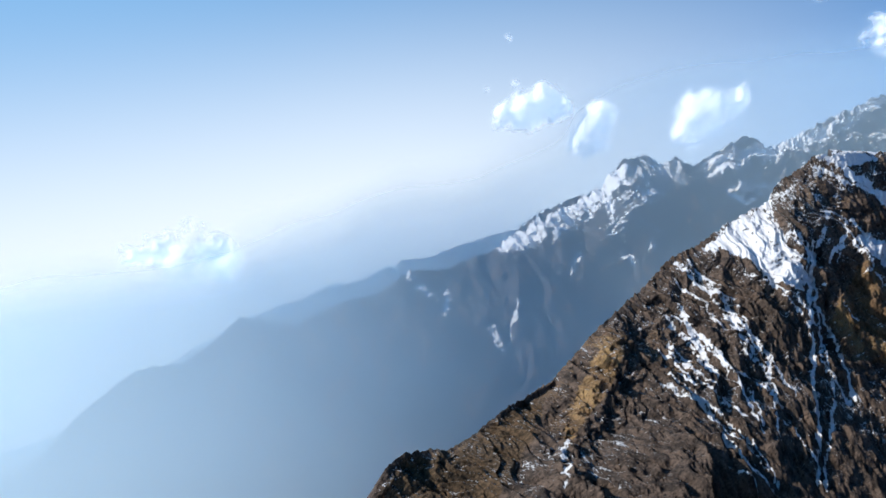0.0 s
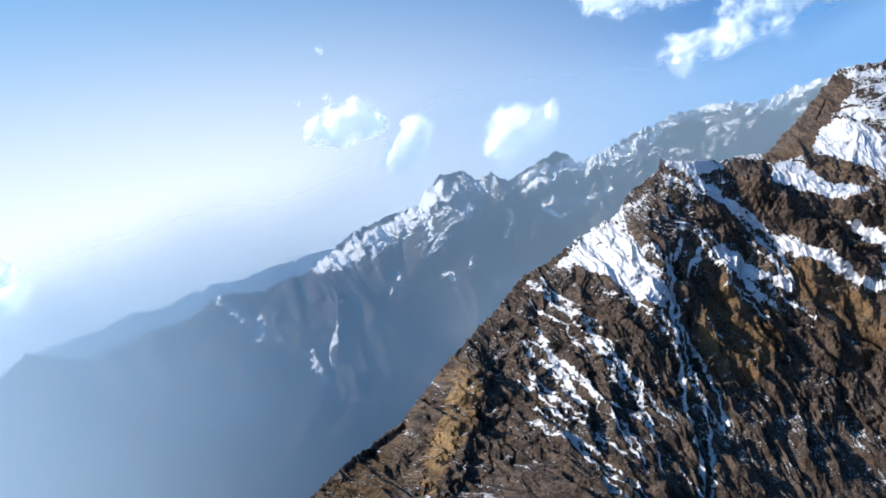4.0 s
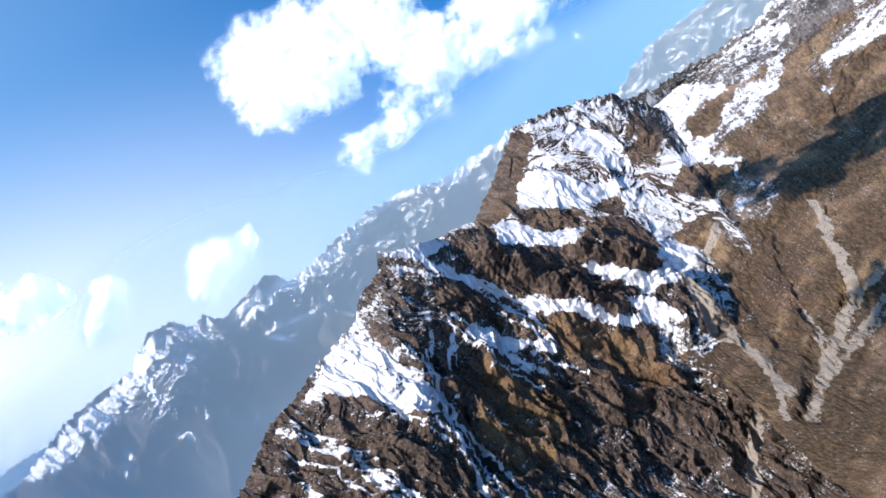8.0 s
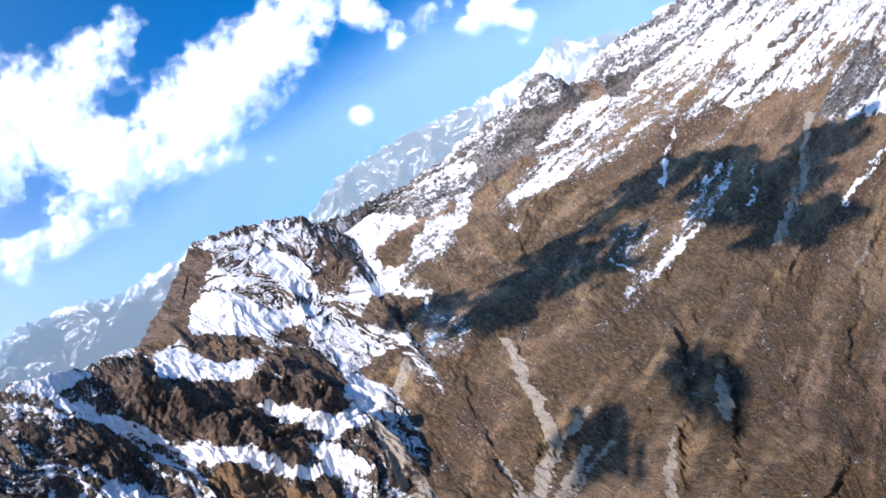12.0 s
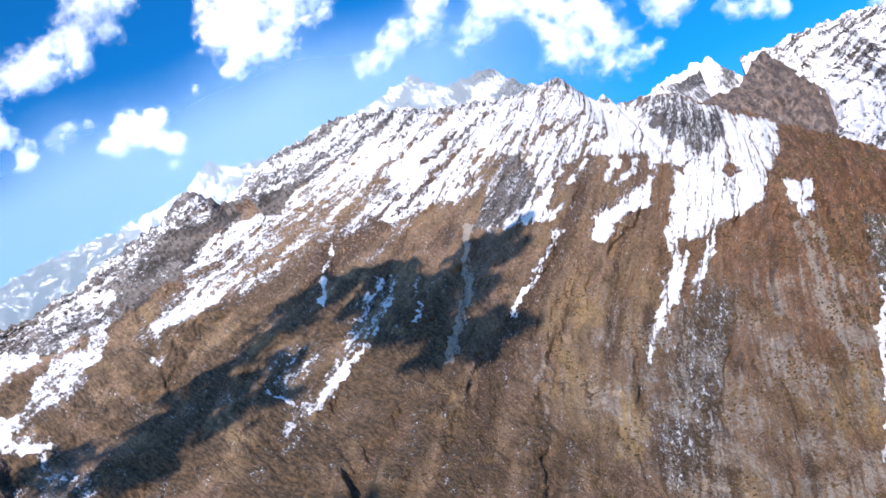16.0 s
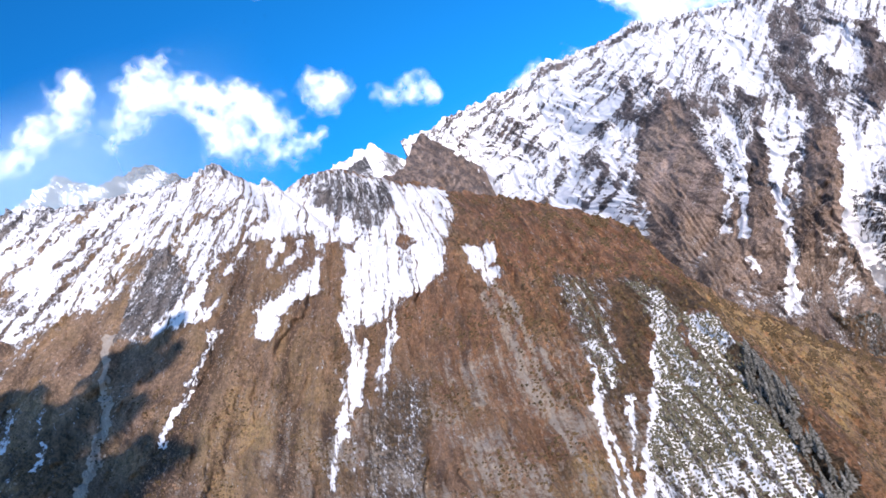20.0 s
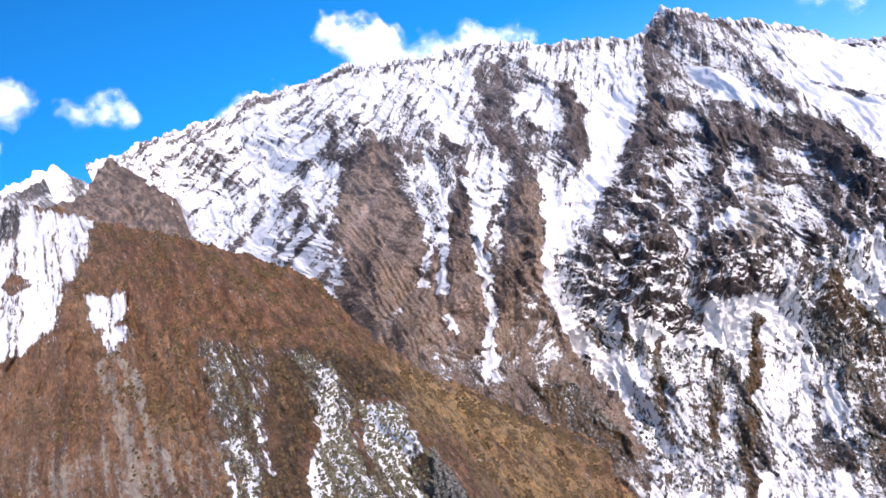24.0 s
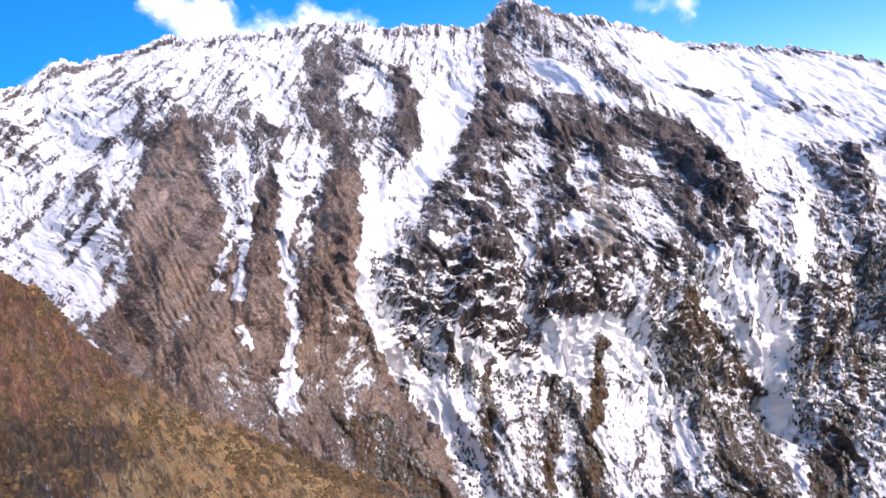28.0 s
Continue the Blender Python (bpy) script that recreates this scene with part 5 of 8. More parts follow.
MARKS_FAR += [
    ("snow", 0.62, "stroke", 0.921, [(9.59, -1.29), (8.61, -2.27), (6.79, -3.48), (4.40, -4.21), (2.72, -4.64), (0.33, -5.14)]),
    ("snow", 0.9, "stroke", 0.465, [(15.90, -3.85), (16.61, -4.21), (17.59, -4.78)]),
    ("snow", 0.8, "stroke", 0.234, [(-1.91, -9.97), (-1.21, -12.07)]),
    ("snow", 0.8, "stroke", 0.195, [(0.19, -9.62), (-0.65, -11.03)]),
    ("snow", 0.8, "stroke", 0.233, [(5.38, -6.30), (4.82, -7.64)]),
    ("snow", 0.75, "stroke", 0.352, [(10.29, -6.48), (13.10, -8.37)]),
    ("snow", 0.9, "stroke", 0.351, [(8.33, -6.88), (8.75, -7.48)]),
    ("snow", 0.6, "stroke", 0.537, [(-4.58, -7.45), (-4.58, -8.60)]),
    ("snow", 0.5, "stroke", 0.853, [(7.07, -5.49), (9.45, -4.81), (11.70, -5.61)]),
    ("rib", 28, "stroke", 1.947, [(9.73, -2.49), (7.77, -5.62), (3.84, -12.01)]),
    ("rib", 28, "stroke", 1.955, [(11.13, -2.77), (12.26, -6.48), (10.29, -11.51)]),
]
MARKS_FAR += [
    ("rib", 30, "stroke", 2.320, [(-6.26, -5.87), (-6.54, -10.41), (-9.49, -14.88)]),
    ("rib", 30, "stroke", 2.270, [(-17.62, -6.84), (-19.73, -11.63)]),
    ("rib", 30, "stroke", 2.342, [(1.88, -4.86), (-0.23, -9.53), (-4.44, -16.28)]),
    ("snow", 0.9, "stroke", 0.597, [(9.59, -1.22), (7.21, -2.77), (4.68, -3.49), (2.16, -4.56), (0.33, -5.02)]),
    ("snow", 0.9, "patch", 0.298, [(0.61, -4.87), (3.28, -3.41), (3.42, -4.80), (0.61, -5.71)]),
    ("snow", 0.85, "stroke", 0.266, [(10.15, -6.75), (12.54, -9.00)]),
    ("snow", 0.85, "stroke", 0.303, [(8.19, -6.63), (8.75, -7.58)]),
    ("snow", 0.85, "stroke", 0.264, [(5.24, -5.68), (4.54, -7.71)]),
    ("snow", 0.85, "stroke", 0.266, [(-1.49, -10.06), (-0.93, -12.60)]),
    ("snow", 0.85, "stroke", 0.265, [(0.61, -8.98), (-0.79, -11.42)]),
    ("snow", 0.85, "stroke", 0.373, [(-4.02, -7.21), (-4.30, -8.26)]),
]
MARKS_FAR += [
    ("snow", 0.85, "stroke", 0.305, [(12.96, -8.00), (13.66, -9.02)]),
    ("snow", 0.85, "stroke", 0.371, [(-6.26, -5.72), (-5.14, -7.11)]),
    ("snow", 0.85, "stroke", 0.337, [(10.71, -1.13), (13.24, -1.58)]),
    ("snow", 0.85, "stroke", 0.337, [(8.19, -2.24), (7.91, -4.93)]),
    ("snow", 0.85, "stroke", 0.337, [(5.52, -3.40), (3.98, -5.20)]),
    ("snow", 0.55, "patch", 0.450, [(10.15, -0.61), (13.10, -1.11), (13.94, -2.94), (10.43, -3.87), (8.47, -3.19)]),
]
MARKS_HIGH = []
MARKS_HIGH += [
    ("snow", 0.85, "stroke", 0.539, [(14.69, -1.89), (15.74, -2.44), (17.94, -1.86), (21.99, -1.15)]),
    ("snow", 0.8, "stroke", 0.386, [(23.84, 0.03), (25.93, 0.34)]),
    ("snow", 0.85, "stroke", 0.387, [(18.75, -4.17), (20.83, -3.36)]),
    ("snow", 0.9, "stroke", 0.731, [(58.36, 3.77), (61.02, 4.81), (62.41, 5.02)]),
    ("snow", 0.95, "stroke", 0.451, [(15.04, -1.68), (17.71, -1.27), (20.72, -1.39), (22.34, -1.15)]),
    ("snow", 0.95, "stroke", 0.377, [(23.61, -0.76), (26.16, 0.60), (29.40, 0.60)]),
    ("snow", 0.95, "stroke", 0.378, [(31.49, 0.39), (34.96, 1.11), (36.82, 1.49)]),
    ("snow", 0.95, "patch", 0.226, [(15.74, -3.39), (17.59, -3.28), (18.52, -3.86), (17.01, -4.08)]),
    ("snow", 0.95, "stroke", 0.433, [(18.40, -1.28), (21.18, -0.99), (23.50, -0.31)]),
    ("snow", 0.95, "stroke", 0.434, [(16.78, -3.37), (19.10, -3.95)]),
]
MARKS_HIGH += [
    ("snow", 0.95, "stroke", 0.363, [(25.12, 0.48), (28.94, 0.72), (31.60, -0.06)]),
    ("snow", 0.95, "stroke", 0.509, [(31.60, -0.06), (34.04, 0.81), (35.66, 1.23)]),
    ("snow", 0.95, "stroke", 0.289, [(19.67, -1.31), (21.18, -0.69)]),
]
# finer marks
MARKS_WALL += [
    ("snow", 0.13, "patch", 0.180, [(107.60, -2.78), (105.31, -4.13), (103.87, -6.06), (102.08, -8.08), (99.34, -11.29), (100.83, -12.94), (101.59, -15.17), (104.90, -17.29), (107.50, -19.99), (109.31, -20.95), (110.27, -17.95), (109.25, -15.32), (109.11, -13.22), (110.34, -11.31), (111.86, -9.05), (111.39, -7.98), (109.52, -9.55), (107.83, -11.70), (107.74, -10.51), (109.52, -7.47), (110.16, -5.86), (108.28, -7.83), (106.06, -9.96), (106.30, -7.44), (107.11, -4.81)]),
    ("rock", 0.3, "patch", 0.240, [(107.60, -2.78), (103.87, -6.06), (99.34, -11.29), (100.83, -12.94), (104.90, -17.29), (109.31, -20.95), (109.25, -15.32), (109.11, -13.22), (110.34, -11.31), (111.86, -9.05), (111.39, -7.98), (107.83, -11.70), (109.52, -7.47), (106.06, -9.96), (106.30, -7.44)]),
]
MARKS_WALL += [
    ("snow", 0.42, "patch", 0.160, [(101.94, -10.74), (103.59, -10.52), (103.03, -12.36), (101.84, -12.49), (101.17, -11.42)]),
    ("snow", 0.34, "patch", 0.180, [(101.85, -11.64), (102.79, -13.07), (105.43, -14.87), (107.41, -15.76), (104.90, -17.29), (101.59, -15.17), (100.83, -12.94)]),
    ("snow", 0.44, "patch", 0.200, [(108.57, -12.48), (108.71, -13.24), (109.00, -15.33), (109.33, -17.32), (107.90, -17.15), (107.48, -15.61)]),
    ("snow", 0.62, "patch", 0.200, [(107.88, -3.36), (109.45, -3.27), (110.29, -4.61), (110.05, -5.98), (108.19, -7.58), (106.17, -10.03), (106.31, -8.17), (107.14, -4.83)]),
    ("snow", 0.95, "stroke", 0.300, [(109.48, -3.81), (108.69, -5.54), (107.90, -7.60), (106.85, -8.97), (106.05, -10.37), (105.20, -11.59)]),
]
MARKS_WALL += [
    ("snow", 0.9, "stroke", 0.200, [(107.96, -4.23), (107.36, -6.54), (105.92, -9.29), (104.70, -11.05)]),
    ("snow", 0.95, "stroke", 0.466, [(109.54, -7.02), (109.27, -8.07), (108.04, -9.81), (107.70, -10.76), (106.92, -12.75), (106.76, -13.53), (105.67, -15.00), (104.86, -16.38)]),
    ("snow", 0.85, "stroke", 0.200, [(104.91, -12.91), (104.79, -13.76)]),
    ("snow", 0.85, "patch", 0.200, [(99.40, -5.74), (102.64, -7.52), (102.53, -8.62), (100.69, -10.80), (99.96, -11.01), (99.85, -9.32), (98.76, -7.64)]),
    ("snow", 0.25, "stroke", 0.300, [(102.53, -5.73), (101.62, -6.44), (100.18, -7.37)]),
    ("snow", 0.25, "stroke", 0.266, [(102.94, -6.39), (101.39, -7.41), (100.16, -7.96)]),
    ("snow", 0.25, "stroke", 0.266, [(101.72, -4.10), (99.65, -5.91), (98.26, -6.43)]),
]
MARKS_WALL += [
    ("snow", 0.3, "stroke", 0.200, [(103.20, -7.18), (101.73, -8.61), (100.70, -9.91)]),
    ("snow", 0.3, "patch", 0.140, [(106.48, -1.03), (106.48, -1.59), (105.46, -3.80), (105.06, -3.08)]),
    ("snow", 0.3, "patch", 0.120, [(102.11, -4.56), (103.78, -3.83), (102.53, -5.73), (101.59, -5.44)]),
    ("snow", 0.33, "patch", 0.120, [(116.01, -0.71), (114.30, -2.11), (112.95, -3.80), (112.45, -5.18), (112.35, -6.13), (111.16, -7.97), (111.32, -8.47), (112.61, -8.31), (112.97, -7.25), (113.66, -5.63), (114.65, -4.31), (115.71, -1.82)]),
    ("snow", 0.38, "patch", 0.100, [(116.34, -1.18), (117.82, -1.22), (117.32, -2.80), (116.51, -3.10), (115.29, -3.48)]),
]
MARKS_WALL += [
    ("snow", 0.36, "patch", 0.100, [(118.56, -3.22), (117.24, -4.45), (116.43, -6.21), (115.33, -7.30), (115.27, -7.97), (114.35, -8.51), (114.87, -8.60), (115.93, -7.77), (116.45, -6.85), (117.01, -5.97)]),
    ("snow", 0.6, "patch", 0.180, [(114.12, -5.97), (115.34, -5.87), (115.17, -7.27), (114.35, -8.51), (113.06, -8.00), (112.88, -7.25)]),
    ("snow", 0.85, "patch", 0.180, [(111.87, -6.30), (112.04, -4.76), (110.45, -5.85), (109.86, -7.41), (110.01, -8.36), (111.18, -7.70)]),
    ("snow", 0.25, "stroke", 0.266, [(109.89, -8.66), (109.10, -9.41), (108.02, -10.31)]),
    ("snow", 0.9, "patch", 0.180, [(118.01, -5.64), (121.52, -4.68), (120.39, -6.22), (117.68, -8.11), (114.79, -10.09), (113.32, -10.21), (112.25, -10.19), (112.33, -9.10), (113.94, -8.83), (116.32, -7.61)]),
]
MARKS_WALL += [
    ("snow", 0.34, "patch", 0.120, [(120.39, -6.22), (117.35, -8.36), (114.54, -10.17), (112.84, -11.61), (112.09, -13.06), (112.62, -15.35), (112.73, -16.40), (113.17, -16.08), (114.88, -17.40), (115.45, -17.36), (116.02, -16.14), (117.97, -16.24), (118.68, -15.41), (119.80, -14.51), (120.89, -15.28), (122.98, -14.91), (124.77, -15.24), (126.06, -14.19), (127.45, -13.69), (127.01, -11.77), (127.03, -9.81), (125.48, -8.63), (123.76, -7.06), (121.75, -6.47)]),
    ("rock", 1, "patch", 0.160, [(120.39, -6.22), (114.54, -10.17), (112.09, -13.06), (112.73, -16.40), (115.45, -17.36), (116.02, -16.14), (118.68, -15.41), (122.98, -14.91), (127.45, -13.69), (127.01, -11.77), (125.48, -8.63), (121.75, -6.47)]),
]
MARKS_WALL += [
    ("snow", 0.5, "patch", 0.160, [(120.70, -7.09), (122.55, -7.69), (121.83, -9.31), (119.63, -10.72), (117.15, -10.13), (116.41, -9.94)]),
    ("snow", 0.55, "patch", 0.120, [(122.04, -9.97), (122.54, -10.20), (120.33, -11.99), (119.68, -11.43)]),
    ("snow", 0.9, "patch", 0.100, [(117.79, -12.85), (119.54, -12.34), (119.14, -12.90), (117.65, -13.20), (117.09, -13.18)]),
    ("snow", 0.5, "patch", 0.140, [(122.37, -11.25), (123.27, -11.59), (123.06, -13.23), (121.12, -14.85), (119.71, -14.50), (120.55, -12.73)]),
    ("pale", 0.75, "patch", 0.160, [(121.88, -10.61), (122.18, -11.39), (120.13, -13.45), (118.65, -14.71), (118.96, -13.07)]),
    ("snow", 0.8, "stroke", 0.333, [(112.28, -13.09), (113.03, -14.82), (113.66, -14.81), (114.53, -14.38)]),
    ("snow", 0.75, "stroke", 0.233, [(114.18, -14.76), (115.30, -15.27), (115.83, -16.38)]),
]
MARKS_WALL += [
    ("snow", 0.8, "stroke", 0.266, [(112.91, -11.64), (114.01, -12.29), (113.91, -13.20)]),
    ("snow", 0.75, "stroke", 0.233, [(124.16, -10.23), (124.83, -10.87), (124.34, -12.26), (125.25, -12.09)]),
    ("snow", 0.8, "stroke", 0.200, [(116.33, -10.26), (114.02, -11.63)]),
    ("snow", 0.28, "patch", 0.120, [(126.02, -10.92), (125.93, -13.07), (125.95, -14.31), (124.71, -15.04), (123.25, -14.89), (123.49, -12.91)]),
    ("snow", 0.33, "patch", 0.100, [(125.48, -2.13), (124.17, -2.77), (122.08, -4.87), (120.73, -6.71), (121.86, -6.13), (124.00, -4.47), (125.16, -3.32)]),
    ("snow", 0.25, "stroke", 0.400, [(125.96, -2.74), (125.53, -4.60), (125.09, -5.89)]),
    ("snow", 0.3, "stroke", 0.400, [(128.22, -3.61), (127.97, -5.27), (126.75, -7.06), (126.74, -8.59)]),
]
MARKS_WALL += [
    ("snow", 0.3, "stroke", 0.266, [(123.57, -4.97), (124.17, -5.99), (123.76, -7.06)]),
    ("snow", 0.97, "patch", 0.140, [(124.56, -4.83), (125.38, -5.67), (125.83, -7.34), (125.57, -8.38), (124.06, -7.24)]),
    ("snow", 1.1, "stroke", 0.566, [(112.74, -8.32), (112.27, -9.44), (110.29, -11.42), (109.42, -13.44), (109.86, -14.77), (110.67, -16.72), (110.91, -18.37), (110.75, -19.87), (110.61, -21.05), (109.77, -21.97)]),
    ("snow", 0.55, "patch", 0.120, [(110.50, -11.29), (112.54, -12.44), (111.86, -13.57), (112.40, -15.49), (111.26, -16.00), (110.39, -14.51), (110.21, -12.88)]),
]
MARKS_WALL += [
    ("snow", 0.92, "patch", 0.140, [(116.08, -16.14), (117.83, -16.31), (118.46, -16.28), (119.87, -18.40), (118.98, -19.54), (118.15, -18.73), (117.67, -18.98), (116.70, -19.01), (115.40, -18.56), (112.33, -18.06), (112.15, -16.46), (113.24, -16.31), (114.79, -17.39), (115.48, -17.53)]),
    ("snow", 0.63, "patch", 0.200, [(112.11, -16.88), (117.07, -18.81), (113.26, -23.21), (110.01, -22.12), (111.25, -19.66)]),
    ("snow", 0.65, "patch", 0.180, [(118.16, -18.18), (119.20, -19.10), (118.70, -21.29), (117.46, -24.51), (113.85, -23.42)]),
    ("snow", 0.36, "patch", 0.160, [(115.56, -21.33), (115.15, -22.79), (114.58, -23.49), (113.85, -23.42)]),
    ("snow", 0.36, "patch", 0.160, [(118.67, -21.31), (118.63, -22.49), (118.27, -24.57), (116.40, -24.07)]),
]
MARKS_WALL += [
    ("snow", 0, "stroke", 0.499, [(117.91, -17.42), (117.38, -18.93), (115.73, -20.97), (113.26, -23.21)]),
    ("wood", 0.9, "stroke", 0.499, [(117.91, -17.42), (117.38, -18.93), (115.73, -20.97), (113.26, -23.21)]),
    ("snow", 0.2, "stroke", 0.400, [(115.79, -18.49), (115.44, -19.17), (113.67, -20.78), (112.68, -22.00)]),
    ("snow", 0.25, "stroke", 0.333, [(113.60, -16.97), (112.56, -18.63), (111.76, -19.67)]),
    ("snow", 0.3, "stroke", 0.233, [(119.58, -18.71), (119.70, -20.14), (118.93, -21.40)]),
    ("snow", 1, "stroke", 0.366, [(120.11, -18.74), (119.76, -21.03), (119.02, -23.27), (118.42, -24.64)]),
]
MARKS_WALL += [
    ("snow", 0.42, "patch", 0.160, [(119.85, -14.68), (121.16, -15.43), (122.51, -18.16), (123.69, -20.01), (123.92, -22.01), (122.15, -24.04), (121.29, -25.74), (118.95, -24.84), (119.75, -22.61), (120.48, -20.50), (120.34, -19.09), (120.19, -17.72), (120.96, -16.66)]),
    ("snow", 0.8, "patch", 0.160, [(118.78, -15.44), (119.83, -15.90), (120.01, -18.11), (119.34, -17.39), (118.40, -16.28)]),
    ("snow", 1.05, "stroke", 0.433, [(121.40, -15.42), (122.80, -18.05), (124.03, -19.84), (124.14, -21.67), (122.81, -23.46), (121.86, -24.78)]),
    ("snow", 0.9, "stroke", 0.300, [(124.01, -16.03), (124.79, -18.52), (125.04, -19.94), (124.65, -21.27)]),
    ("wood", 0.9, "stroke", 0.300, [(121.46, -16.32), (122.73, -18.44), (123.87, -20.84), (123.09, -22.53)]),
    ("snow", 0.15, "stroke", 0.233, [(121.37, -16.36), (122.63, -18.48), (123.78, -20.87)]),
]
MARKS_WALL += [
    ("snow", 0.5, "patch", 0.180, [(131.91, -12.71), (129.01, -14.66), (125.53, -17.48), (125.23, -20.17), (124.29, -22.28), (124.89, -23.33), (126.40, -22.93), (132.75, -14.23)]),
    ("rib", 16, "stroke", 1.998, [(132.03, -12.92), (127.87, -15.56), (125.88, -18.75)]),
    ("snow", 0.2, "stroke", 0.266, [(128.26, -17.83), (127.49, -19.87), (126.78, -21.76)]),
    ("snow", 0.15, "stroke", 0.466, [(125.58, -22.22), (124.42, -23.71), (122.82, -25.34)]),
    ("snow", 0.45, "stroke", 0.266, [(128.67, -7.82), (129.89, -8.86), (132.30, -9.36)]),
    ("snow", 0.45, "stroke", 0.200, [(133.41, -9.97), (135.06, -10.88), (136.40, -11.05)]),
    ("snow", 0.4, "stroke", 0.166, [(133.16, -6.10), (134.76, -7.10)]),
]
MARKS_WALL += [
    ("snow", 0.45, "stroke", 0.166, [(134.49, -8.14), (134.97, -9.12)]),
    ("rib", 14, "stroke", 1.998, [(107.60, -2.78), (105.01, -6.12), (101.84, -10.35)]),
    ("rib", 10, "stroke", 1.498, [(110.17, -5.94), (108.08, -8.49), (105.75, -12.14)]),
    ("rib", 18, "stroke", 1.998, [(116.24, -0.77), (112.77, -5.13), (110.99, -9.02), (108.31, -13.04)]),
    ("rib", 12, "stroke", 1.165, [(118.56, -3.22), (115.42, -7.87)]),
    ("rib", -14, "stroke", 1.332, [(112.74, -8.32), (109.61, -13.03), (110.67, -16.72), (110.61, -21.05)]),
    ("rib", 14, "stroke", 1.998, [(124.24, -7.73), (120.95, -11.28), (117.96, -15.36)]),
]
MARKS_WALL += [
    ("rib", 16, "stroke", 1.998, [(126.59, -11.28), (124.52, -14.21)]),
    ("rib", 14, "stroke", 2.331, [(119.38, -7.13), (113.09, -12.41)]),
    ("rib", 10, "stroke", 0.999, [(117.91, -17.42), (113.26, -23.21)]),
    ("rib", 12, "stroke", 1.332, [(125.31, -2.18), (120.81, -6.45)]),
    ("snow", 0.27, "patch", 0.160, [(101.92, -14.95), (105.26, -16.47), (108.60, -16.12), (109.27, -18.36), (109.55, -20.26), (109.60, -21.94), (104.00, -19.64)]),
    ("rock", 0.3, "patch", 0.160, [(101.92, -14.95), (105.26, -16.47), (108.60, -16.12), (109.27, -18.36), (109.55, -20.26), (109.60, -21.94), (104.00, -19.64)]),
    ("wood", 0.8, "patch", 0.160, [(106.49, -16.91), (108.50, -17.59), (109.12, -19.32), (109.07, -21.78), (106.62, -20.74)]),
]
MARKS_WALL += [
    ("snow", 1.1, "stroke", 0.466, [(109.86, -14.77), (110.67, -16.72), (110.91, -18.37), (110.75, -19.87), (110.61, -21.05), (109.77, -21.97)]),
]
MARKS_SLOPE += [
    ("rock", 1, "patch", 0.140, [(59.28, 4.92), (61.09, 3.96), (59.13, 2.88), (57.41, 1.24), (56.16, 2.09), (56.04, 3.06)]),
    ("snow", 0.05, "patch", 0.120, [(59.28, 4.92), (61.09, 3.96), (59.13, 2.88), (57.41, 1.24), (56.16, 2.09), (56.04, 3.06)]),
    ("rock", 1, "patch", 0.100, [(63.72, 4.01), (64.23, 2.86), (63.10, 2.06), (62.26, 2.68)]),
    ("snow", 0.05, "patch", 0.100, [(63.72, 4.01), (64.23, 2.86), (63.10, 2.06), (62.26, 2.68)]),
    ("rock", 1, "patch", 0.180, [(56.07, 3.05), (59.18, 4.89), (62.58, 4.95), (65.77, 4.69), (68.91, 5.84), (72.45, 5.65), (74.40, 5.02), (75.28, 4.62), (69.88, 4.37), (66.01, 3.46), (61.68, 3.56), (58.82, 2.93)]),
]
MARKS_SLOPE += [
    ("snow", 0.5, "patch", 0.180, [(59.56, 4.87), (62.58, 4.95), (65.77, 4.69), (68.91, 5.84), (72.45, 5.65), (74.40, 5.02), (75.28, 4.62), (69.88, 4.37), (66.01, 3.46), (61.68, 3.56)]),
    ("snow", 0.34, "stroke", 0.233, [(76.22, 4.53), (72.42, 3.60), (69.54, 2.60)]),
    ("rib", 4, "stroke", 0.733, [(76.22, 4.53), (72.42, 3.60), (69.54, 2.60)]),
    ("snow", 0.34, "stroke", 0.233, [(77.67, 3.53), (74.10, 2.67), (71.89, 2.20)]),
    ("rib", 4, "stroke", 0.733, [(77.67, 3.53), (74.10, 2.67), (71.89, 2.20)]),
    ("snow", 0.34, "stroke", 0.233, [(70.44, 2.92), (68.62, 1.99), (66.59, 0.94)]),
    ("rib", 4, "stroke", 0.733, [(70.44, 2.92), (68.62, 1.99), (66.59, 0.94)]),
]
MARKS_SLOPE += [
    ("snow", 0.34, "stroke", 0.233, [(73.02, 1.69), (70.40, 0.46), (68.77, -0.14)]),
    ("rib", 4, "stroke", 0.733, [(73.02, 1.69), (70.40, 0.46), (68.77, -0.14)]),
    ("snow", 0.34, "stroke", 0.233, [(78.25, 1.91), (75.32, 0.81), (73.02, -0.01)]),
    ("rib", 4, "stroke", 0.733, [(78.25, 1.91), (75.32, 0.81), (73.02, -0.01)]),
    ("snow", 0.34, "stroke", 0.233, [(80.79, 1.70), (78.15, 1.31), (76.87, 0.21)]),
    ("rib", 4, "stroke", 0.733, [(80.79, 1.70), (78.15, 1.31), (76.87, 0.21)]),
    ("snow", 0.34, "stroke", 0.233, [(68.23, 1.34), (65.53, 0.49), (63.33, -0.45)]),
]
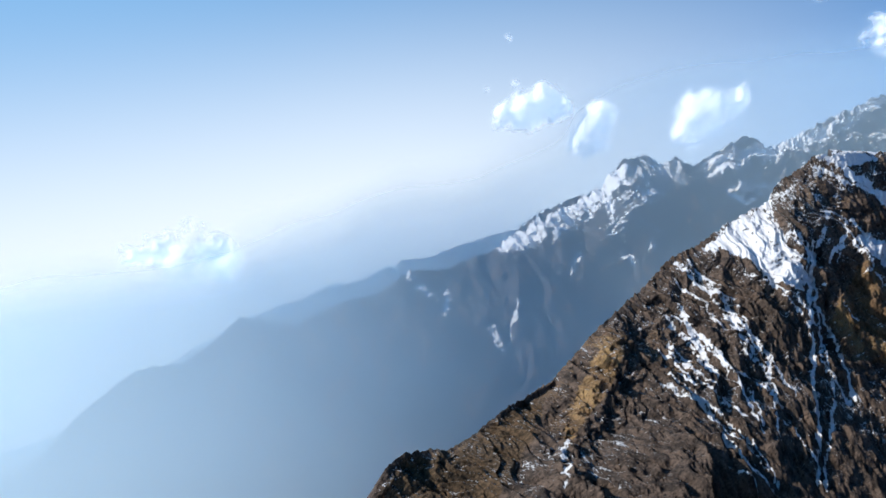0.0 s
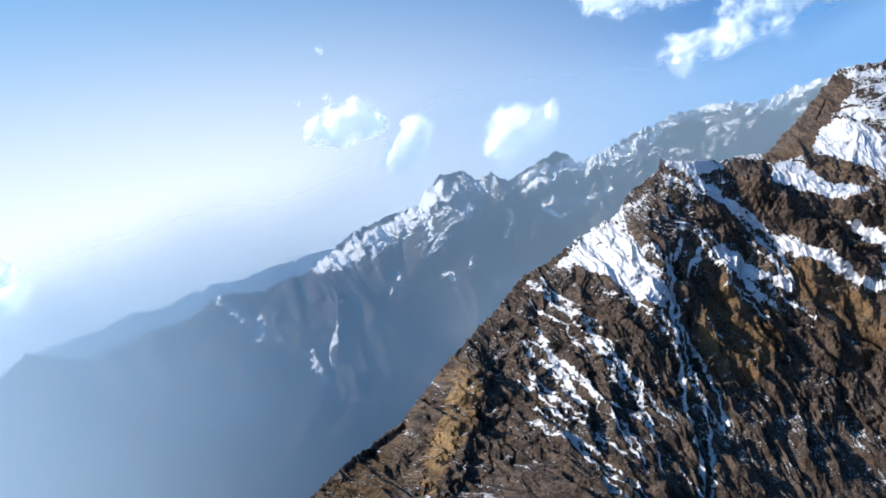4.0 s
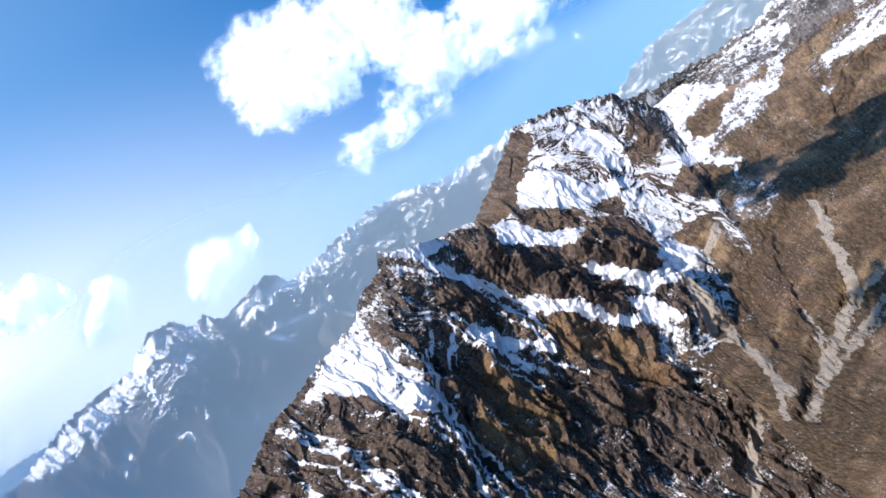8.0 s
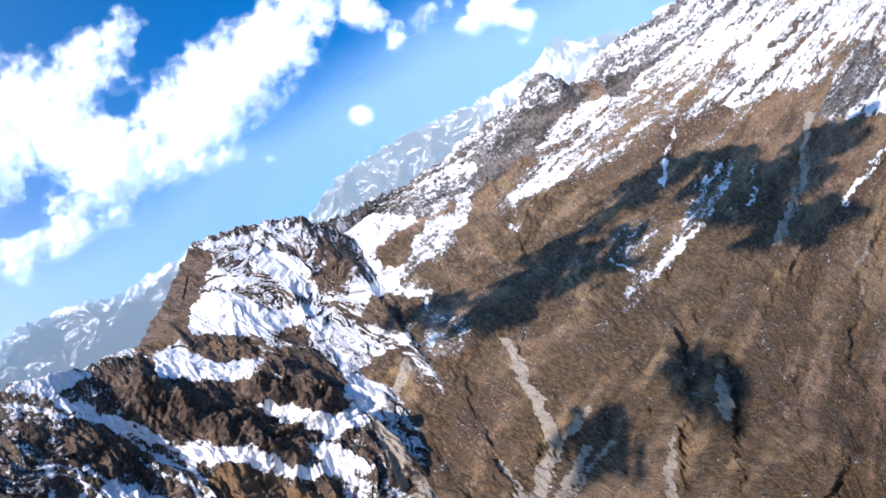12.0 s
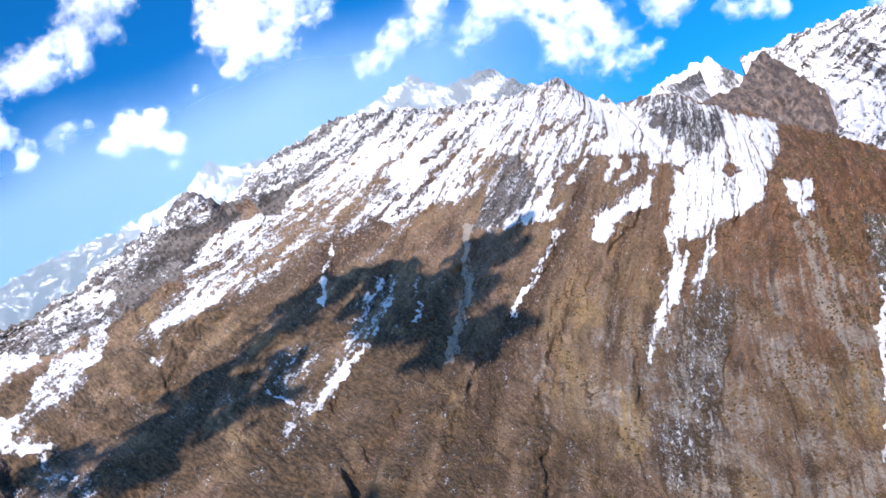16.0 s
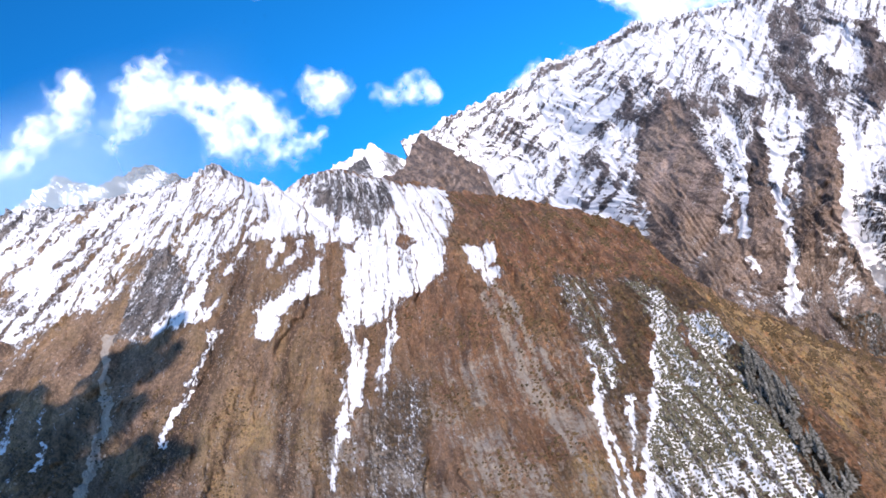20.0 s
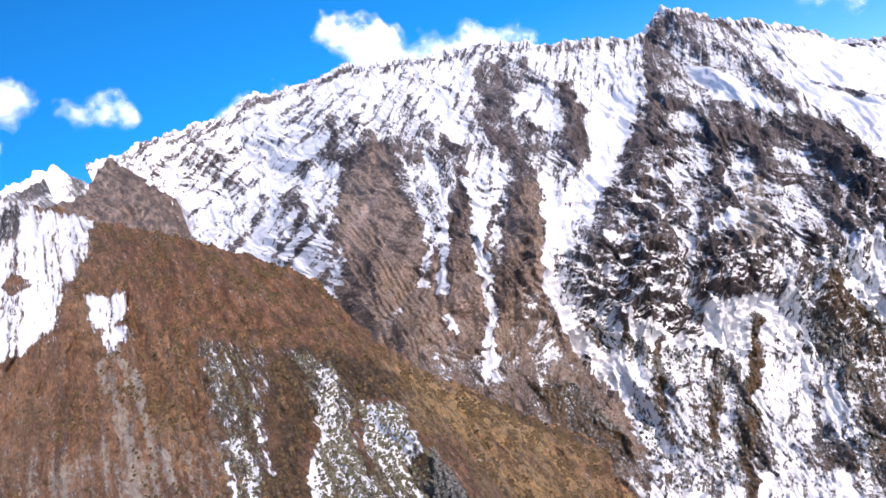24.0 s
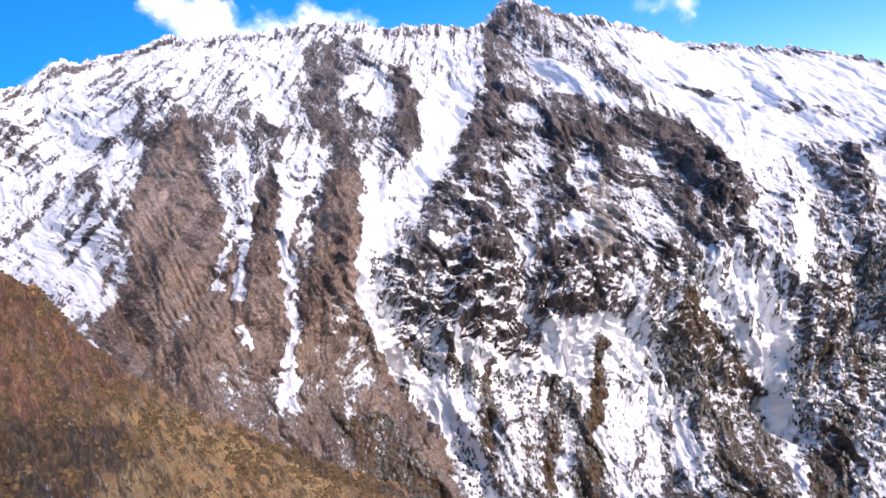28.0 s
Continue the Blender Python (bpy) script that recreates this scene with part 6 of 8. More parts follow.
MARKS_SLOPE += [
    ("rib", 4, "stroke", 0.733, [(68.23, 1.34), (65.53, 0.49), (63.33, -0.45)]),
    ("snow", 0.34, "stroke", 0.233, [(69.95, -0.48), (67.88, -1.46), (66.00, -2.14)]),
    ("rib", 4, "stroke", 0.733, [(69.95, -0.48), (67.88, -1.46), (66.00, -2.14)]),
    ("snow", 0.34, "stroke", 0.233, [(75.37, 1.75), (73.43, 0.39)]),
    ("rib", 4, "stroke", 0.733, [(75.37, 1.75), (73.43, 0.39)]),
    ("snow", 0.34, "stroke", 0.233, [(65.45, 1.69), (62.46, 0.31), (59.84, -0.27)]),
    ("rib", 4, "stroke", 0.733, [(65.45, 1.69), (62.46, 0.31), (59.84, -0.27)]),
]
MARKS_SLOPE += [
    ("snow", 0.34, "stroke", 0.233, [(81.97, 1.38), (80.12, 1.07)]),
    ("rib", 4, "stroke", 0.733, [(81.97, 1.38), (80.12, 1.07)]),
    ("snow", 0.34, "stroke", 0.233, [(82.30, 0.03), (80.13, -0.47)]),
    ("rib", 4, "stroke", 0.733, [(82.30, 0.03), (80.13, -0.47)]),
    ("snow", 0.32, "patch", 0.140, [(76.38, 0.73), (77.33, 0.27), (76.13, -1.78), (73.49, -2.89), (71.84, -2.57), (73.58, -1.18)]),
    ("rock", 0.9, "patch", 0.140, [(76.38, 0.73), (77.33, 0.27), (76.13, -1.78), (73.49, -2.89), (71.84, -2.57), (73.58, -1.18)]),
    ("snow", 0.2, "patch", 0.140, [(77.91, -0.88), (80.16, -0.70), (83.23, -1.97), (83.03, -3.06), (80.37, -3.29), (78.14, -3.74), (78.13, -2.98), (76.03, -2.97)]),
]
MARKS_SLOPE += [
    ("snow", 0.8, "stroke", 0.233, [(78.44, -1.00), (76.79, -1.82)]),
    ("snow", 0.8, "stroke", 0.233, [(79.97, -0.96), (78.46, -1.81)]),
    ("snow", 0.8, "stroke", 0.233, [(81.82, -1.42), (80.52, -2.15)]),
    ("snow", 0.8, "stroke", 0.233, [(82.83, -1.95), (80.82, -2.58)]),
    ("snow", 0.95, "stroke", 0.733, [(82.84, -3.42), (80.63, -4.11), (78.64, -4.18), (78.04, -5.27)]),
    ("snow", 0.4, "patch", 0.140, [(86.38, 0.58), (88.46, -0.89), (88.11, -2.03), (85.78, -2.62), (85.08, -1.16), (85.07, -0.26)]),
    ("rock", 0.95, "patch", 0.140, [(86.38, 0.58), (88.46, -0.89), (88.11, -2.03), (85.78, -2.62), (85.08, -1.16), (85.07, -0.26)]),
]
MARKS_SLOPE += [
    ("tint", 0.9, "patch", 0.100, [(85.59, -0.10), (86.01, 0.24), (85.66, -0.70), (84.96, -0.58)]),
    ("snow", 0.05, "patch", 0.080, [(85.59, -0.10), (86.01, 0.24), (85.66, -0.70), (84.96, -0.58)]),
    ("snow", 0.25, "patch", 0.100, [(84.86, -2.88), (85.21, -2.85), (84.19, -3.76), (84.02, -3.33)]),
    ("snow", 0.25, "patch", 0.100, [(86.63, -3.63), (87.37, -3.83), (86.56, -4.63), (85.97, -4.19)]),
    ("snow", 0.15, "patch", 0.120, [(83.49, -2.47), (84.16, -2.96), (81.67, -5.77), (80.90, -6.40), (78.71, -5.37), (79.04, -4.74), (81.32, -4.51)]),
    ("snow", 0.9, "stroke", 0.433, [(81.66, -7.67), (79.69, -9.63), (77.48, -10.98)]),
    ("snow", 0.75, "stroke", 0.266, [(83.60, -6.94), (81.85, -9.06)]),
]
MARKS_SLOPE += [
    ("snow", 0.6, "stroke", 0.266, [(77.48, -10.98), (75.81, -12.60)]),
    ("pale", 1, "stroke", 0.300, [(72.07, -2.28), (69.99, -5.15), (67.97, -7.24), (66.18, -8.83)]),
    ("snow", 0.8, "stroke", 0.200, [(76.31, -4.19), (73.32, -6.09), (70.88, -7.81)]),
    ("snow", 0.52, "stroke", 0.266, [(66.85, -3.46), (62.59, -5.69), (58.84, -8.54), (55.31, -9.95)]),
    ("snow", 0.8, "stroke", 0.300, [(51.95, 0.16), (49.98, -1.69), (47.81, -3.21)]),
    ("snow", 0.85, "stroke", 0.200, [(56.95, -6.83), (57.85, -8.18)]),
    ("snow", 0.6, "stroke", 0.166, [(67.73, -3.87), (65.98, -6.19)]),
]
MARKS_SLOPE += [
    ("snow", 0.85, "stroke", 0.200, [(63.20, -2.18), (62.16, -3.27)]),
    ("snow", 0.75, "patch", 0.100, [(52.46, -2.93), (53.63, -3.10), (52.73, -3.73)]),
    ("rib", -5, "stroke", 0.866, [(70.18, -8.31), (66.32, -10.45), (62.53, -12.87)]),
    ("rib", -5, "stroke", 0.866, [(65.81, -8.33), (62.99, -9.81), (59.67, -11.71)]),
    ("rib", -5, "stroke", 0.866, [(76.09, -7.09), (72.81, -10.04), (67.62, -13.39)]),
    ("rib", -5, "stroke", 0.866, [(62.20, -7.01), (59.40, -9.25)]),
    ("wood", 0.75, "stroke", 1.998, [(81.66, -10.59), (77.86, -14.17), (72.47, -18.30)]),
]
MARKS_SLOPE += [
    ("snow", 0.3, "stroke", 1.665, [(81.66, -10.59), (77.86, -14.17), (72.47, -18.30)]),
    ("wood", 0.55, "stroke", 1.532, [(71.36, -9.56), (67.85, -12.13), (63.78, -14.07)]),
    ("tint", 0.9, "stroke", 0.799, [(73.60, -13.86), (72.69, -15.30), (70.82, -16.62)]),
    ("pale", 0.4, "stroke", 0.266, [(76.42, -8.01), (75.07, -11.35), (73.16, -15.21)]),
    ("rib", -7, "stroke", 1.132, [(42.38, -9.70), (40.75, -13.55), (40.06, -17.89)]),
    ("rib", -7, "stroke", 1.132, [(44.89, -10.78), (43.46, -14.84), (43.13, -17.46)]),
    ("rib", -7, "stroke", 1.132, [(49.04, -11.12), (48.54, -14.71), (47.18, -17.57)]),
]
MARKS_SLOPE += [
    ("rib", -7, "stroke", 1.132, [(52.21, -12.92), (49.26, -17.82), (45.38, -23.32)]),
    ("rib", -7, "stroke", 1.132, [(57.17, -12.69), (53.63, -17.27), (51.14, -21.56)]),
    ("rib", -7, "stroke", 1.132, [(54.66, -7.50), (54.65, -11.69), (52.37, -16.69)]),
    ("rib", -7, "stroke", 1.132, [(58.12, -15.52), (54.51, -20.49)]),
    ("rib", 7, "stroke", 1.132, [(44.37, -9.75), (42.12, -13.82), (41.49, -18.15)]),
    ("rib", 7, "stroke", 1.132, [(47.36, -10.22), (46.99, -13.67), (46.47, -16.11)]),
    ("rib", 7, "stroke", 1.132, [(56.94, -11.07), (52.87, -17.11), (47.93, -22.40)]),
]
MARKS_SLOPE += [
    ("rib", 7, "stroke", 1.132, [(58.72, -12.92), (54.69, -18.25), (50.38, -24.46)]),
    ("pale", 1, "stroke", 0.400, [(48.03, -9.51), (47.56, -12.00), (46.84, -15.20), (46.78, -16.41)]),
    ("pale", 0.95, "stroke", 0.333, [(49.22, -14.96), (46.78, -16.41), (44.64, -18.11), (39.62, -21.68)]),
    ("pale", 0.75, "stroke", 0.233, [(49.31, -17.40), (45.65, -19.18), (41.61, -20.91)]),
    ("pale", 0.9, "stroke", 0.300, [(43.16, -16.15), (42.51, -18.03), (41.41, -19.90)]),
    ("pale", 0.85, "stroke", 0.400, [(56.90, -15.86), (54.81, -18.22)]),
    ("pale", 0.8, "stroke", 0.266, [(51.63, -18.51), (48.97, -22.27), (45.37, -25.93)]),
]
MARKS_SLOPE += [
    ("tint", 0.1, "patch", 0.200, [(95.43, -6.31), (97.32, -8.22), (99.07, -11.50), (99.55, -12.73), (95.98, -11.35), (93.66, -9.56)]),
    ("wood", 0.1, "patch", 0.200, [(95.43, -6.31), (97.32, -8.22), (99.07, -11.50), (99.55, -12.73), (95.98, -11.35), (93.66, -9.56)]),
    ("tint", 0.5, "patch", 0.240, [(94.75, -8.46), (96.47, -9.67), (98.24, -11.22), (98.02, -12.29), (95.09, -10.52)]),
    ("wood", 0.72, "patch", 0.200, [(93.66, -9.56), (95.98, -11.35), (98.48, -13.10), (99.70, -15.04), (96.60, -13.45), (94.54, -12.27), (92.95, -11.11)]),
    ("tint", 0.15, "patch", 0.200, [(93.66, -9.56), (95.98, -11.35), (98.48, -13.10), (99.70, -15.04), (96.60, -13.45), (94.54, -12.27), (92.95, -11.11)]),
]
MARKS_SLOPE += [
    ("tint", 1, "patch", 0.200, [(96.60, -13.45), (99.82, -14.20), (101.50, -15.01), (102.93, -16.79), (105.30, -19.34), (106.93, -20.97), (96.13, -14.41)]),
    ("wood", 0.05, "patch", 0.160, [(96.60, -13.45), (99.67, -14.38), (101.41, -15.09), (102.65, -17.02), (104.85, -19.30), (106.27, -20.79), (96.13, -14.41)]),
    ("wood", 0.75, "patch", 0.140, [(102.08, -15.22), (103.16, -15.98), (105.04, -17.85), (107.72, -20.14), (107.59, -20.51), (104.53, -18.17), (103.02, -16.54)]),
    ("tint", 0, "patch", 0.140, [(95.38, -12.59), (96.41, -13.36), (96.06, -13.63), (95.26, -13.02)]),
    ("wood", 0.7, "patch", 0.180, [(93.69, -9.64), (94.23, -10.50), (94.69, -11.30), (94.55, -13.26), (92.64, -12.76), (92.42, -12.17)]),
]
MARKS_SLOPE += [
    ("snow", 0.36, "patch", 0.180, [(93.93, -9.92), (94.23, -10.50), (94.69, -11.30), (94.24, -13.13), (92.98, -12.65)]),
    ("snow", 0.95, "patch", 0.100, [(94.81, -12.76), (95.26, -13.02), (95.28, -13.58), (95.03, -13.74), (94.55, -13.26)]),
    ("snow", 0.85, "patch", 0.080, [(94.17, -11.54), (94.45, -11.46), (94.22, -12.09), (94.00, -11.99)]),
    ("snow", 0.9, "patch", 0.100, [(88.92, -5.58), (89.79, -6.07), (89.29, -6.62), (88.14, -7.15), (88.58, -6.61)]),
    ("wood", 0.75, "patch", 0.200, [(94.52, -12.36), (96.50, -13.45), (94.89, -14.60), (94.41, -16.81), (92.53, -15.86), (93.63, -14.13)]),
    ("snow", 0.4, "patch", 0.200, [(94.52, -12.36), (96.50, -13.45), (94.89, -14.60), (94.37, -16.77), (92.53, -15.86), (93.63, -14.13)]),
]
MARKS_SLOPE += [
    ("snow", 0.97, "patch", 0.100, [(94.68, -12.54), (95.26, -13.02), (95.71, -14.28), (94.72, -14.90), (94.07, -14.71), (94.01, -13.38)]),
    ("snow", 0.85, "stroke", 0.400, [(94.22, -11.49), (92.57, -13.27), (91.06, -14.98)]),
    ("wood", 0.68, "patch", 0.160, [(91.13, -8.50), (92.27, -9.35), (91.25, -11.50), (89.56, -14.46), (88.80, -13.91), (90.33, -10.89)]),
    ("snow", 0.32, "patch", 0.160, [(91.13, -8.50), (92.27, -9.35), (91.25, -11.50), (89.56, -14.46), (88.80, -13.91), (90.33, -10.89)]),
    ("snow", 0.7, "stroke", 0.200, [(89.78, -12.14), (90.08, -12.94), (89.31, -14.22)]),
    ("tint", 0.1, "patch", 0.200, [(90.54, -2.46), (93.49, -5.29), (96.15, -8.33), (96.52, -11.25), (94.55, -10.95), (91.52, -8.22), (88.05, -7.79), (85.63, -8.57), (81.72, -10.58), (87.42, -13.35), (87.86, -9.16)]),
]
MARKS_SLOPE += [
    ("tint", 0.9, "patch", 0.180, [(101.51, -16.34), (104.02, -18.91), (107.05, -21.98), (108.09, -23.42), (95.35, -17.15)]),
    ("pale", 0.45, "stroke", 0.266, [(88.12, -7.40), (87.49, -9.60), (87.43, -11.98)]),
    ("snow", 1, "patch", 0.120, [(41.76, -3.42), (44.38, -3.85), (46.10, -5.15), (44.08, -5.02), (41.53, -4.04)]),
    ("snow", 0.05, "patch", 0.120, [(42.27, -4.11), (45.27, -5.13), (44.74, -6.57), (42.51, -6.47), (41.34, -4.94)]),
    ("snow", 0.9, "patch", 0.120, [(43.58, 0.28), (48.19, -0.13), (47.92, -0.98), (44.09, -1.94), (43.17, -1.35)]),
    ("snow", 0.05, "patch", 0.100, [(44.93, -1.49), (46.82, -1.96), (46.53, -2.57), (44.39, -3.13)]),
    ("snow", 0.55, "patch", 0.160, [(46.87, -2.17), (50.00, -1.25), (51.73, -0.13), (51.53, -1.24), (47.66, -3.83), (44.75, -4.00)]),
]
MARKS_SLOPE += [
    ("pale", 1, "stroke", 0.433, [(41.92, -8.62), (39.81, -10.31), (37.96, -13.02), (37.83, -16.39), (37.25, -19.99), (35.14, -23.14)]),
]
MARKS_SHOULDER += [
    ("snow", 0.02, "patch", 0.100, [(34.08, 2.59), (34.75, 1.58), (30.65, -2.03), (27.85, -2.20), (29.11, -1.68)]),
    ("snow", 0.95, "patch", 0.120, [(32.71, -0.10), (34.52, -0.78), (36.00, -2.47), (38.32, -3.21), (36.80, -3.89), (32.61, -2.86), (31.52, -1.50)]),
    ("snow", 0.9, "patch", 0.100, [(37.52, 1.51), (39.05, 0.01), (40.31, -2.52), (38.10, -2.39), (37.09, -0.31)]),
    ("snow", 0.85, "stroke", 0.466, [(34.30, 0.88), (36.02, -0.45)]),
    ("snow", 0.85, "stroke", 0.400, [(36.03, 1.35), (38.05, 0.88), (40.58, 1.20)]),
    ("snow", 0.05, "patch", 0.120, [(42.59, -0.65), (43.21, -1.81), (41.59, -2.85), (40.18, -3.09), (39.71, -1.78)]),
    ("snow", 0.1, "patch", 0.100, [(36.50, -3.62), (37.75, -4.71), (36.71, -5.26), (34.92, -4.57)]),
]
MARKS_SHOULDER += [
    ("snow", 0.03, "patch", 0.100, [(30.56, -1.99), (34.09, -3.76), (33.53, -4.76), (30.90, -4.41), (29.70, -2.98)]),
    ("snow", 0.02, "patch", 0.100, [(33.72, -4.76), (37.14, -5.88), (37.49, -8.22), (35.52, -9.88), (33.15, -8.36), (31.64, -6.49)]),
    ("rib", 24, "stroke", 2.331, [(33.39, -5.75), (34.83, -8.83)]),
    ("snow", 1, "patch", 0.100, [(28.15, -2.03), (29.75, -2.74), (29.55, -3.74), (32.73, -4.90), (30.31, -5.15), (27.48, -3.67)]),
    ("snow", 1.05, "patch", 0.100, [(38.10, -7.95), (39.80, -9.38), (37.38, -10.94), (34.70, -10.56), (32.12, -8.21), (30.91, -7.17), (31.67, -7.07), (35.40, -10.00), (37.63, -8.98)]),
    ("rib", -14, "stroke", 1.665, [(39.06, -8.82), (35.60, -10.20), (32.12, -8.21)]),
]
MARKS_SHOULDER += [
    ("snow", 0.62, "patch", 0.160, [(37.52, -5.22), (42.83, -6.57), (42.64, -8.27), (40.15, -9.09), (38.21, -7.88)]),
    ("snow", 1, "patch", 0.120, [(41.45, -3.17), (44.96, -3.78), (46.74, -5.11), (44.21, -5.55), (41.37, -4.03)]),
    ("snow", 0.05, "patch", 0.120, [(42.06, -3.96), (45.93, -5.27), (45.62, -6.87), (42.50, -6.53), (41.30, -5.09)]),
]
MARKS_RIDGE += [
    ("snow", 0.02, "patch", 0.100, [(31.25, -5.34), (33.66, -7.04), (35.74, -8.37), (35.14, -9.75), (32.07, -8.89), (30.64, -6.24)]),
    ("rib", 24, "stroke", 2.331, [(31.68, -5.81), (34.09, -8.50)]),
    ("snow", 0.03, "patch", 0.100, [(23.37, -2.04), (26.75, -2.69), (30.25, -5.93), (28.74, -8.08), (25.73, -6.06), (23.09, -4.28)]),
    ("rib", 18, "stroke", 1.998, [(24.09, -3.37), (28.77, -7.13)]),
    ("snow", 0.03, "patch", 0.100, [(27.42, -7.07), (31.13, -8.29), (33.37, -10.01), (30.98, -10.64), (27.14, -8.34)]),
    ("rib", 12, "stroke", 1.332, [(27.36, -7.74), (31.29, -10.23)]),
    ("snow", 1, "patch", 0.100, [(25.73, -1.53), (27.44, -2.47), (27.90, -2.85), (31.03, -5.08), (28.59, -4.36), (25.53, -3.14)]),
]
MARKS_RIDGE += [
    ("snow", 1.05, "patch", 0.100, [(35.74, -8.37), (36.36, -9.31), (36.54, -10.63), (34.31, -10.48), (31.22, -8.23), (30.04, -6.56), (31.04, -6.75), (34.67, -9.83), (36.38, -9.11)]),
    ("rib", -14, "stroke", 1.665, [(36.38, -9.11), (34.97, -10.36), (31.07, -8.01)]),
    ("snow", 0.95, "patch", 0.100, [(25.25, -7.13), (28.70, -9.55), (30.61, -11.45), (27.66, -10.18), (25.13, -8.02)]),
    ("snow", 0.9, "patch", 0.120, [(32.58, -10.36), (34.28, -11.93), (34.90, -13.46), (33.08, -12.90), (32.05, -11.82)]),
    ("snow", 0.95, "patch", 0.100, [(18.83, -7.09), (21.13, -7.96), (22.77, -10.58), (19.48, -9.63)]),
    ("snow", 0.85, "stroke", 0.266, [(23.78, -9.12), (24.20, -10.56), (24.52, -11.11)]),
    ("snow", 0.8, "stroke", 0.266, [(19.91, -10.67), (22.11, -11.95)]),
]
MARKS_RIDGE += [
    ("snow", 0.92, "patch", 0.140, [(11.60, -4.52), (12.02, -6.00), (12.69, -7.73), (13.55, -9.76), (12.66, -11.65), (10.42, -10.25), (9.11, -8.03), (7.31, -6.91), (5.84, -6.36)]),
    ("snow", 0.2, "patch", 0.120, [(11.01, -6.20), (13.42, -7.40), (13.84, -8.30), (11.90, -7.74)]),
    ("snow", 0.2, "patch", 0.120, [(6.82, -6.27), (8.82, -7.28), (9.52, -9.31), (7.81, -8.47), (6.61, -7.44)]),
    ("snow", 1, "patch", 0.080, [(17.57, -0.14), (21.15, -0.65), (21.35, -1.11), (18.65, -1.07)]),
    ("snow", 0.85, "stroke", 0.333, [(20.28, -2.23), (22.36, -4.49), (23.45, -5.92)]),
    ("snow", 0.9, "stroke", 0.233, [(17.36, -7.47), (16.17, -8.51)]),
    ("snow", 0.85, "stroke", 0.266, [(14.50, -6.66), (14.29, -8.99), (13.78, -11.94)]),
]
MARKS_RIDGE += [
    ("rock", 0.1, "patch", 0.140, [(25.15, -8.87), (28.61, -10.62), (31.40, -15.12), (33.54, -18.34), (29.79, -17.39), (26.14, -12.96)]),
    ("tint", 0.5, "patch", 0.140, [(25.15, -8.87), (28.61, -10.62), (31.40, -15.12), (33.54, -18.34), (29.79, -17.39), (26.14, -12.96)]),
    ("snow", 0.05, "patch", 0.140, [(25.15, -8.87), (28.61, -10.62), (31.40, -15.12), (33.54, -18.34), (29.79, -17.39), (26.14, -12.96)]),
    ("snow", 0.5, "patch", 0.160, [(32.85, -13.35), (36.26, -15.38), (36.23, -17.59), (33.00, -17.09), (31.42, -15.23)]),
    ("pale", 1, "stroke", 0.433, [(36.86, -10.33), (37.05, -10.84), (37.24, -13.15), (38.14, -16.44), (38.71, -20.21), (38.00, -23.29)]),
    ("snow", 0.05, "patch", 0.160, [(17.11, -8.78), (21.24, -11.80), (26.21, -15.35), (32.60, -20.33), (34.44, -23.13), (13.86, -12.10)]),
]
MARKS_RIDGE += [
    ("snow", 1, "stroke", 0.366, [(14.99, -7.06), (13.46, -11.17), (14.37, -14.21), (14.83, -18.25), (14.99, -21.58)]),
    ("snow", 0.95, "patch", 0.120, [(8.12, -5.23), (10.27, -6.14), (10.57, -8.57), (12.08, -10.19), (10.20, -9.16), (7.33, -6.61), (5.75, -6.28)]),
    ("snow", 0.9, "stroke", 0.333, [(0.65, -11.44), (2.57, -14.01), (2.94, -18.21)]),
    ("snow", 0.85, "stroke", 0.266, [(2.14, -8.69), (3.57, -11.37), (4.66, -13.89)]),
    ("snow", 0.85, "stroke", 0.300, [(5.51, -12.54), (7.01, -15.12), (7.65, -17.12), (8.70, -21.53)]),
    ("snow", 0.9, "stroke", 0.400, [(18.64, -5.88), (20.05, -7.72), (22.86, -10.25)]),
    ("snow", 0.9, "stroke", 0.400, [(24.63, -7.56), (25.06, -10.86)]),
]
MARKS_RIDGE += [
    ("snow", 0.8, "stroke", 0.200, [(8.18, -9.11), (10.53, -10.81), (12.01, -13.57)]),
    ("snow", 0.85, "stroke", 0.233, [(18.23, -5.48), (17.53, -7.71), (16.19, -8.66)]),
    ("snow", 0.8, "stroke", 0.300, [(18.91, -10.70), (22.33, -11.87)]),
    ("rib", 8, "stroke", 1.998, [(18.75, -9.90), (19.68, -16.75), (15.44, -22.82)]),
    ("rib", -10, "stroke", 1.332, [(14.99, -7.06), (13.46, -11.17), (14.99, -21.58)]),
    ("rib", 10, "stroke", 1.998, [(6.89, -7.58), (5.00, -13.72), (2.94, -18.21)]),
    ("rib", 12, "stroke", 1.665, [(27.05, -15.40), (24.78, -20.71), (22.75, -26.97)]),
]
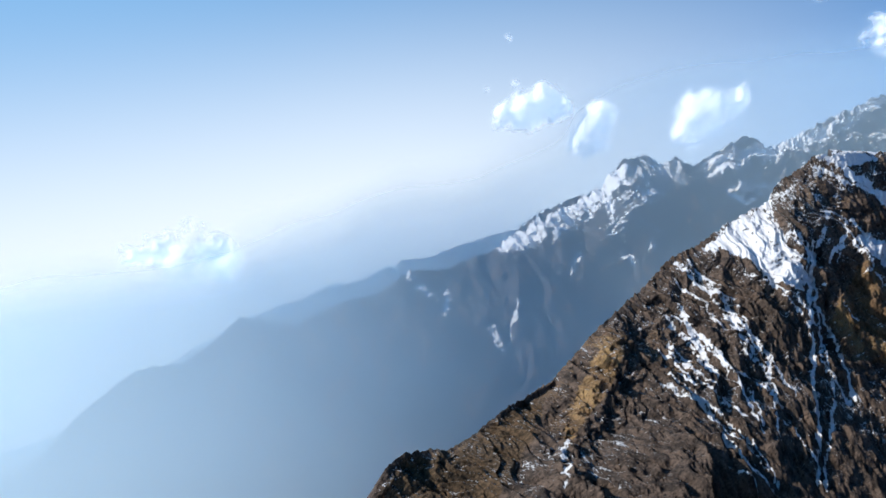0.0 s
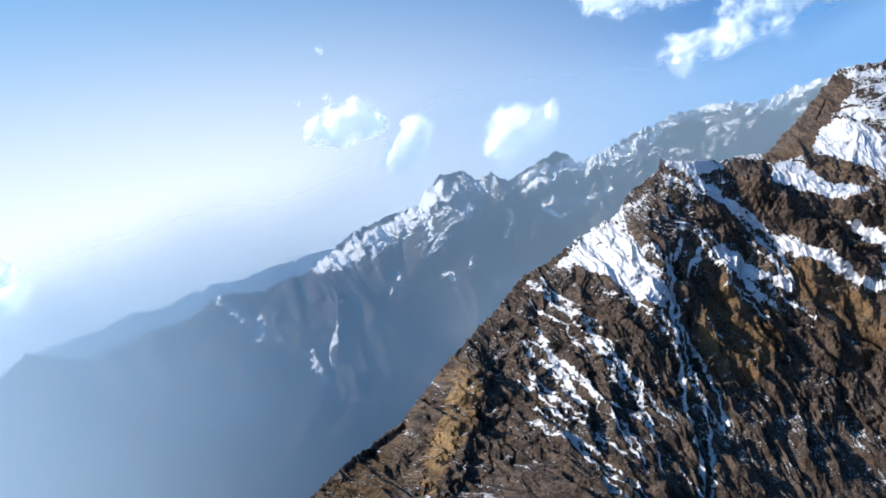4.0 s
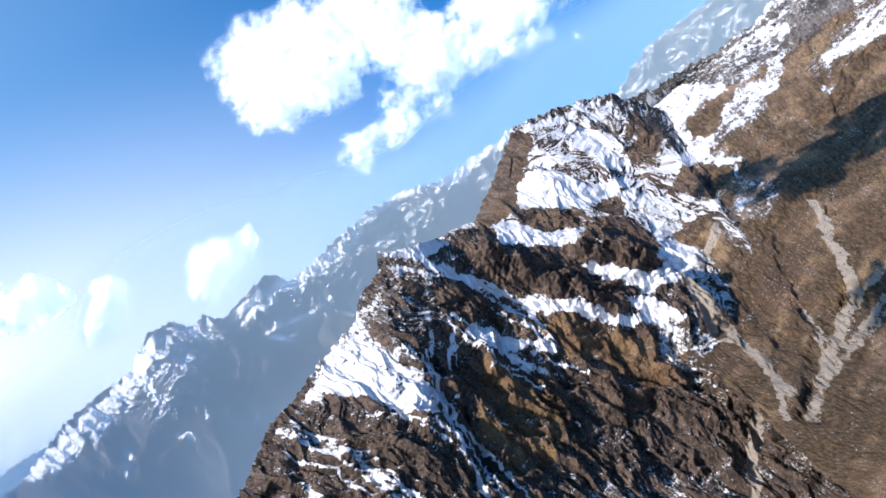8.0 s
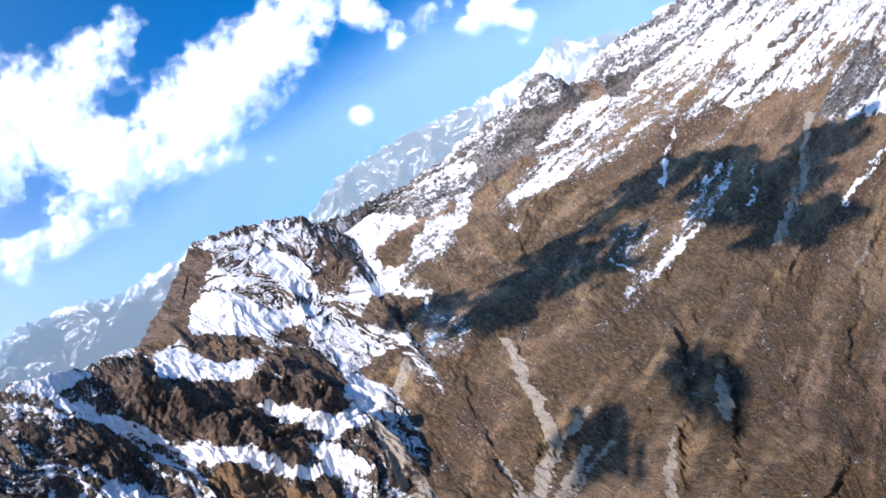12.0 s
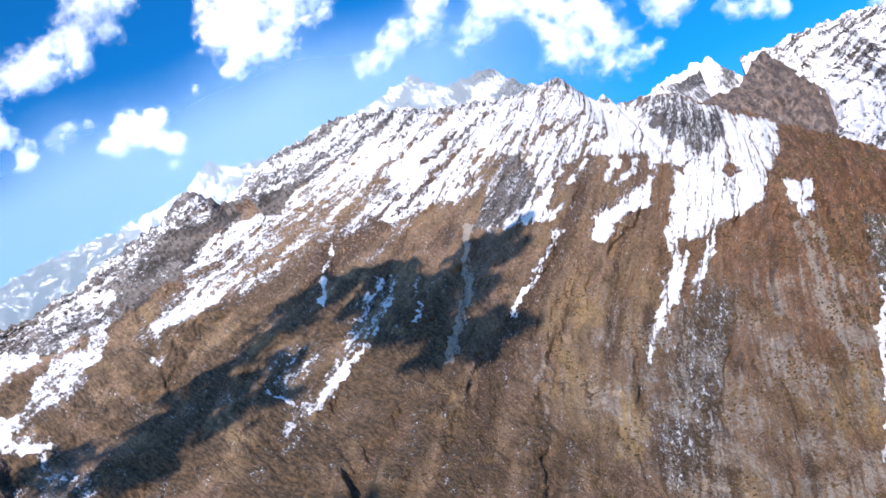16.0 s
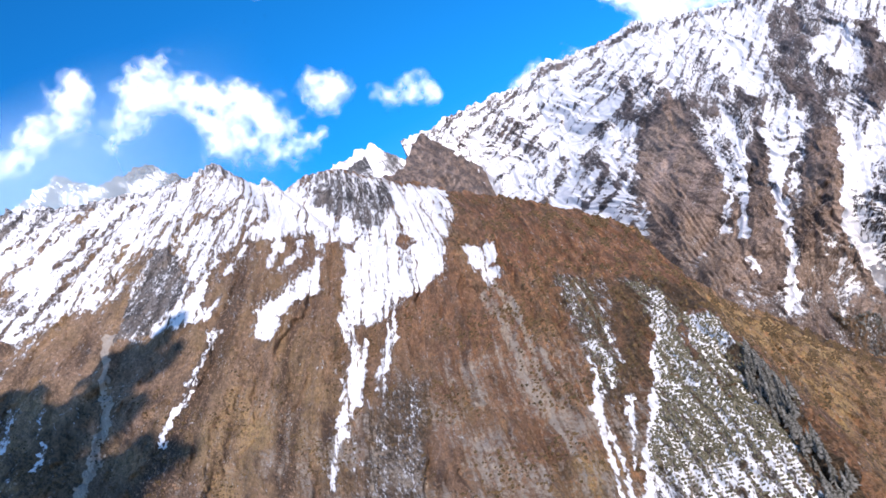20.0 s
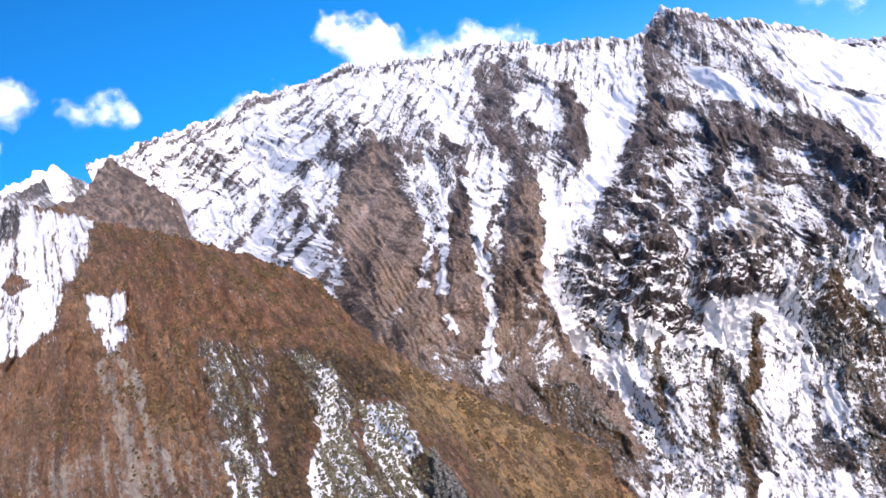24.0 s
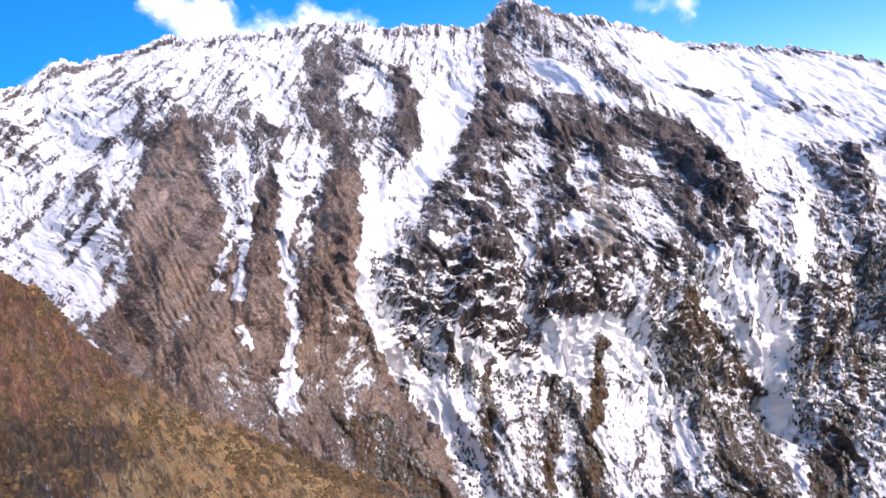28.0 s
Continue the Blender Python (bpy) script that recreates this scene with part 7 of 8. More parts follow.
MARKS_RIDGE += [
    ("rib", -9, "stroke", 1.332, [(24.23, -14.58), (21.80, -20.32), (18.38, -24.71)]),
    ("snow", 0.92, "stroke", 0.266, [(14.64, -7.37), (13.86, -12.10), (13.43, -17.83), (13.06, -21.12)]),
    ("snow", 0.92, "stroke", 0.266, [(6.52, -12.02), (6.73, -15.60), (7.10, -16.85)]),
    ("snow", 0.92, "stroke", 0.266, [(1.61, -13.61), (3.00, -17.52), (6.57, -20.70), (4.56, -25.73)]),
    ("snow", 0.92, "stroke", 0.266, [(-0.59, -21.98), (0.89, -25.33), (1.85, -30.35)]),
    ("snow", 0.92, "stroke", 0.266, [(1.21, -11.11), (2.39, -14.23), (3.38, -18.13)]),
    ("snow", 0.92, "stroke", 0.266, [(-3.09, -17.43), (-1.56, -20.05), (-0.37, -22.29)]),
]
MARKS_RIDGE += [
    ("snow", 0.92, "stroke", 0.266, [(17.91, -6.12), (19.65, -10.60), (21.97, -13.94)]),
    ("snow", 0.92, "stroke", 0.266, [(20.27, -2.35), (22.87, -4.49), (24.11, -5.98)]),
    ("snow", 0.92, "stroke", 0.266, [(-16.63, -21.97), (-19.02, -24.51), (-20.10, -25.82)]),
    ("snow", 0.92, "stroke", 0.266, [(12.73, -21.95), (9.72, -26.93), (7.05, -31.64)]),
    ("snow", 0.92, "stroke", 0.266, [(4.30, -20.39), (3.51, -24.22)]),
    ("snow", 0.85, "patch", 0.140, [(8.18, -4.75), (12.13, -4.45), (12.39, -7.21), (13.90, -8.19), (11.39, -8.95), (9.87, -8.15), (8.20, -6.00)]),
    ("snow", 0.35, "patch", 0.160, [(12.65, -3.49), (16.52, -0.59), (16.88, -3.19), (15.01, -7.06), (12.33, -5.88)]),
]
MARKS_RIDGE += [
    ("rib", 9, "stroke", 1.332, [(-5.31, -13.47), (-11.14, -18.44), (-19.82, -25.10)]),
    ("rib", 9, "stroke", 1.332, [(0.06, -11.74), (-7.15, -19.41), (-16.05, -27.63)]),
    ("rib", 9, "stroke", 1.332, [(1.84, -15.57), (-5.40, -23.10), (-12.11, -30.25)]),
    ("rib", 9, "stroke", 1.332, [(9.28, -9.78), (7.72, -18.34), (2.65, -27.48)]),
    ("rib", -10, "stroke", 1.132, [(2.87, -9.37), (-3.11, -15.75), (-11.06, -23.56)]),
    ("rib", -10, "stroke", 1.132, [(7.11, -8.94), (3.10, -17.63), (-3.67, -29.03)]),
    ("rib", -10, "stroke", 1.132, [(14.87, -7.90), (13.43, -17.83), (7.75, -30.98)]),
]
MARKS_FAR += [
    ("snow", 0.92, "stroke", 0.266, [(21.38, -8.65), (21.24, -11.63), (21.27, -15.69), (21.19, -18.18)]),
    ("snow", 0.92, "stroke", 0.266, [(15.90, -17.30), (16.60, -19.46)]),
    ("rib", 9, "stroke", 1.332, [(10.85, -12.15), (8.26, -17.42), (5.57, -22.88)]),
]
MARKS_SLOPE += [
    ("snow", 0.6, "patch", 0.25, [(61.0, 3.7), (66.0, 4.6), (71.0, 5.3), (76.0, 4.2), (82.0, 3.3), (84.5, 1.2), (86.0, 3.0), (80.0, 7.0), (71.0, 9.0), (61.0, 8.0)]),
    ("rock", 0.95, "patch", 0.25, [(61.0, 3.7), (66.0, 4.6), (71.0, 5.3), (76.0, 4.2), (82.0, 3.3), (84.5, 1.2), (86.0, 3.0), (80.0, 7.0), (71.0, 9.0), (61.0, 8.0)]),
    ("snow", 0.42, "patch", 0.25, [(42.0, 0.6), (48.0, 0.8), (54.0, 2.6), (60.0, 3.4), (61.0, 8.0), (42.0, 8.0)]),
]
# bearing, height of view, half width and half length of the shade of passing clouds
SHADED = [('slope', 66.2, -5.4, 66, 200), ('slope', 61.4, -3.4, 88, 84), ('slope', 71.9, -4.2, 52, 60), ('slope', 54.6, -6.4, 86, 140), ('slope', 49.2, -7.2, 110, 120), ('slope', 66.9, -8.3, 50, 70), ('slope', 47.6, -18.0, 38, 72), ('slope', 54.8, -16.2, 27, 80), ('slope', 44.6, -6.4, 60, 60)]
CLOUDS = []
CLOUDS += [
    (1, [(-23.27, -1.16, 0.9), (-21.66, -0.93, 1), (-19.58, -2.09, 2.01), (-17.83, -2.44, 1.11)]),
    (1, [(2.12, 3.75, 0.72), (3.26, 3.62, 1.07), (4.23, 3.64, 1.36), (5.5, 4.26, 1.07), (6.31, 3.35, 0.64)]),
    (0.8, [(8.41, 2.13, 1.43), (9.08, 2.77, 0.9), (7.46, 0.94, 1.25)]),
]
CLOUDS += [
    (1, [(15.31, 2.19, 1.11), (15, 1.24, 1.43), (16.79, 1.17, 1.43), (13.93, 0.18, 0.9), (18.03, 2.42, 0.54)]),
    (0.4, [(1.49, 5.74, 0.39), (3.42, 5.7, 0.36)]),
    (0.4, [(3.55, 8.77, 0.29)]),
]
CLOUDS += [
    (1, [(24.35, 11.73, 2.51), (26.74, 11.86, 2.69), (24.64, 9.52, 2.15), (22.85, 9.89, 2.15), (29.48, 12.58, 2.51), (32.6, 13.16, 2.15), (35.04, 13.66, 1.61), (37, 15.4, 1.25), (31.78, 9.15, 1.79), (32.44, 6.63, 2.15), (29.6, 5.23, 1.61), (26.82, 4.59, 1.36), (35.11, 7.57, 2.22), (37.83, 8.51, 2.33), (40.8, 9.9, 3.04), (43.64, 10.96, 2.69), (46.48, 11.99, 2.33), (39.53, 7.22, 1.61), (21.9, 11.98, 2.15), (30.55, 18.99, 1.07), (31.22, 10.65, 1.79), (32.92, 9.23, 1.61), (26.91, 9.31, 1.97), (34.08, 8.57, 1.43)]),
    (0.8, [(48.53, 5.81, 0.57), (49.15, 5.69, 0.5)]),
    (0.7, [(57.22, 8.74, 0.72), (58.34, 8.69, 1), (59.33, 8.8, 0.57)]),
]
CLOUDS += [
    (0.5, [(60.2, 6.53, 0.54)]),
    (0.9, [(47.97, 13.45, 1.9), (51.4, 13.91, 1.9), (55.0, 14.0, 1.6), (45.4, 11.4, 1.1), (51.37, 11.36, 1.2), (52.59, 9.48, 0.7), (49.6, 15.4, 2.0)]),
    (0.6, [(54.5, 10.1, 0.8), (55.6, 10.6, 0.5)]),
    (0.4, [(42.54, 5.03, 0.43)]),
]
CLOUDS += [
    (0.64, [(58.39, 16.12, 1.97), (60.01, 17.53, 1.97), (57.09, 14.27, 1.25), (61.13, 17.83, 1.07)]),
    (0.8, [(66.67, 15.01, 1.61), (69.13, 14.14, 2.69), (71.2, 13.89, 1.79), (66.81, 12.21, 1.79), (68.37, 11.27, 1.5), (64.97, 13.23, 1.15), (65.52, 10.94, 0.72)]),
    (0.56, [(62.95, 10.29, 0.5)]),
]
CLOUDS += [
    (0.72, [(58.31, 9.71, 0.79), (59.36, 9.07, 1.22), (60.47, 7.76, 0.72), (60.26, 9.59, 0.64)]),
    (0.64, [(73.46, 8.19, 0.93), (75.28, 8.91, 1.5), (77.32, 10.09, 1.5), (78.53, 10.68, 0.9)]),
    (0.5, [(79.75, 7.44, 1.15), (81.36, 8.96, 1.72), (83.11, 9.48, 1.61), (84.23, 7.73, 1.5), (85.68, 6.73, 1.79), (86.74, 4.8, 1.79), (88.05, 3.48, 1.72), (84.76, 4.55, 1.43), (89.67, 2.95, 0.9), (87.7, 6.21, 1.43)]),
]
CLOUDS += [
    (0.56, [(91.05, 5.44, 1.43), (92.6, 5.27, 1.07)]),
    (0.64, [(94.79, 3.66, 1.07), (96.6, 3.43, 1.07), (97.3, 2.57, 0.57)]),
    (0.56, [(55.07, 10.35, 0.93), (56.48, 10.33, 0.36)]),
]
CLOUDS += [
    (0.8, [(109.74, 3.48, 1), (110.7, 2.82, 1.5), (112.22, 1.29, 1.5), (114.4, 0.55, 1.5), (117.05, 0.15, 1.5), (119.65, -0.41, 1.43), (110.9, 0.55, 1.61)]),
    (0.64, [(106.22, 0.97, 1), (102.36, 0.62, 1), (104.02, 0.55, 1.07)]),
    (0.48, [(136.31, -3.64, 1.07), (137.86, -3.71, 0.93)]),
]
CLOUDS += [
    (0.48, [(90.62, 12.35, 1), (90.54, 13.15, 0.9)]),
]
def along(a, b, fall):
    """Across and down the fall line: one direction, or lines that spread from a point above (bearing and height in metres, reach)."""
    if len(fall) == 2:
        return a * fall[1] - b * fall[0], a * fall[0] + b * fall[1]
    da, db = a - fall[0], np.maximum(fall[1] - b, 5.0)
    return np.arctan2(da, db) * fall[2], np.hypot(da, db)


def facets(x, y, seed):
    """Broken rock: a plane of its own tilt in every cell, about -0.6 to 0.6."""
    x0, y0 = np.floor(x).astype(np.int64), np.floor(y).astype(np.int64)
    best, out = np.full(x.shape, 1e9), np.zeros(x.shape)
    for dx in (-1, 0, 1):
        for dy in (-1, 0, 1):
            j, tilt = lattice(x0 + dx, y0 + dy, seed), lattice(x0 + dx, y0 + dy, seed + 7)
            ux, uy = x - x0 - dx - 0.5 - 0.42 * np.cos(j), y - y0 - dy - 0.5 - 0.42 * np.sin(j)
            d = ux * ux + uy * uy
            near = d < best
            best = np.where(near, d, best)
            out = np.where(near, np.cos(tilt) * ux + np.sin(tilt) * uy + 0.25 * np.sin(3 * j), out)
    return out


def relief_rock(scale, amp, seed, flute=2.5, fall=(0.0, -1.0), crest=0.25, broken=0.0):
    """Ribs and gullies along the fall line, with broken rock on them."""
    def f(a, b, v, r):
        s, t = along(a, b, fall)
        ws = s + scale * 0.3 * fractal(s / scale, t / scale, 3, seed + 50)
        wt = t + scale * 0.3 * perlin(s / scale + 9, t / scale, seed + 51)
        h = ridged(ws / scale, wt / (scale * flute), 6, seed) - 0.5
        long = max(1.0, 0.4 * flute)
        h = h + 0.3 * fractal(ws / (scale * 0.33), wt / (scale * 0.5 * long), 5, seed + 20, 0.6)
        if broken:
            h = h + broken * (0.55 * facets(ws / (scale * 0.3), wt / (scale * 0.45 * long), seed + 60) + 0.3 * facets(ws / (scale * 0.12), wt / (scale * 0.17 * long), seed + 61))
        return amp * (r / np.median(r)) * (h * (1 - (1 - crest) * ramp(v, 0.8, 1.0)) + 0.07 * fractal(s / (scale * 0.11), t / (scale * 0.2), 4, seed + 30, 0.6))
    return f


def blur(q, n):
    """Mean over a square of 2n + 1 points."""
    for axis in (0, 1):
        pad = [(0, 0), (0, 0)]
        pad[axis] = (n + 1, n)
        c = np.cumsum(np.pad(q, pad, mode="edge"), axis=axis)
        q = (c[2 * n + 1:] - c[:-2 * n - 1] if axis == 0 else c[:, 2 * n + 1:] - c[:, :-2 * n - 1]) / (2 * n + 1)
    return q


def lodge(g, n, flat=1.0, hollow=1.0):
    """Where snow lodges: on ledges flatter than the ground round them, and in hollows. About -1 to 1."""
    nz, deep = steepness(g["x"], g["y"], g["z"])[2], np.log(g["r"])
    ledge, dip = nz - blur(nz, n), deep - blur(deep, n)
    row = np.arange(len(nz))
    inner = np.clip((len(nz) - row - 8) / (n + 4.0), 0, 1) * np.clip((row - 5) / (n + 4.0), 0, 1)
    return inner[:, None] * np.clip(flat * 0.5 * ledge / ledge[:-6].std() + hollow * 0.5 * dip / dip[:-6].std(), -1.5, 1.5)


def streaks(g, fall, width, length, seed, octaves=5):
    s, t = along(g["a"], g["b"], fall)
    s = s + width * 0.8 * perlin(s / (width * 6), t / (width * 6), seed + 9)
    return fractal(s / width, t / length, octaves, seed, 0.6)


def dress(g, fall=(0.0, -1.0), snow=0.0, rock=1.0, tint=0.0, pale=0.0, wood=0.0, rust=0.0):
    base = dict(snow=snow, rock=rock, tint=tint, pale=pale, wood=wood, rust=rust)
    g["attrs"] = {k: lay_marks(k, q + 0 * g["z"], g["px"], g["py"], g["marks"]) for k, q in base.items()}
    g["attrs"].update(flow=np.stack([*along(g["a"], g["b"], fall), 0 * g["z"]], -1))
    return g


MARKS_RIDGE = [(f, v, k, w * 0.72 if (f, k) == ("snow", "stroke") else w, p) for f, v, k, w, p in MARKS_RIDGE]
G = {}
FALL_SLOPE, FALL_WALL = (1413, 195, 541), (2344, 234, 729)
G["ridge"] = g = mass(RIDGE, (50, 120, 150), (-36, 52, 1300), relief_rock(75, 30, 3, 3.6, (0.4, -0.92), broken=0.4), MARKS_RIDGE, push=0.8)
nx, ny, nz = steepness(g["x"], g["y"], g["z"])
st = streaks(g, (0.45, -0.89), 6, 110, 11)
dress(g, (0.3, -0.95), 0.1 + 0.14 * g["v"] + 0.2 * (nz - 0.75), 0.35 + 0.65 * ramp(nz + 0.2 * fractal(g["a"] / 70, g["b"] / 70, 4, 12), 0.98, 0.74) + 0.5 * ramp(g["v"], 0.5, 0.3), 0.4 + 0.4 * fractal(g["a"] / 90, g["b"] / 90, 3, 13))
g["attrs"]["snow"] += 0.12 * st + 0.24 * lodge(g, 22)

G["shoulder"] = g = mass(SHOULDER, (150, 150), (20, 47.5, 600), relief_rock(100, 26, 5, 3.0, (0.6, -0.8), broken=0.5), MARKS_SHOULDER, push=1.0)
nx, ny, nz = steepness(g["x"], g["y"], g["z"])
dress(g, (0.8, -0.6), 0.46 + 0.8 * (nz - 0.8), ramp(nz, 0.99, 0.8), 0.4)
g["attrs"]["snow"] += 0.12 * streaks(g, (0.6, -0.8), 6, 60, 14) + 0.24 * lodge(g, 20)

turf_relief = relief_rock(42, 9.5, 7, 6, FALL_SLOPE, 0.6)


def crag_relief(a, b, v, r):
    """Turf slope with broken crags along its upper edge."""
    upper = ramp(v, 0.74, 0.9) * ramp(a, 1230, 1080)
    return turf_relief(a, b, v, r) + upper * (16 * (ridged(a / 40, b / 30, 5, 45) - 0.5) + 3 * fractal(a / 9, b / 9, 4, 46, 0.6)) * (1 - 0.5 * ramp(v, 0.93, 1.0))


G["slope"] = g = mass(SLOPE, (50, 130, 150, 150), (34, 113, 1500), crag_relief, MARKS_SLOPE, push=1.9)
nx, ny, nz = steepness(g["x"], g["y"], g["z"])
st = streaks(g, FALL_SLOPE, 4, 110, 15)
dress(g, FALL_SLOPE, 0.1, 0.12 + 0.25 * fractal(g["a"] / 60, g["b"] / 60, 4, 16), 0.25 + 0.3 * fractal(g["a"] / 50, g["b"] / 90, 3, 17) + 0.3 * ramp(g["az"], 93, 97), (0.42 + 0.2 * fractal(g["a"] / 30, g["b"] / 30, 4, 48)) * ramp(g["az"], 60, 74) * ramp(g["az"], 96, 88) * ramp(g["v"], 0.75, 0.4), 0.2 + 0.44 * ramp(g["az"], 78, 62) * ramp(g["v"], 0.9, 0.55) + 0.3 * streaks(g, FALL_SLOPE, 18, 160, 18, 4) + ramp(g["az"], 86, 94) * (-0.06 + 0.3 * fractal(g["a"] / 22, g["b"] / 14, 5, 47, 0.6)), rust=0.9 * ramp(g["az"], 76, 92))
g["attrs"]["snow"] += (0.06 + 0.2 * ramp(g["attrs"]["snow"], 0.25, 0.55) - 0.14 * ramp(g["attrs"]["snow"], 0.75, 0.9)) * (1 - 0.6 * ramp(g["attrs"]["rock"], 0.5, 0.8)) * st
g["attrs"]["snow"] += (0.16 * lodge(g, 22) + 0.3 * streaks(g, FALL_SLOPE, 6, 120, 44, 4)) * ramp(g["attrs"]["snow"], 0.2, 0.5) - 0.06 * ramp(g["attrs"]["snow"], 0.5, 0.8)
g["attrs"]["pale"] += 0.15 * st * (g["attrs"]["snow"] < 0.3)

G["wall"] = g = mass(WALL, (110, 160, 150, 120), (94, 152, 1400), relief_rock(60, 25, 9, 3.6, (-0.12, -0.99), 0.35, broken=0.3), MARKS_WALL, push=1.0)
nx, ny, nz = steepness(g["x"], g["y"], g["z"])
st = streaks(g, FALL_WALL, 7, 130, 19)
dress(g, FALL_WALL, 0.76, 0.75, 0.2)
crag = ramp(g["attrs"]["rock"], 0.85, 0.95) * ramp(g["attrs"]["snow"], 0.6, 0.45)
flutes = 0.3 * ramp(g["attrs"]["snow"], 0.6, 0.74) * ramp(g["attrs"]["snow"], 0.92, 0.8) * streaks(g, FALL_WALL, 5, 45, 61) * (1 - 0.75 * ramp(g["az"], 130, 135))
g["attrs"]["snow"] += 0.14 * st + flutes + crag * (0.04 + 0.3 * lodge(g, 12, 0.6, 1.0)) + 0.34 * lodge(g, 26, 0.45, 1.0) * ramp(g["attrs"]["snow"], 1.12, 0.9) - 0.1 * ramp(g["attrs"]["snow"], 0.55, 0.75) * ramp(g["attrs"]["snow"], 1.0, 0.85)

G["far"] = g = mass(FAR, (60, 190), (-36, 34, 1000), relief_rock(420, 170, 23, 2.2, (0.3, -0.95), 0.2, broken=0.25), MARKS_FAR)
nx, ny, nz = steepness(g["x"], g["y"], g["z"])
dress(g, (0.4, -0.9), ramp(g["z"] + 500 * (nz - 0.75) + 130 * fractal(g["a"] / 200, g["b"] / 200, 5, 24), 900, 1600) * 0.66, ramp(nz, 0.9, 0.6), 0.2, 0.0, 0.5)
g["attrs"]["snow"] += 0.08 * streaks(g, (0.5, -0.85), 40, 160, 25) + 0.2 * lodge(g, 10) * ramp(g["z"], 800, 1150)

G["high"] = g = mass(FARHIGH, (140,), (14, 66, 900), relief_rock(260, 110, 21, 1.8, (0.4, -0.9), broken=0.4), MARKS_HIGH)
nx, ny, nz = steepness(g["x"], g["y"], g["z"])
dress(g, (0.4, -0.9), 0.4 + 0.25 * g["v"] ** 3 + 0.4 * (nz - 0.7), 1.0, 0.2)
g["attrs"]["snow"] += 0.1 * fractal(g["a"] / 90, g["b"] / 60, 5, 26, 0.6) + 0.25 * lodge(g, 10)

G["spur"] = g = mass(SPUR, (70,), (80, 108, 320), relief_rock(150, 40, 27))
dress(g, (0.4, -0.9), 0.14 + 0.2 * fractal(g["a"] / 60, g["b"] / 60, 4, 28), 0.5, 0.1)
G["white"] = g = mass(WHITE_PEAK, (80,), (84, 104, 340), relief_rock(250, 60, 29))
dress(g, (0.4, -0.9), 0.72 + 0.3 * fractal(g["a"] / 120, g["b"] / 120, 5, 30), 1.0, 0.0)
G["back"] = g = mass(BACK_PEAK, (90,), (68, 92, 360), relief_rock(250, 60, 31))
dress(g, (0.4, -0.9), 0.5 + 0.35 * fractal(g["a"] / 150, g["b"] / 100, 5, 32), 1.0, 0.0)
G["left"] = g = mass(LEFT_PEAK, (70,), (56, 74, 280), relief_rock(250, 60, 33))
dress(g, (0.4, -0.9), 0.62 + 0.35 * fractal(g["a"] / 120, g["b"] / 120, 5, 34), 1.0, 0.0)
G["dim"] = g = mass(HORIZON, (40,), (-36, 16, 600), relief_rock(400, 50, 35))
dress(g, (0.4, -0.9), 0.3, 1.0, 0.0)
# ---- end of shapes ----

g = G["ridge"]
parted("rocky_ridge", g, mat_ridge, "dark brown rocky ridge with snow lying in its ledges", "ridge", (
    ("snowfield", (g["attrs"]["snow"] > 0.55) * 1.0, "thin old snow lying on ledges"),
    ("scree_gully", (g["attrs"]["pale"] > 0.45) * 1.0, "pale gravel gully"),
    ("turf_bank", (g["attrs"]["rock"] < 0.35) * 1.0, "ochre withered turf"),
    ("rock_face", 0 * g["z"] + 1, "")))
g = G["shoulder"]
parted("rocky_shoulder", g, mat_ridge, "snow-streaked dark rock shoulder above the ridge", "mountain", (
    ("snowfield", (g["attrs"]["snow"] > 0.55) * 1.0, "wind-packed snow in hollows"),
    ("rock_face", 0 * g["z"] + 1, "")))
g = G["slope"]
parted("turf_mountain", g, mat_slope, "brown turf mountain slope with a snowy crest", "mountain", (
    ("snowfield", (g["attrs"]["snow"] > 0.55) * 1.0, "bright snow running down in streaks"),
    ("scree_gully", (g["attrs"]["pale"] > 0.68) * 1.0, "pale eroded gravel gully"),
    ("rock_face", (g["attrs"]["rock"] > 0.6) * 1.0, "bare grey rock"),
    ("scrub_slope", (g["attrs"]["wood"] > 0.5) * 1.0, "dark green scrub dusted with snow"),
    ("turf_slope", 0 * g["z"] + 1, "")))
g = G["wall"]
parted("snow_wall", g, mat_wall, "steep rock mountain wall covered with fresh snow", "mountain", (
    ("snowfield", (g["attrs"]["snow"] > 0.62) * 1.0, "fresh white snow cover"),
    ("scrub_slope", (g["attrs"]["wood"] > 0.5) * 1.0, "snow-dusted dark forest slope"),
    ("turf_slope", (g["attrs"]["rock"] < 0.45) * 1.0, "grey-brown bare slope"),
    ("rock_face", 0 * g["z"] + 1, "dark broken cliffs")))
for key, name, mat, label in (
        ("far", "far_range", mat_far, "hazy blue mountain range with snow on its summits"),
        ("high", "far_snow_range", mat_high, "distant snow-covered mountain range in blue haze")):
    g = G[key]
    parted(name, g, mat, label, "mountain range", (
        ("snowfield", (g["attrs"]["snow"] > 0.6) * 1.0, "snow on the summits and in gullies"),
        ("rock_face", 0 * g["z"] + 1, "")))
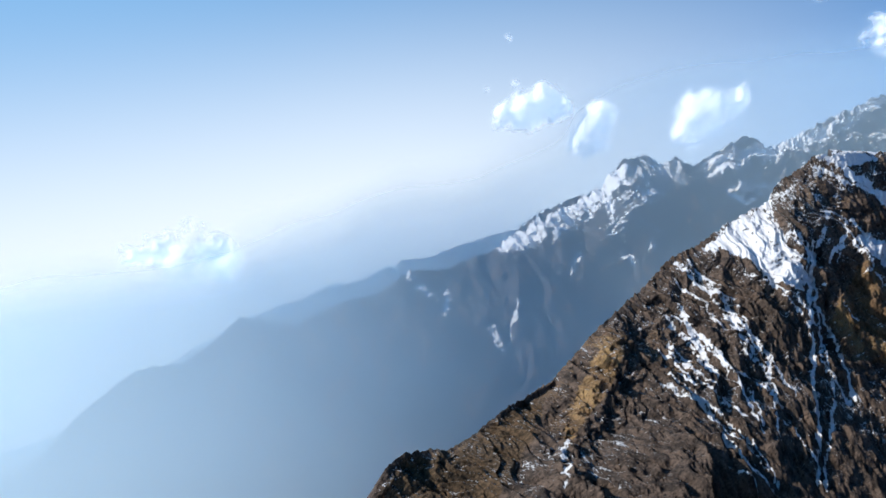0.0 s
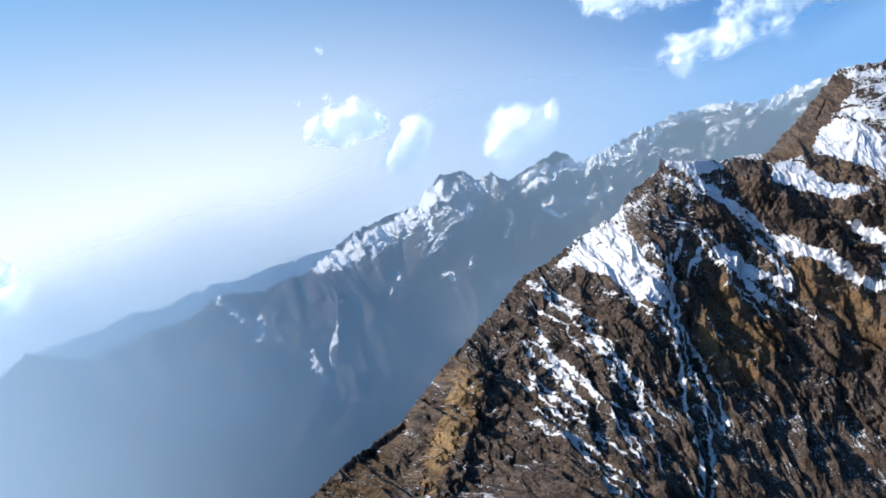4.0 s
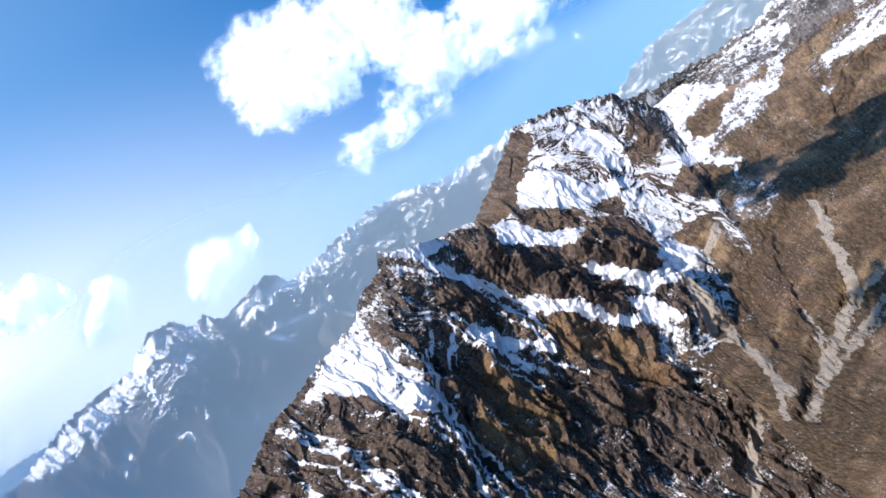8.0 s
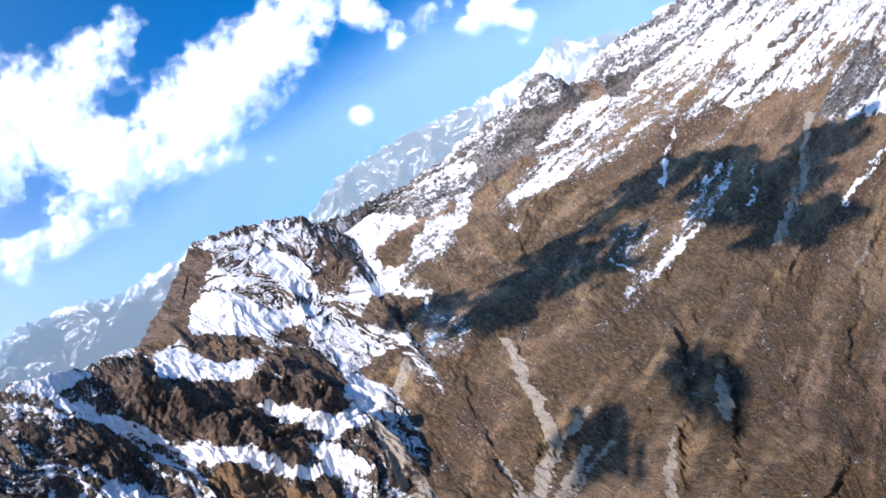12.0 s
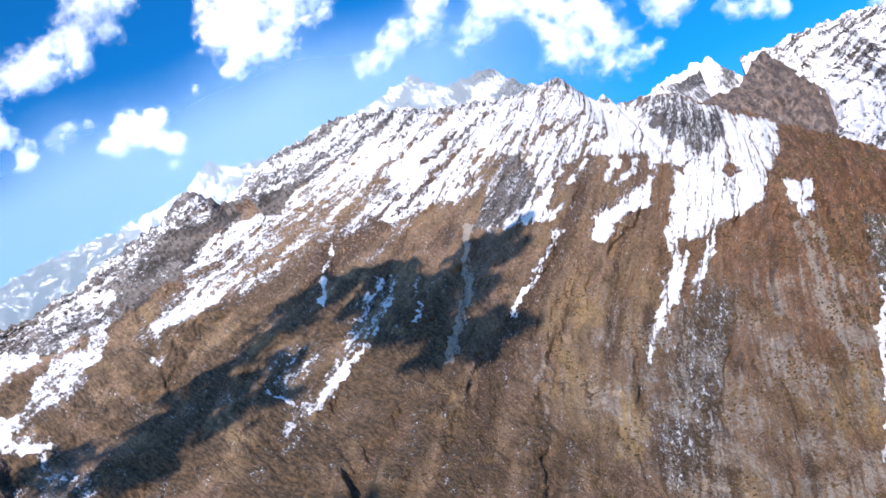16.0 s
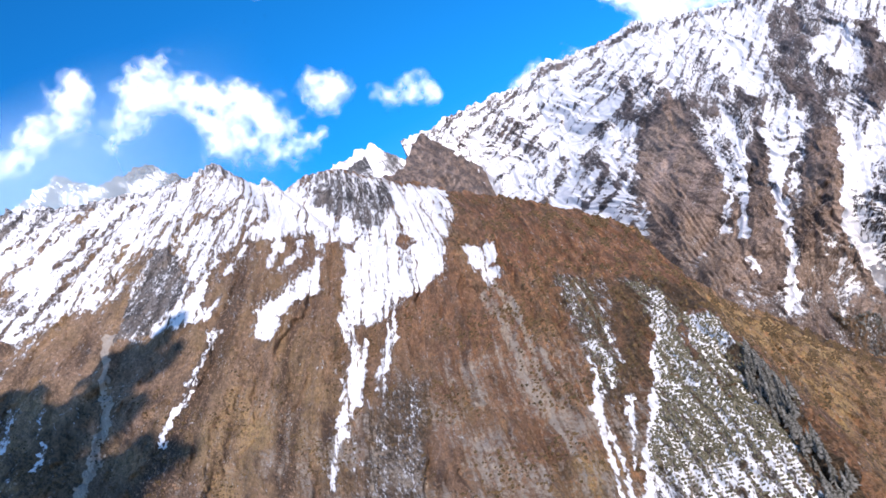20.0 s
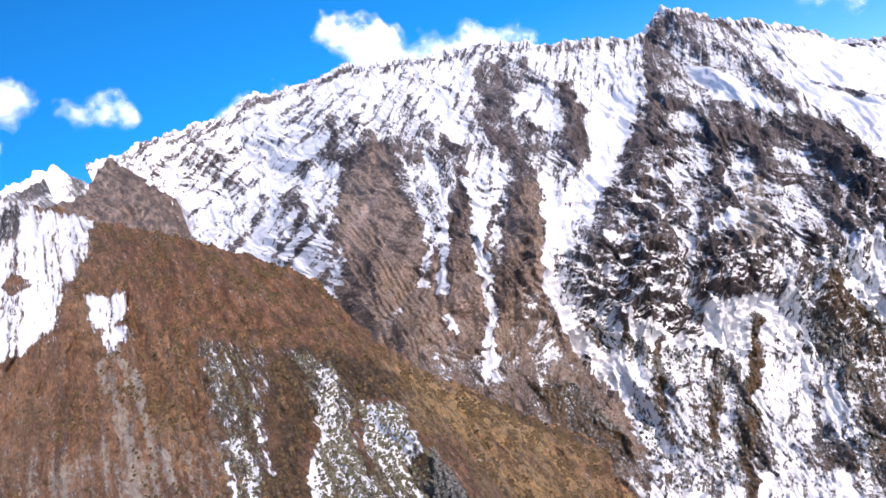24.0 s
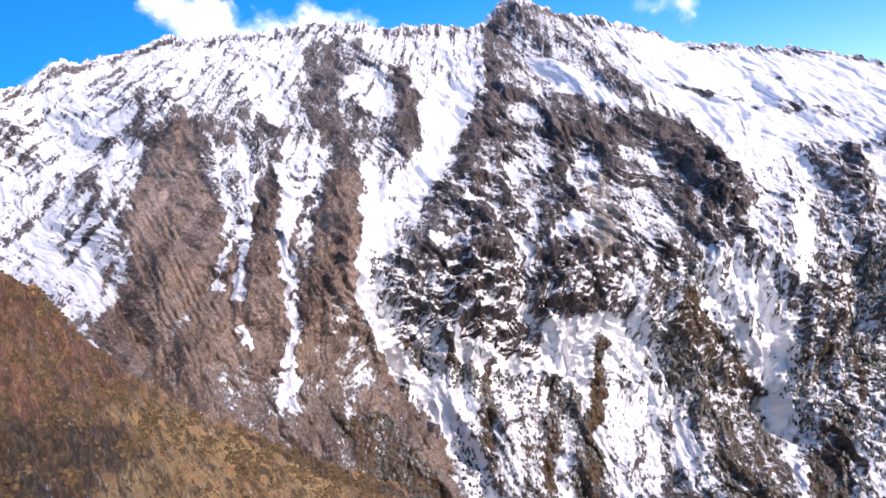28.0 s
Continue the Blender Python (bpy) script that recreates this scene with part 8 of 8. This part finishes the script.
for key, name, mat, label, cat in (
        ("spur", "brown_spur", mat_wall, "bare brown rock spur between snowy mountains", "mountain"),
        ("white", "white_peak", mat_high, "distant pointed peak covered in snow", "mountain"),
        ("back", "back_peak", mat_high, "distant rocky summit with snowfields in haze", "mountain"),
        ("left", "snow_peak", mat_high, "distant snowy peak behind the dark ridge", "mountain"),
        ("dim", "horizon_range", mat_dim, "faint low mountain range at the hazy horizon", "mountain range")):
    g = G[key]
    parted(name, g, mat, label, cat, (
        ("snowfield", (g["attrs"]["snow"] > 0.5) * 1.0, "thin snow" if key == "spur" else "bright snow cover"),
        ("rock_face", 0 * g["z"] + 1, "")), 120, 12)

gr, ga = np.meshgrid(np.linspace(0.5, 4900, 60), np.radians(np.linspace(0, 360, 181)), indexing="ij")
gx, gy = OX + gr * np.sin(ga), OY + gr * np.cos(ga)
gz = 760 + 25 * fractal(gx / 600, gy / 600, 4, 40) - 0.16 * gr
sheet("ground", gx, gy, gz, dict(snow=0 * gx, rock=0 * gx, tint=0 * gx, pale=0 * gx, wood=0 * gx, flow=np.stack([gx, gy, 0 * gx], -1)), mat_slope,
      "brown valley ground far below the slopes", "ground", "structure")

# ---- clouds ----
def cloud(puffs, dense, distance, seed, label, depth=50.0, cell=0.09):
    """Heaps of vapour at that distance: puffs are bearing, height and size in degrees. Thick in the middle, frayed at the edge."""
    p = np.array(puffs)
    m = p[:, 2].max() * 1.9 + 0.5
    a0, a1, e0, e1 = p[:, 0].min() - m, p[:, 0].max() + m, p[:, 1].min() - m, p[:, 1].max() + m
    az, el = np.meshgrid(np.arange(a0, a1, cell), np.arange(e0, e1, cell))
    torn = 0.55 * min(1.0, float(p[:, 2].mean()) / 1.5)
    wa = az + torn * fractal(az / 1.6, el / 1.6, 4, seed, 0.5)
    we = el + torn * fractal(az / 1.6 + 40, el / 1.6, 4, seed + 5, 0.5)
    d = 0 * az
    for pa, pe, pr in puffs:
        q = np.clip(1 - np.hypot(wa - pa, we - pe) / (pr * 1.72), 0, 1)
        d = d + q * q * (3 - 2 * q)
    d = 1.5 * (1 - np.exp(-0.95 * d))
    soft = d * (1 + 0.2 * fractal(az / 2.2, el / 2.2, 2, seed + 13, 0.4))
    d = np.clip(d * (0.45 + 0.55 * dense) * (1.3 if len(puffs) < 6 and dense > 0.7 else 1.0) * (1 + 0.2 * fractal(az / 1.1, el / 1.1, 3, seed + 9, 0.5)), 0, 1.7)
    r = distance - depth * soft
    x, y = OX + r * np.sin(np.radians(az)), OY + r * np.cos(np.radians(az))
    z = 1430 + r * np.tan(np.radians(el))
    quads = grid_quads(*az.shape)
    co = np.stack([x, y, z], -1).reshape(-1, 3)
    attrs = dict(dens=d.ravel(), flow=np.stack([np.radians(az) * distance, np.radians(el) * distance, 0 * az], -1).reshape(-1, 3))
    shown = (d.ravel()[quads].max(1) > 0.03).reshape(az.shape[0] - 1, az.shape[1] - 1)
    for patch in pieces(shown):
        if len(patch) > 60:
            tagged(new("cloud", grid_mesh("cloud", co, quads[patch], attrs, mat_cloud)), label, "cloud", "clouds in the sky")


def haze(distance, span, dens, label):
    """An added sheet at that distance, standing in for hazy air over the valley: dens gives its cover by bearing and
    height of view.
    """
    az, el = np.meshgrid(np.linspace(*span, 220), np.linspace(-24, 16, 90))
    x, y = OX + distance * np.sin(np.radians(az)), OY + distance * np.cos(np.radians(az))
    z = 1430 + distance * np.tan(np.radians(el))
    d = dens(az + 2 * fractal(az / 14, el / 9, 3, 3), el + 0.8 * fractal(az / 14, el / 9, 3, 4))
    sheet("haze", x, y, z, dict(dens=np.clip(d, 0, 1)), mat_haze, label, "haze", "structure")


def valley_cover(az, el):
    """Cover of the haze sheet, set thicker towards the sun and down in the valley, gone above the crests."""
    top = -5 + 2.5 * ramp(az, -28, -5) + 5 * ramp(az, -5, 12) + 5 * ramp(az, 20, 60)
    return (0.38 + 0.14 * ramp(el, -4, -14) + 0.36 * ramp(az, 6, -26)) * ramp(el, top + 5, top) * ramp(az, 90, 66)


haze(2700.0, (-62, 92), valley_cover, "thin blue sheet standing in for the valley haze")
haze(4330.0, (-62, 30), lambda az, el: 0.62 * ramp(az, 22, 0) * ramp(el, 1, -6), "pale sheet standing in for haze at the foot of the horizon")


for k, (dense, puffs) in enumerate(CLOUDS):
    size = len(puffs)
    cloud(puffs, dense, 4450, 100 + 17 * k,
          "large torn white cumulus cloud" if size > 6 else "small faint wisp of cloud" if dense < 0.65 else "small white cumulus cloud",
          190.0 if size > 6 else 90.0)


def surface_at(g, az, el):
    """The point of a mountain at that bearing and height of view, and its distance."""
    c = int(np.argmin(np.abs(g["az"][0] - az)))
    k = int(np.argmin(np.abs(g["b"][:-6, c] / g["b_unit"] - el)))
    return Vector((g["x"][k, c], g["y"][k, c], g["z"][k, c])), float(g["r"][k, c])


def overhead_cloud(place, across, along, bearing, height, seed):
    """A cloud high on the sun's side of a slope, out of sight, that throws its shadow on it."""
    u, w = np.meshgrid(np.linspace(-1.6, 1.6, 70), np.linspace(-1.6, 1.6, 70))
    d = ramp(np.hypot(u, w) + 0.6 * fractal(u * 1.5, w * 1.5, 5, seed, 0.6), 1.4, 0.5) * 1.1
    s, c = math.sin(radians(bearing)), math.cos(radians(bearing))
    p = place + sun_from * height
    x, y = p.x + u * across * c + w * along * s, p.y - u * across * s + w * along * c
    z = p.z + 30 * d
    quads = grid_quads(*u.shape)
    quads = quads[d.ravel()[quads].max(1) > 0.03]
    me = grid_mesh("cloud", np.stack([x, y, z], -1).reshape(-1, 3), quads, dict(dens=d.ravel(), flow=np.stack([x, y, 0 * x], -1).reshape(-1, 3)), mat_thick_cloud)
    return tagged(new("cloud", me), "white cumulus cloud that shades the slopes below", "cloud", "clouds in the sky")


for k, (key, az, el, wide, long) in enumerate(SHADED):
    place, dist = surface_at(G[key], az, el)
    overhead_cloud(place, wide, long, az, 1150.0, 900 + 13 * k)


# ---- plants and stones ----
def scatter(g, weight, count, seed):
    """Points of a mountain picked at random where the weight is high."""
    rng = np.random.default_rng(seed)
    w = np.clip(weight[:-6], 0, None) * g["r"][:-6]
    w = (w / w.sum()).ravel()
    k = rng.choice(len(w), size=count, replace=False, p=w)
    return np.stack([g["x"][:-6].ravel()[k], g["y"][:-6].ravel()[k], g["z"][:-6].ravel()[k]], 1), rng


def clumps(name, pts, rng, size, flat, sides, material, label, category):
    """Many low uneven tufts in one mesh."""
    n = len(pts)
    ring = np.arange(sides) * 2 * math.pi / sides
    s = size * rng.uniform(0.5, 1.4, n)
    rad = s[:, None] * rng.uniform(0.7, 1.25, (n, sides))
    ang = ring[None] + rng.uniform(0, 6.3, (n, 1))
    low = np.stack([rad * np.cos(ang), rad * np.sin(ang), np.full((n, sides), -0.4) * s[:, None]], -1)
    mid = np.stack([rad * 0.85 * np.cos(ang + 0.4), rad * 0.85 * np.sin(ang + 0.4), (flat * s)[:, None] * rng.uniform(0.5, 0.8, (n, sides))], -1)
    top = np.stack([rng.uniform(-0.2, 0.2, n) * s, rng.uniform(-0.2, 0.2, n) * s, flat * s], -1)[:, None]
    co = (np.concatenate([low, mid, top], 1) + pts[:, None]).reshape(-1, 3)
    faces = []
    for j in range(sides):
        q = (j + 1) % sides
        faces += [(j, q, sides + j), (q, sides + q, sides + j), (sides + j, sides + q, 2 * sides)]
    tri = (np.array(faces)[None] + (np.arange(n) * (2 * sides + 1))[:, None, None]).reshape(-1, 3)
    me = bpy.data.meshes.new(name)
    me.from_pydata(co.tolist(), [], tri.tolist())
    me.materials.append(material)
    return tagged(new(name, me), label, category, kind="stuff")


sl, wl_ = G["slope"], G["wall"]
near = ramp(sl["az"], 86, 92) * ramp(sl["attrs"]["snow"], 0.45, 0.2)
spots = near * ramp(fractal(sl["a"] / 14, sl["b"] / 10, 4, 61), -0.1, 0.5)
pts, rng = scatter(sl, spots * ramp(sl["v"], 0.2, 0.6), 9000, 5)
clumps("scrub", pts, rng, 0.8, 0.9, 6, mat_scrub, "dark brown withered scrub on the turf", "bushes")
pts, rng = scatter(sl, ramp(sl["az"], 95, 88) * ramp(sl["attrs"]["snow"], 0.4, 0.15) * ramp(sl["v"], 0.72, 0.5) * ramp(fractal(sl["a"] / 30, sl["b"] / 30, 4, 62), -0.1, 0.4), 9000, 6)
clumps("hillside_scrub", pts, rng, 0.85, 0.8, 6, mat_scrub, "low withered scrub dotting the brown slope", "bushes")
pts, rng = scatter(wl_, ramp(wl_["attrs"]["wood"], 0.3, 0.7) * ramp(fractal(wl_["a"] / 25, wl_["b"] / 40, 4, 63), -0.15, 0.4), 5200, 7)
clumps("forest", pts, rng, 0.8, 2.2, 5, mat_needles, "dark conifer forest dusted with snow below the cliffs", "forest")
pts, rng = scatter(sl, ramp(sl["attrs"]["wood"], 0.6, 0.8) * ramp(sl["attrs"]["snow"], 0.2, 0.4) * (sl["az"] > 88), 5200, 8)
clumps("snowy_scrub", pts, rng, 0.55, 1.3, 6, mat_low_scrub, "dark green scrub standing in the snow", "bushes")


def conifer():
    top = tagged(new("conifer_tree"), "dark green conifer on the snowy edge of the ridge", "tree", "conifers on the ridge")
    rng = random.Random(4)
    bm = bmesh.new()
    bmesh.ops.create_cone(bm, cap_ends=True, segments=7, radius1=0.28, radius2=0.06, depth=9.5, matrix=Matrix.Translation((0, 0, 4.25)))
    trunk = bpy.data.meshes.new("trunk")
    bm.to_mesh(trunk)
    bm.free()
    trunk.materials.append(mat_bark)
    new("trunk", trunk).parent = top
    verts, faces = [], []
    for tier in range(11):
        h = 1.3 + tier * 0.82
        reach = 2.6 * (1 - tier / 11.5)
        for k in range(9):
            a = k * 2 * math.pi / 9 + tier * 0.37 + rng.uniform(-0.2, 0.2)
            ln, w = reach * rng.uniform(0.7, 1.15), 0.28 + 0.3 * reach * 0.5
            c, s = math.cos(a), math.sin(a)
            i = len(verts)
            verts += [(c * 0.1, s * 0.1, h + 0.5), (c * ln * 0.6 - s * w, s * ln * 0.6 + c * w, h - 0.1), (c * ln, s * ln, h - 0.45 * rng.uniform(0.6, 1.4)), (c * ln * 0.6 + s * w, s * ln * 0.6 - c * w, h - 0.1), (c * ln * 0.5, s * ln * 0.5, h - 0.5)]
            faces += [(i, i + 1, i + 2), (i, i + 2, i + 3), (i + 4, i + 2, i + 1), (i + 4, i + 3, i + 2), (i, i + 4, i + 1), (i, i + 3, i + 4)]
    crown = bpy.data.meshes.new("crown")
    crown.from_pydata(verts, [], faces)
    crown.materials.append(mat_needles)
    new("crown", crown).parent = top
    return top


edge = ramp(sl["attrs"]["wood"], 0.85, 0.98) * (sl["az"] > 92)
pts, rng = scatter(sl, edge, 90, 9)
first = conifer()
for k, p in enumerate(pts):
    m = Matrix.Translation(p - np.array([0, 0, 0.3])) @ Matrix.Rotation(float(rng.uniform(0, 6.28)), 4, "Z") @ Matrix.Scale(float(rng.uniform(0.55, 1.15)), 4)
    if k:
        t = copy_thing(first, m)
        t.matrix_basis = m
    else:
        first.matrix_basis = m
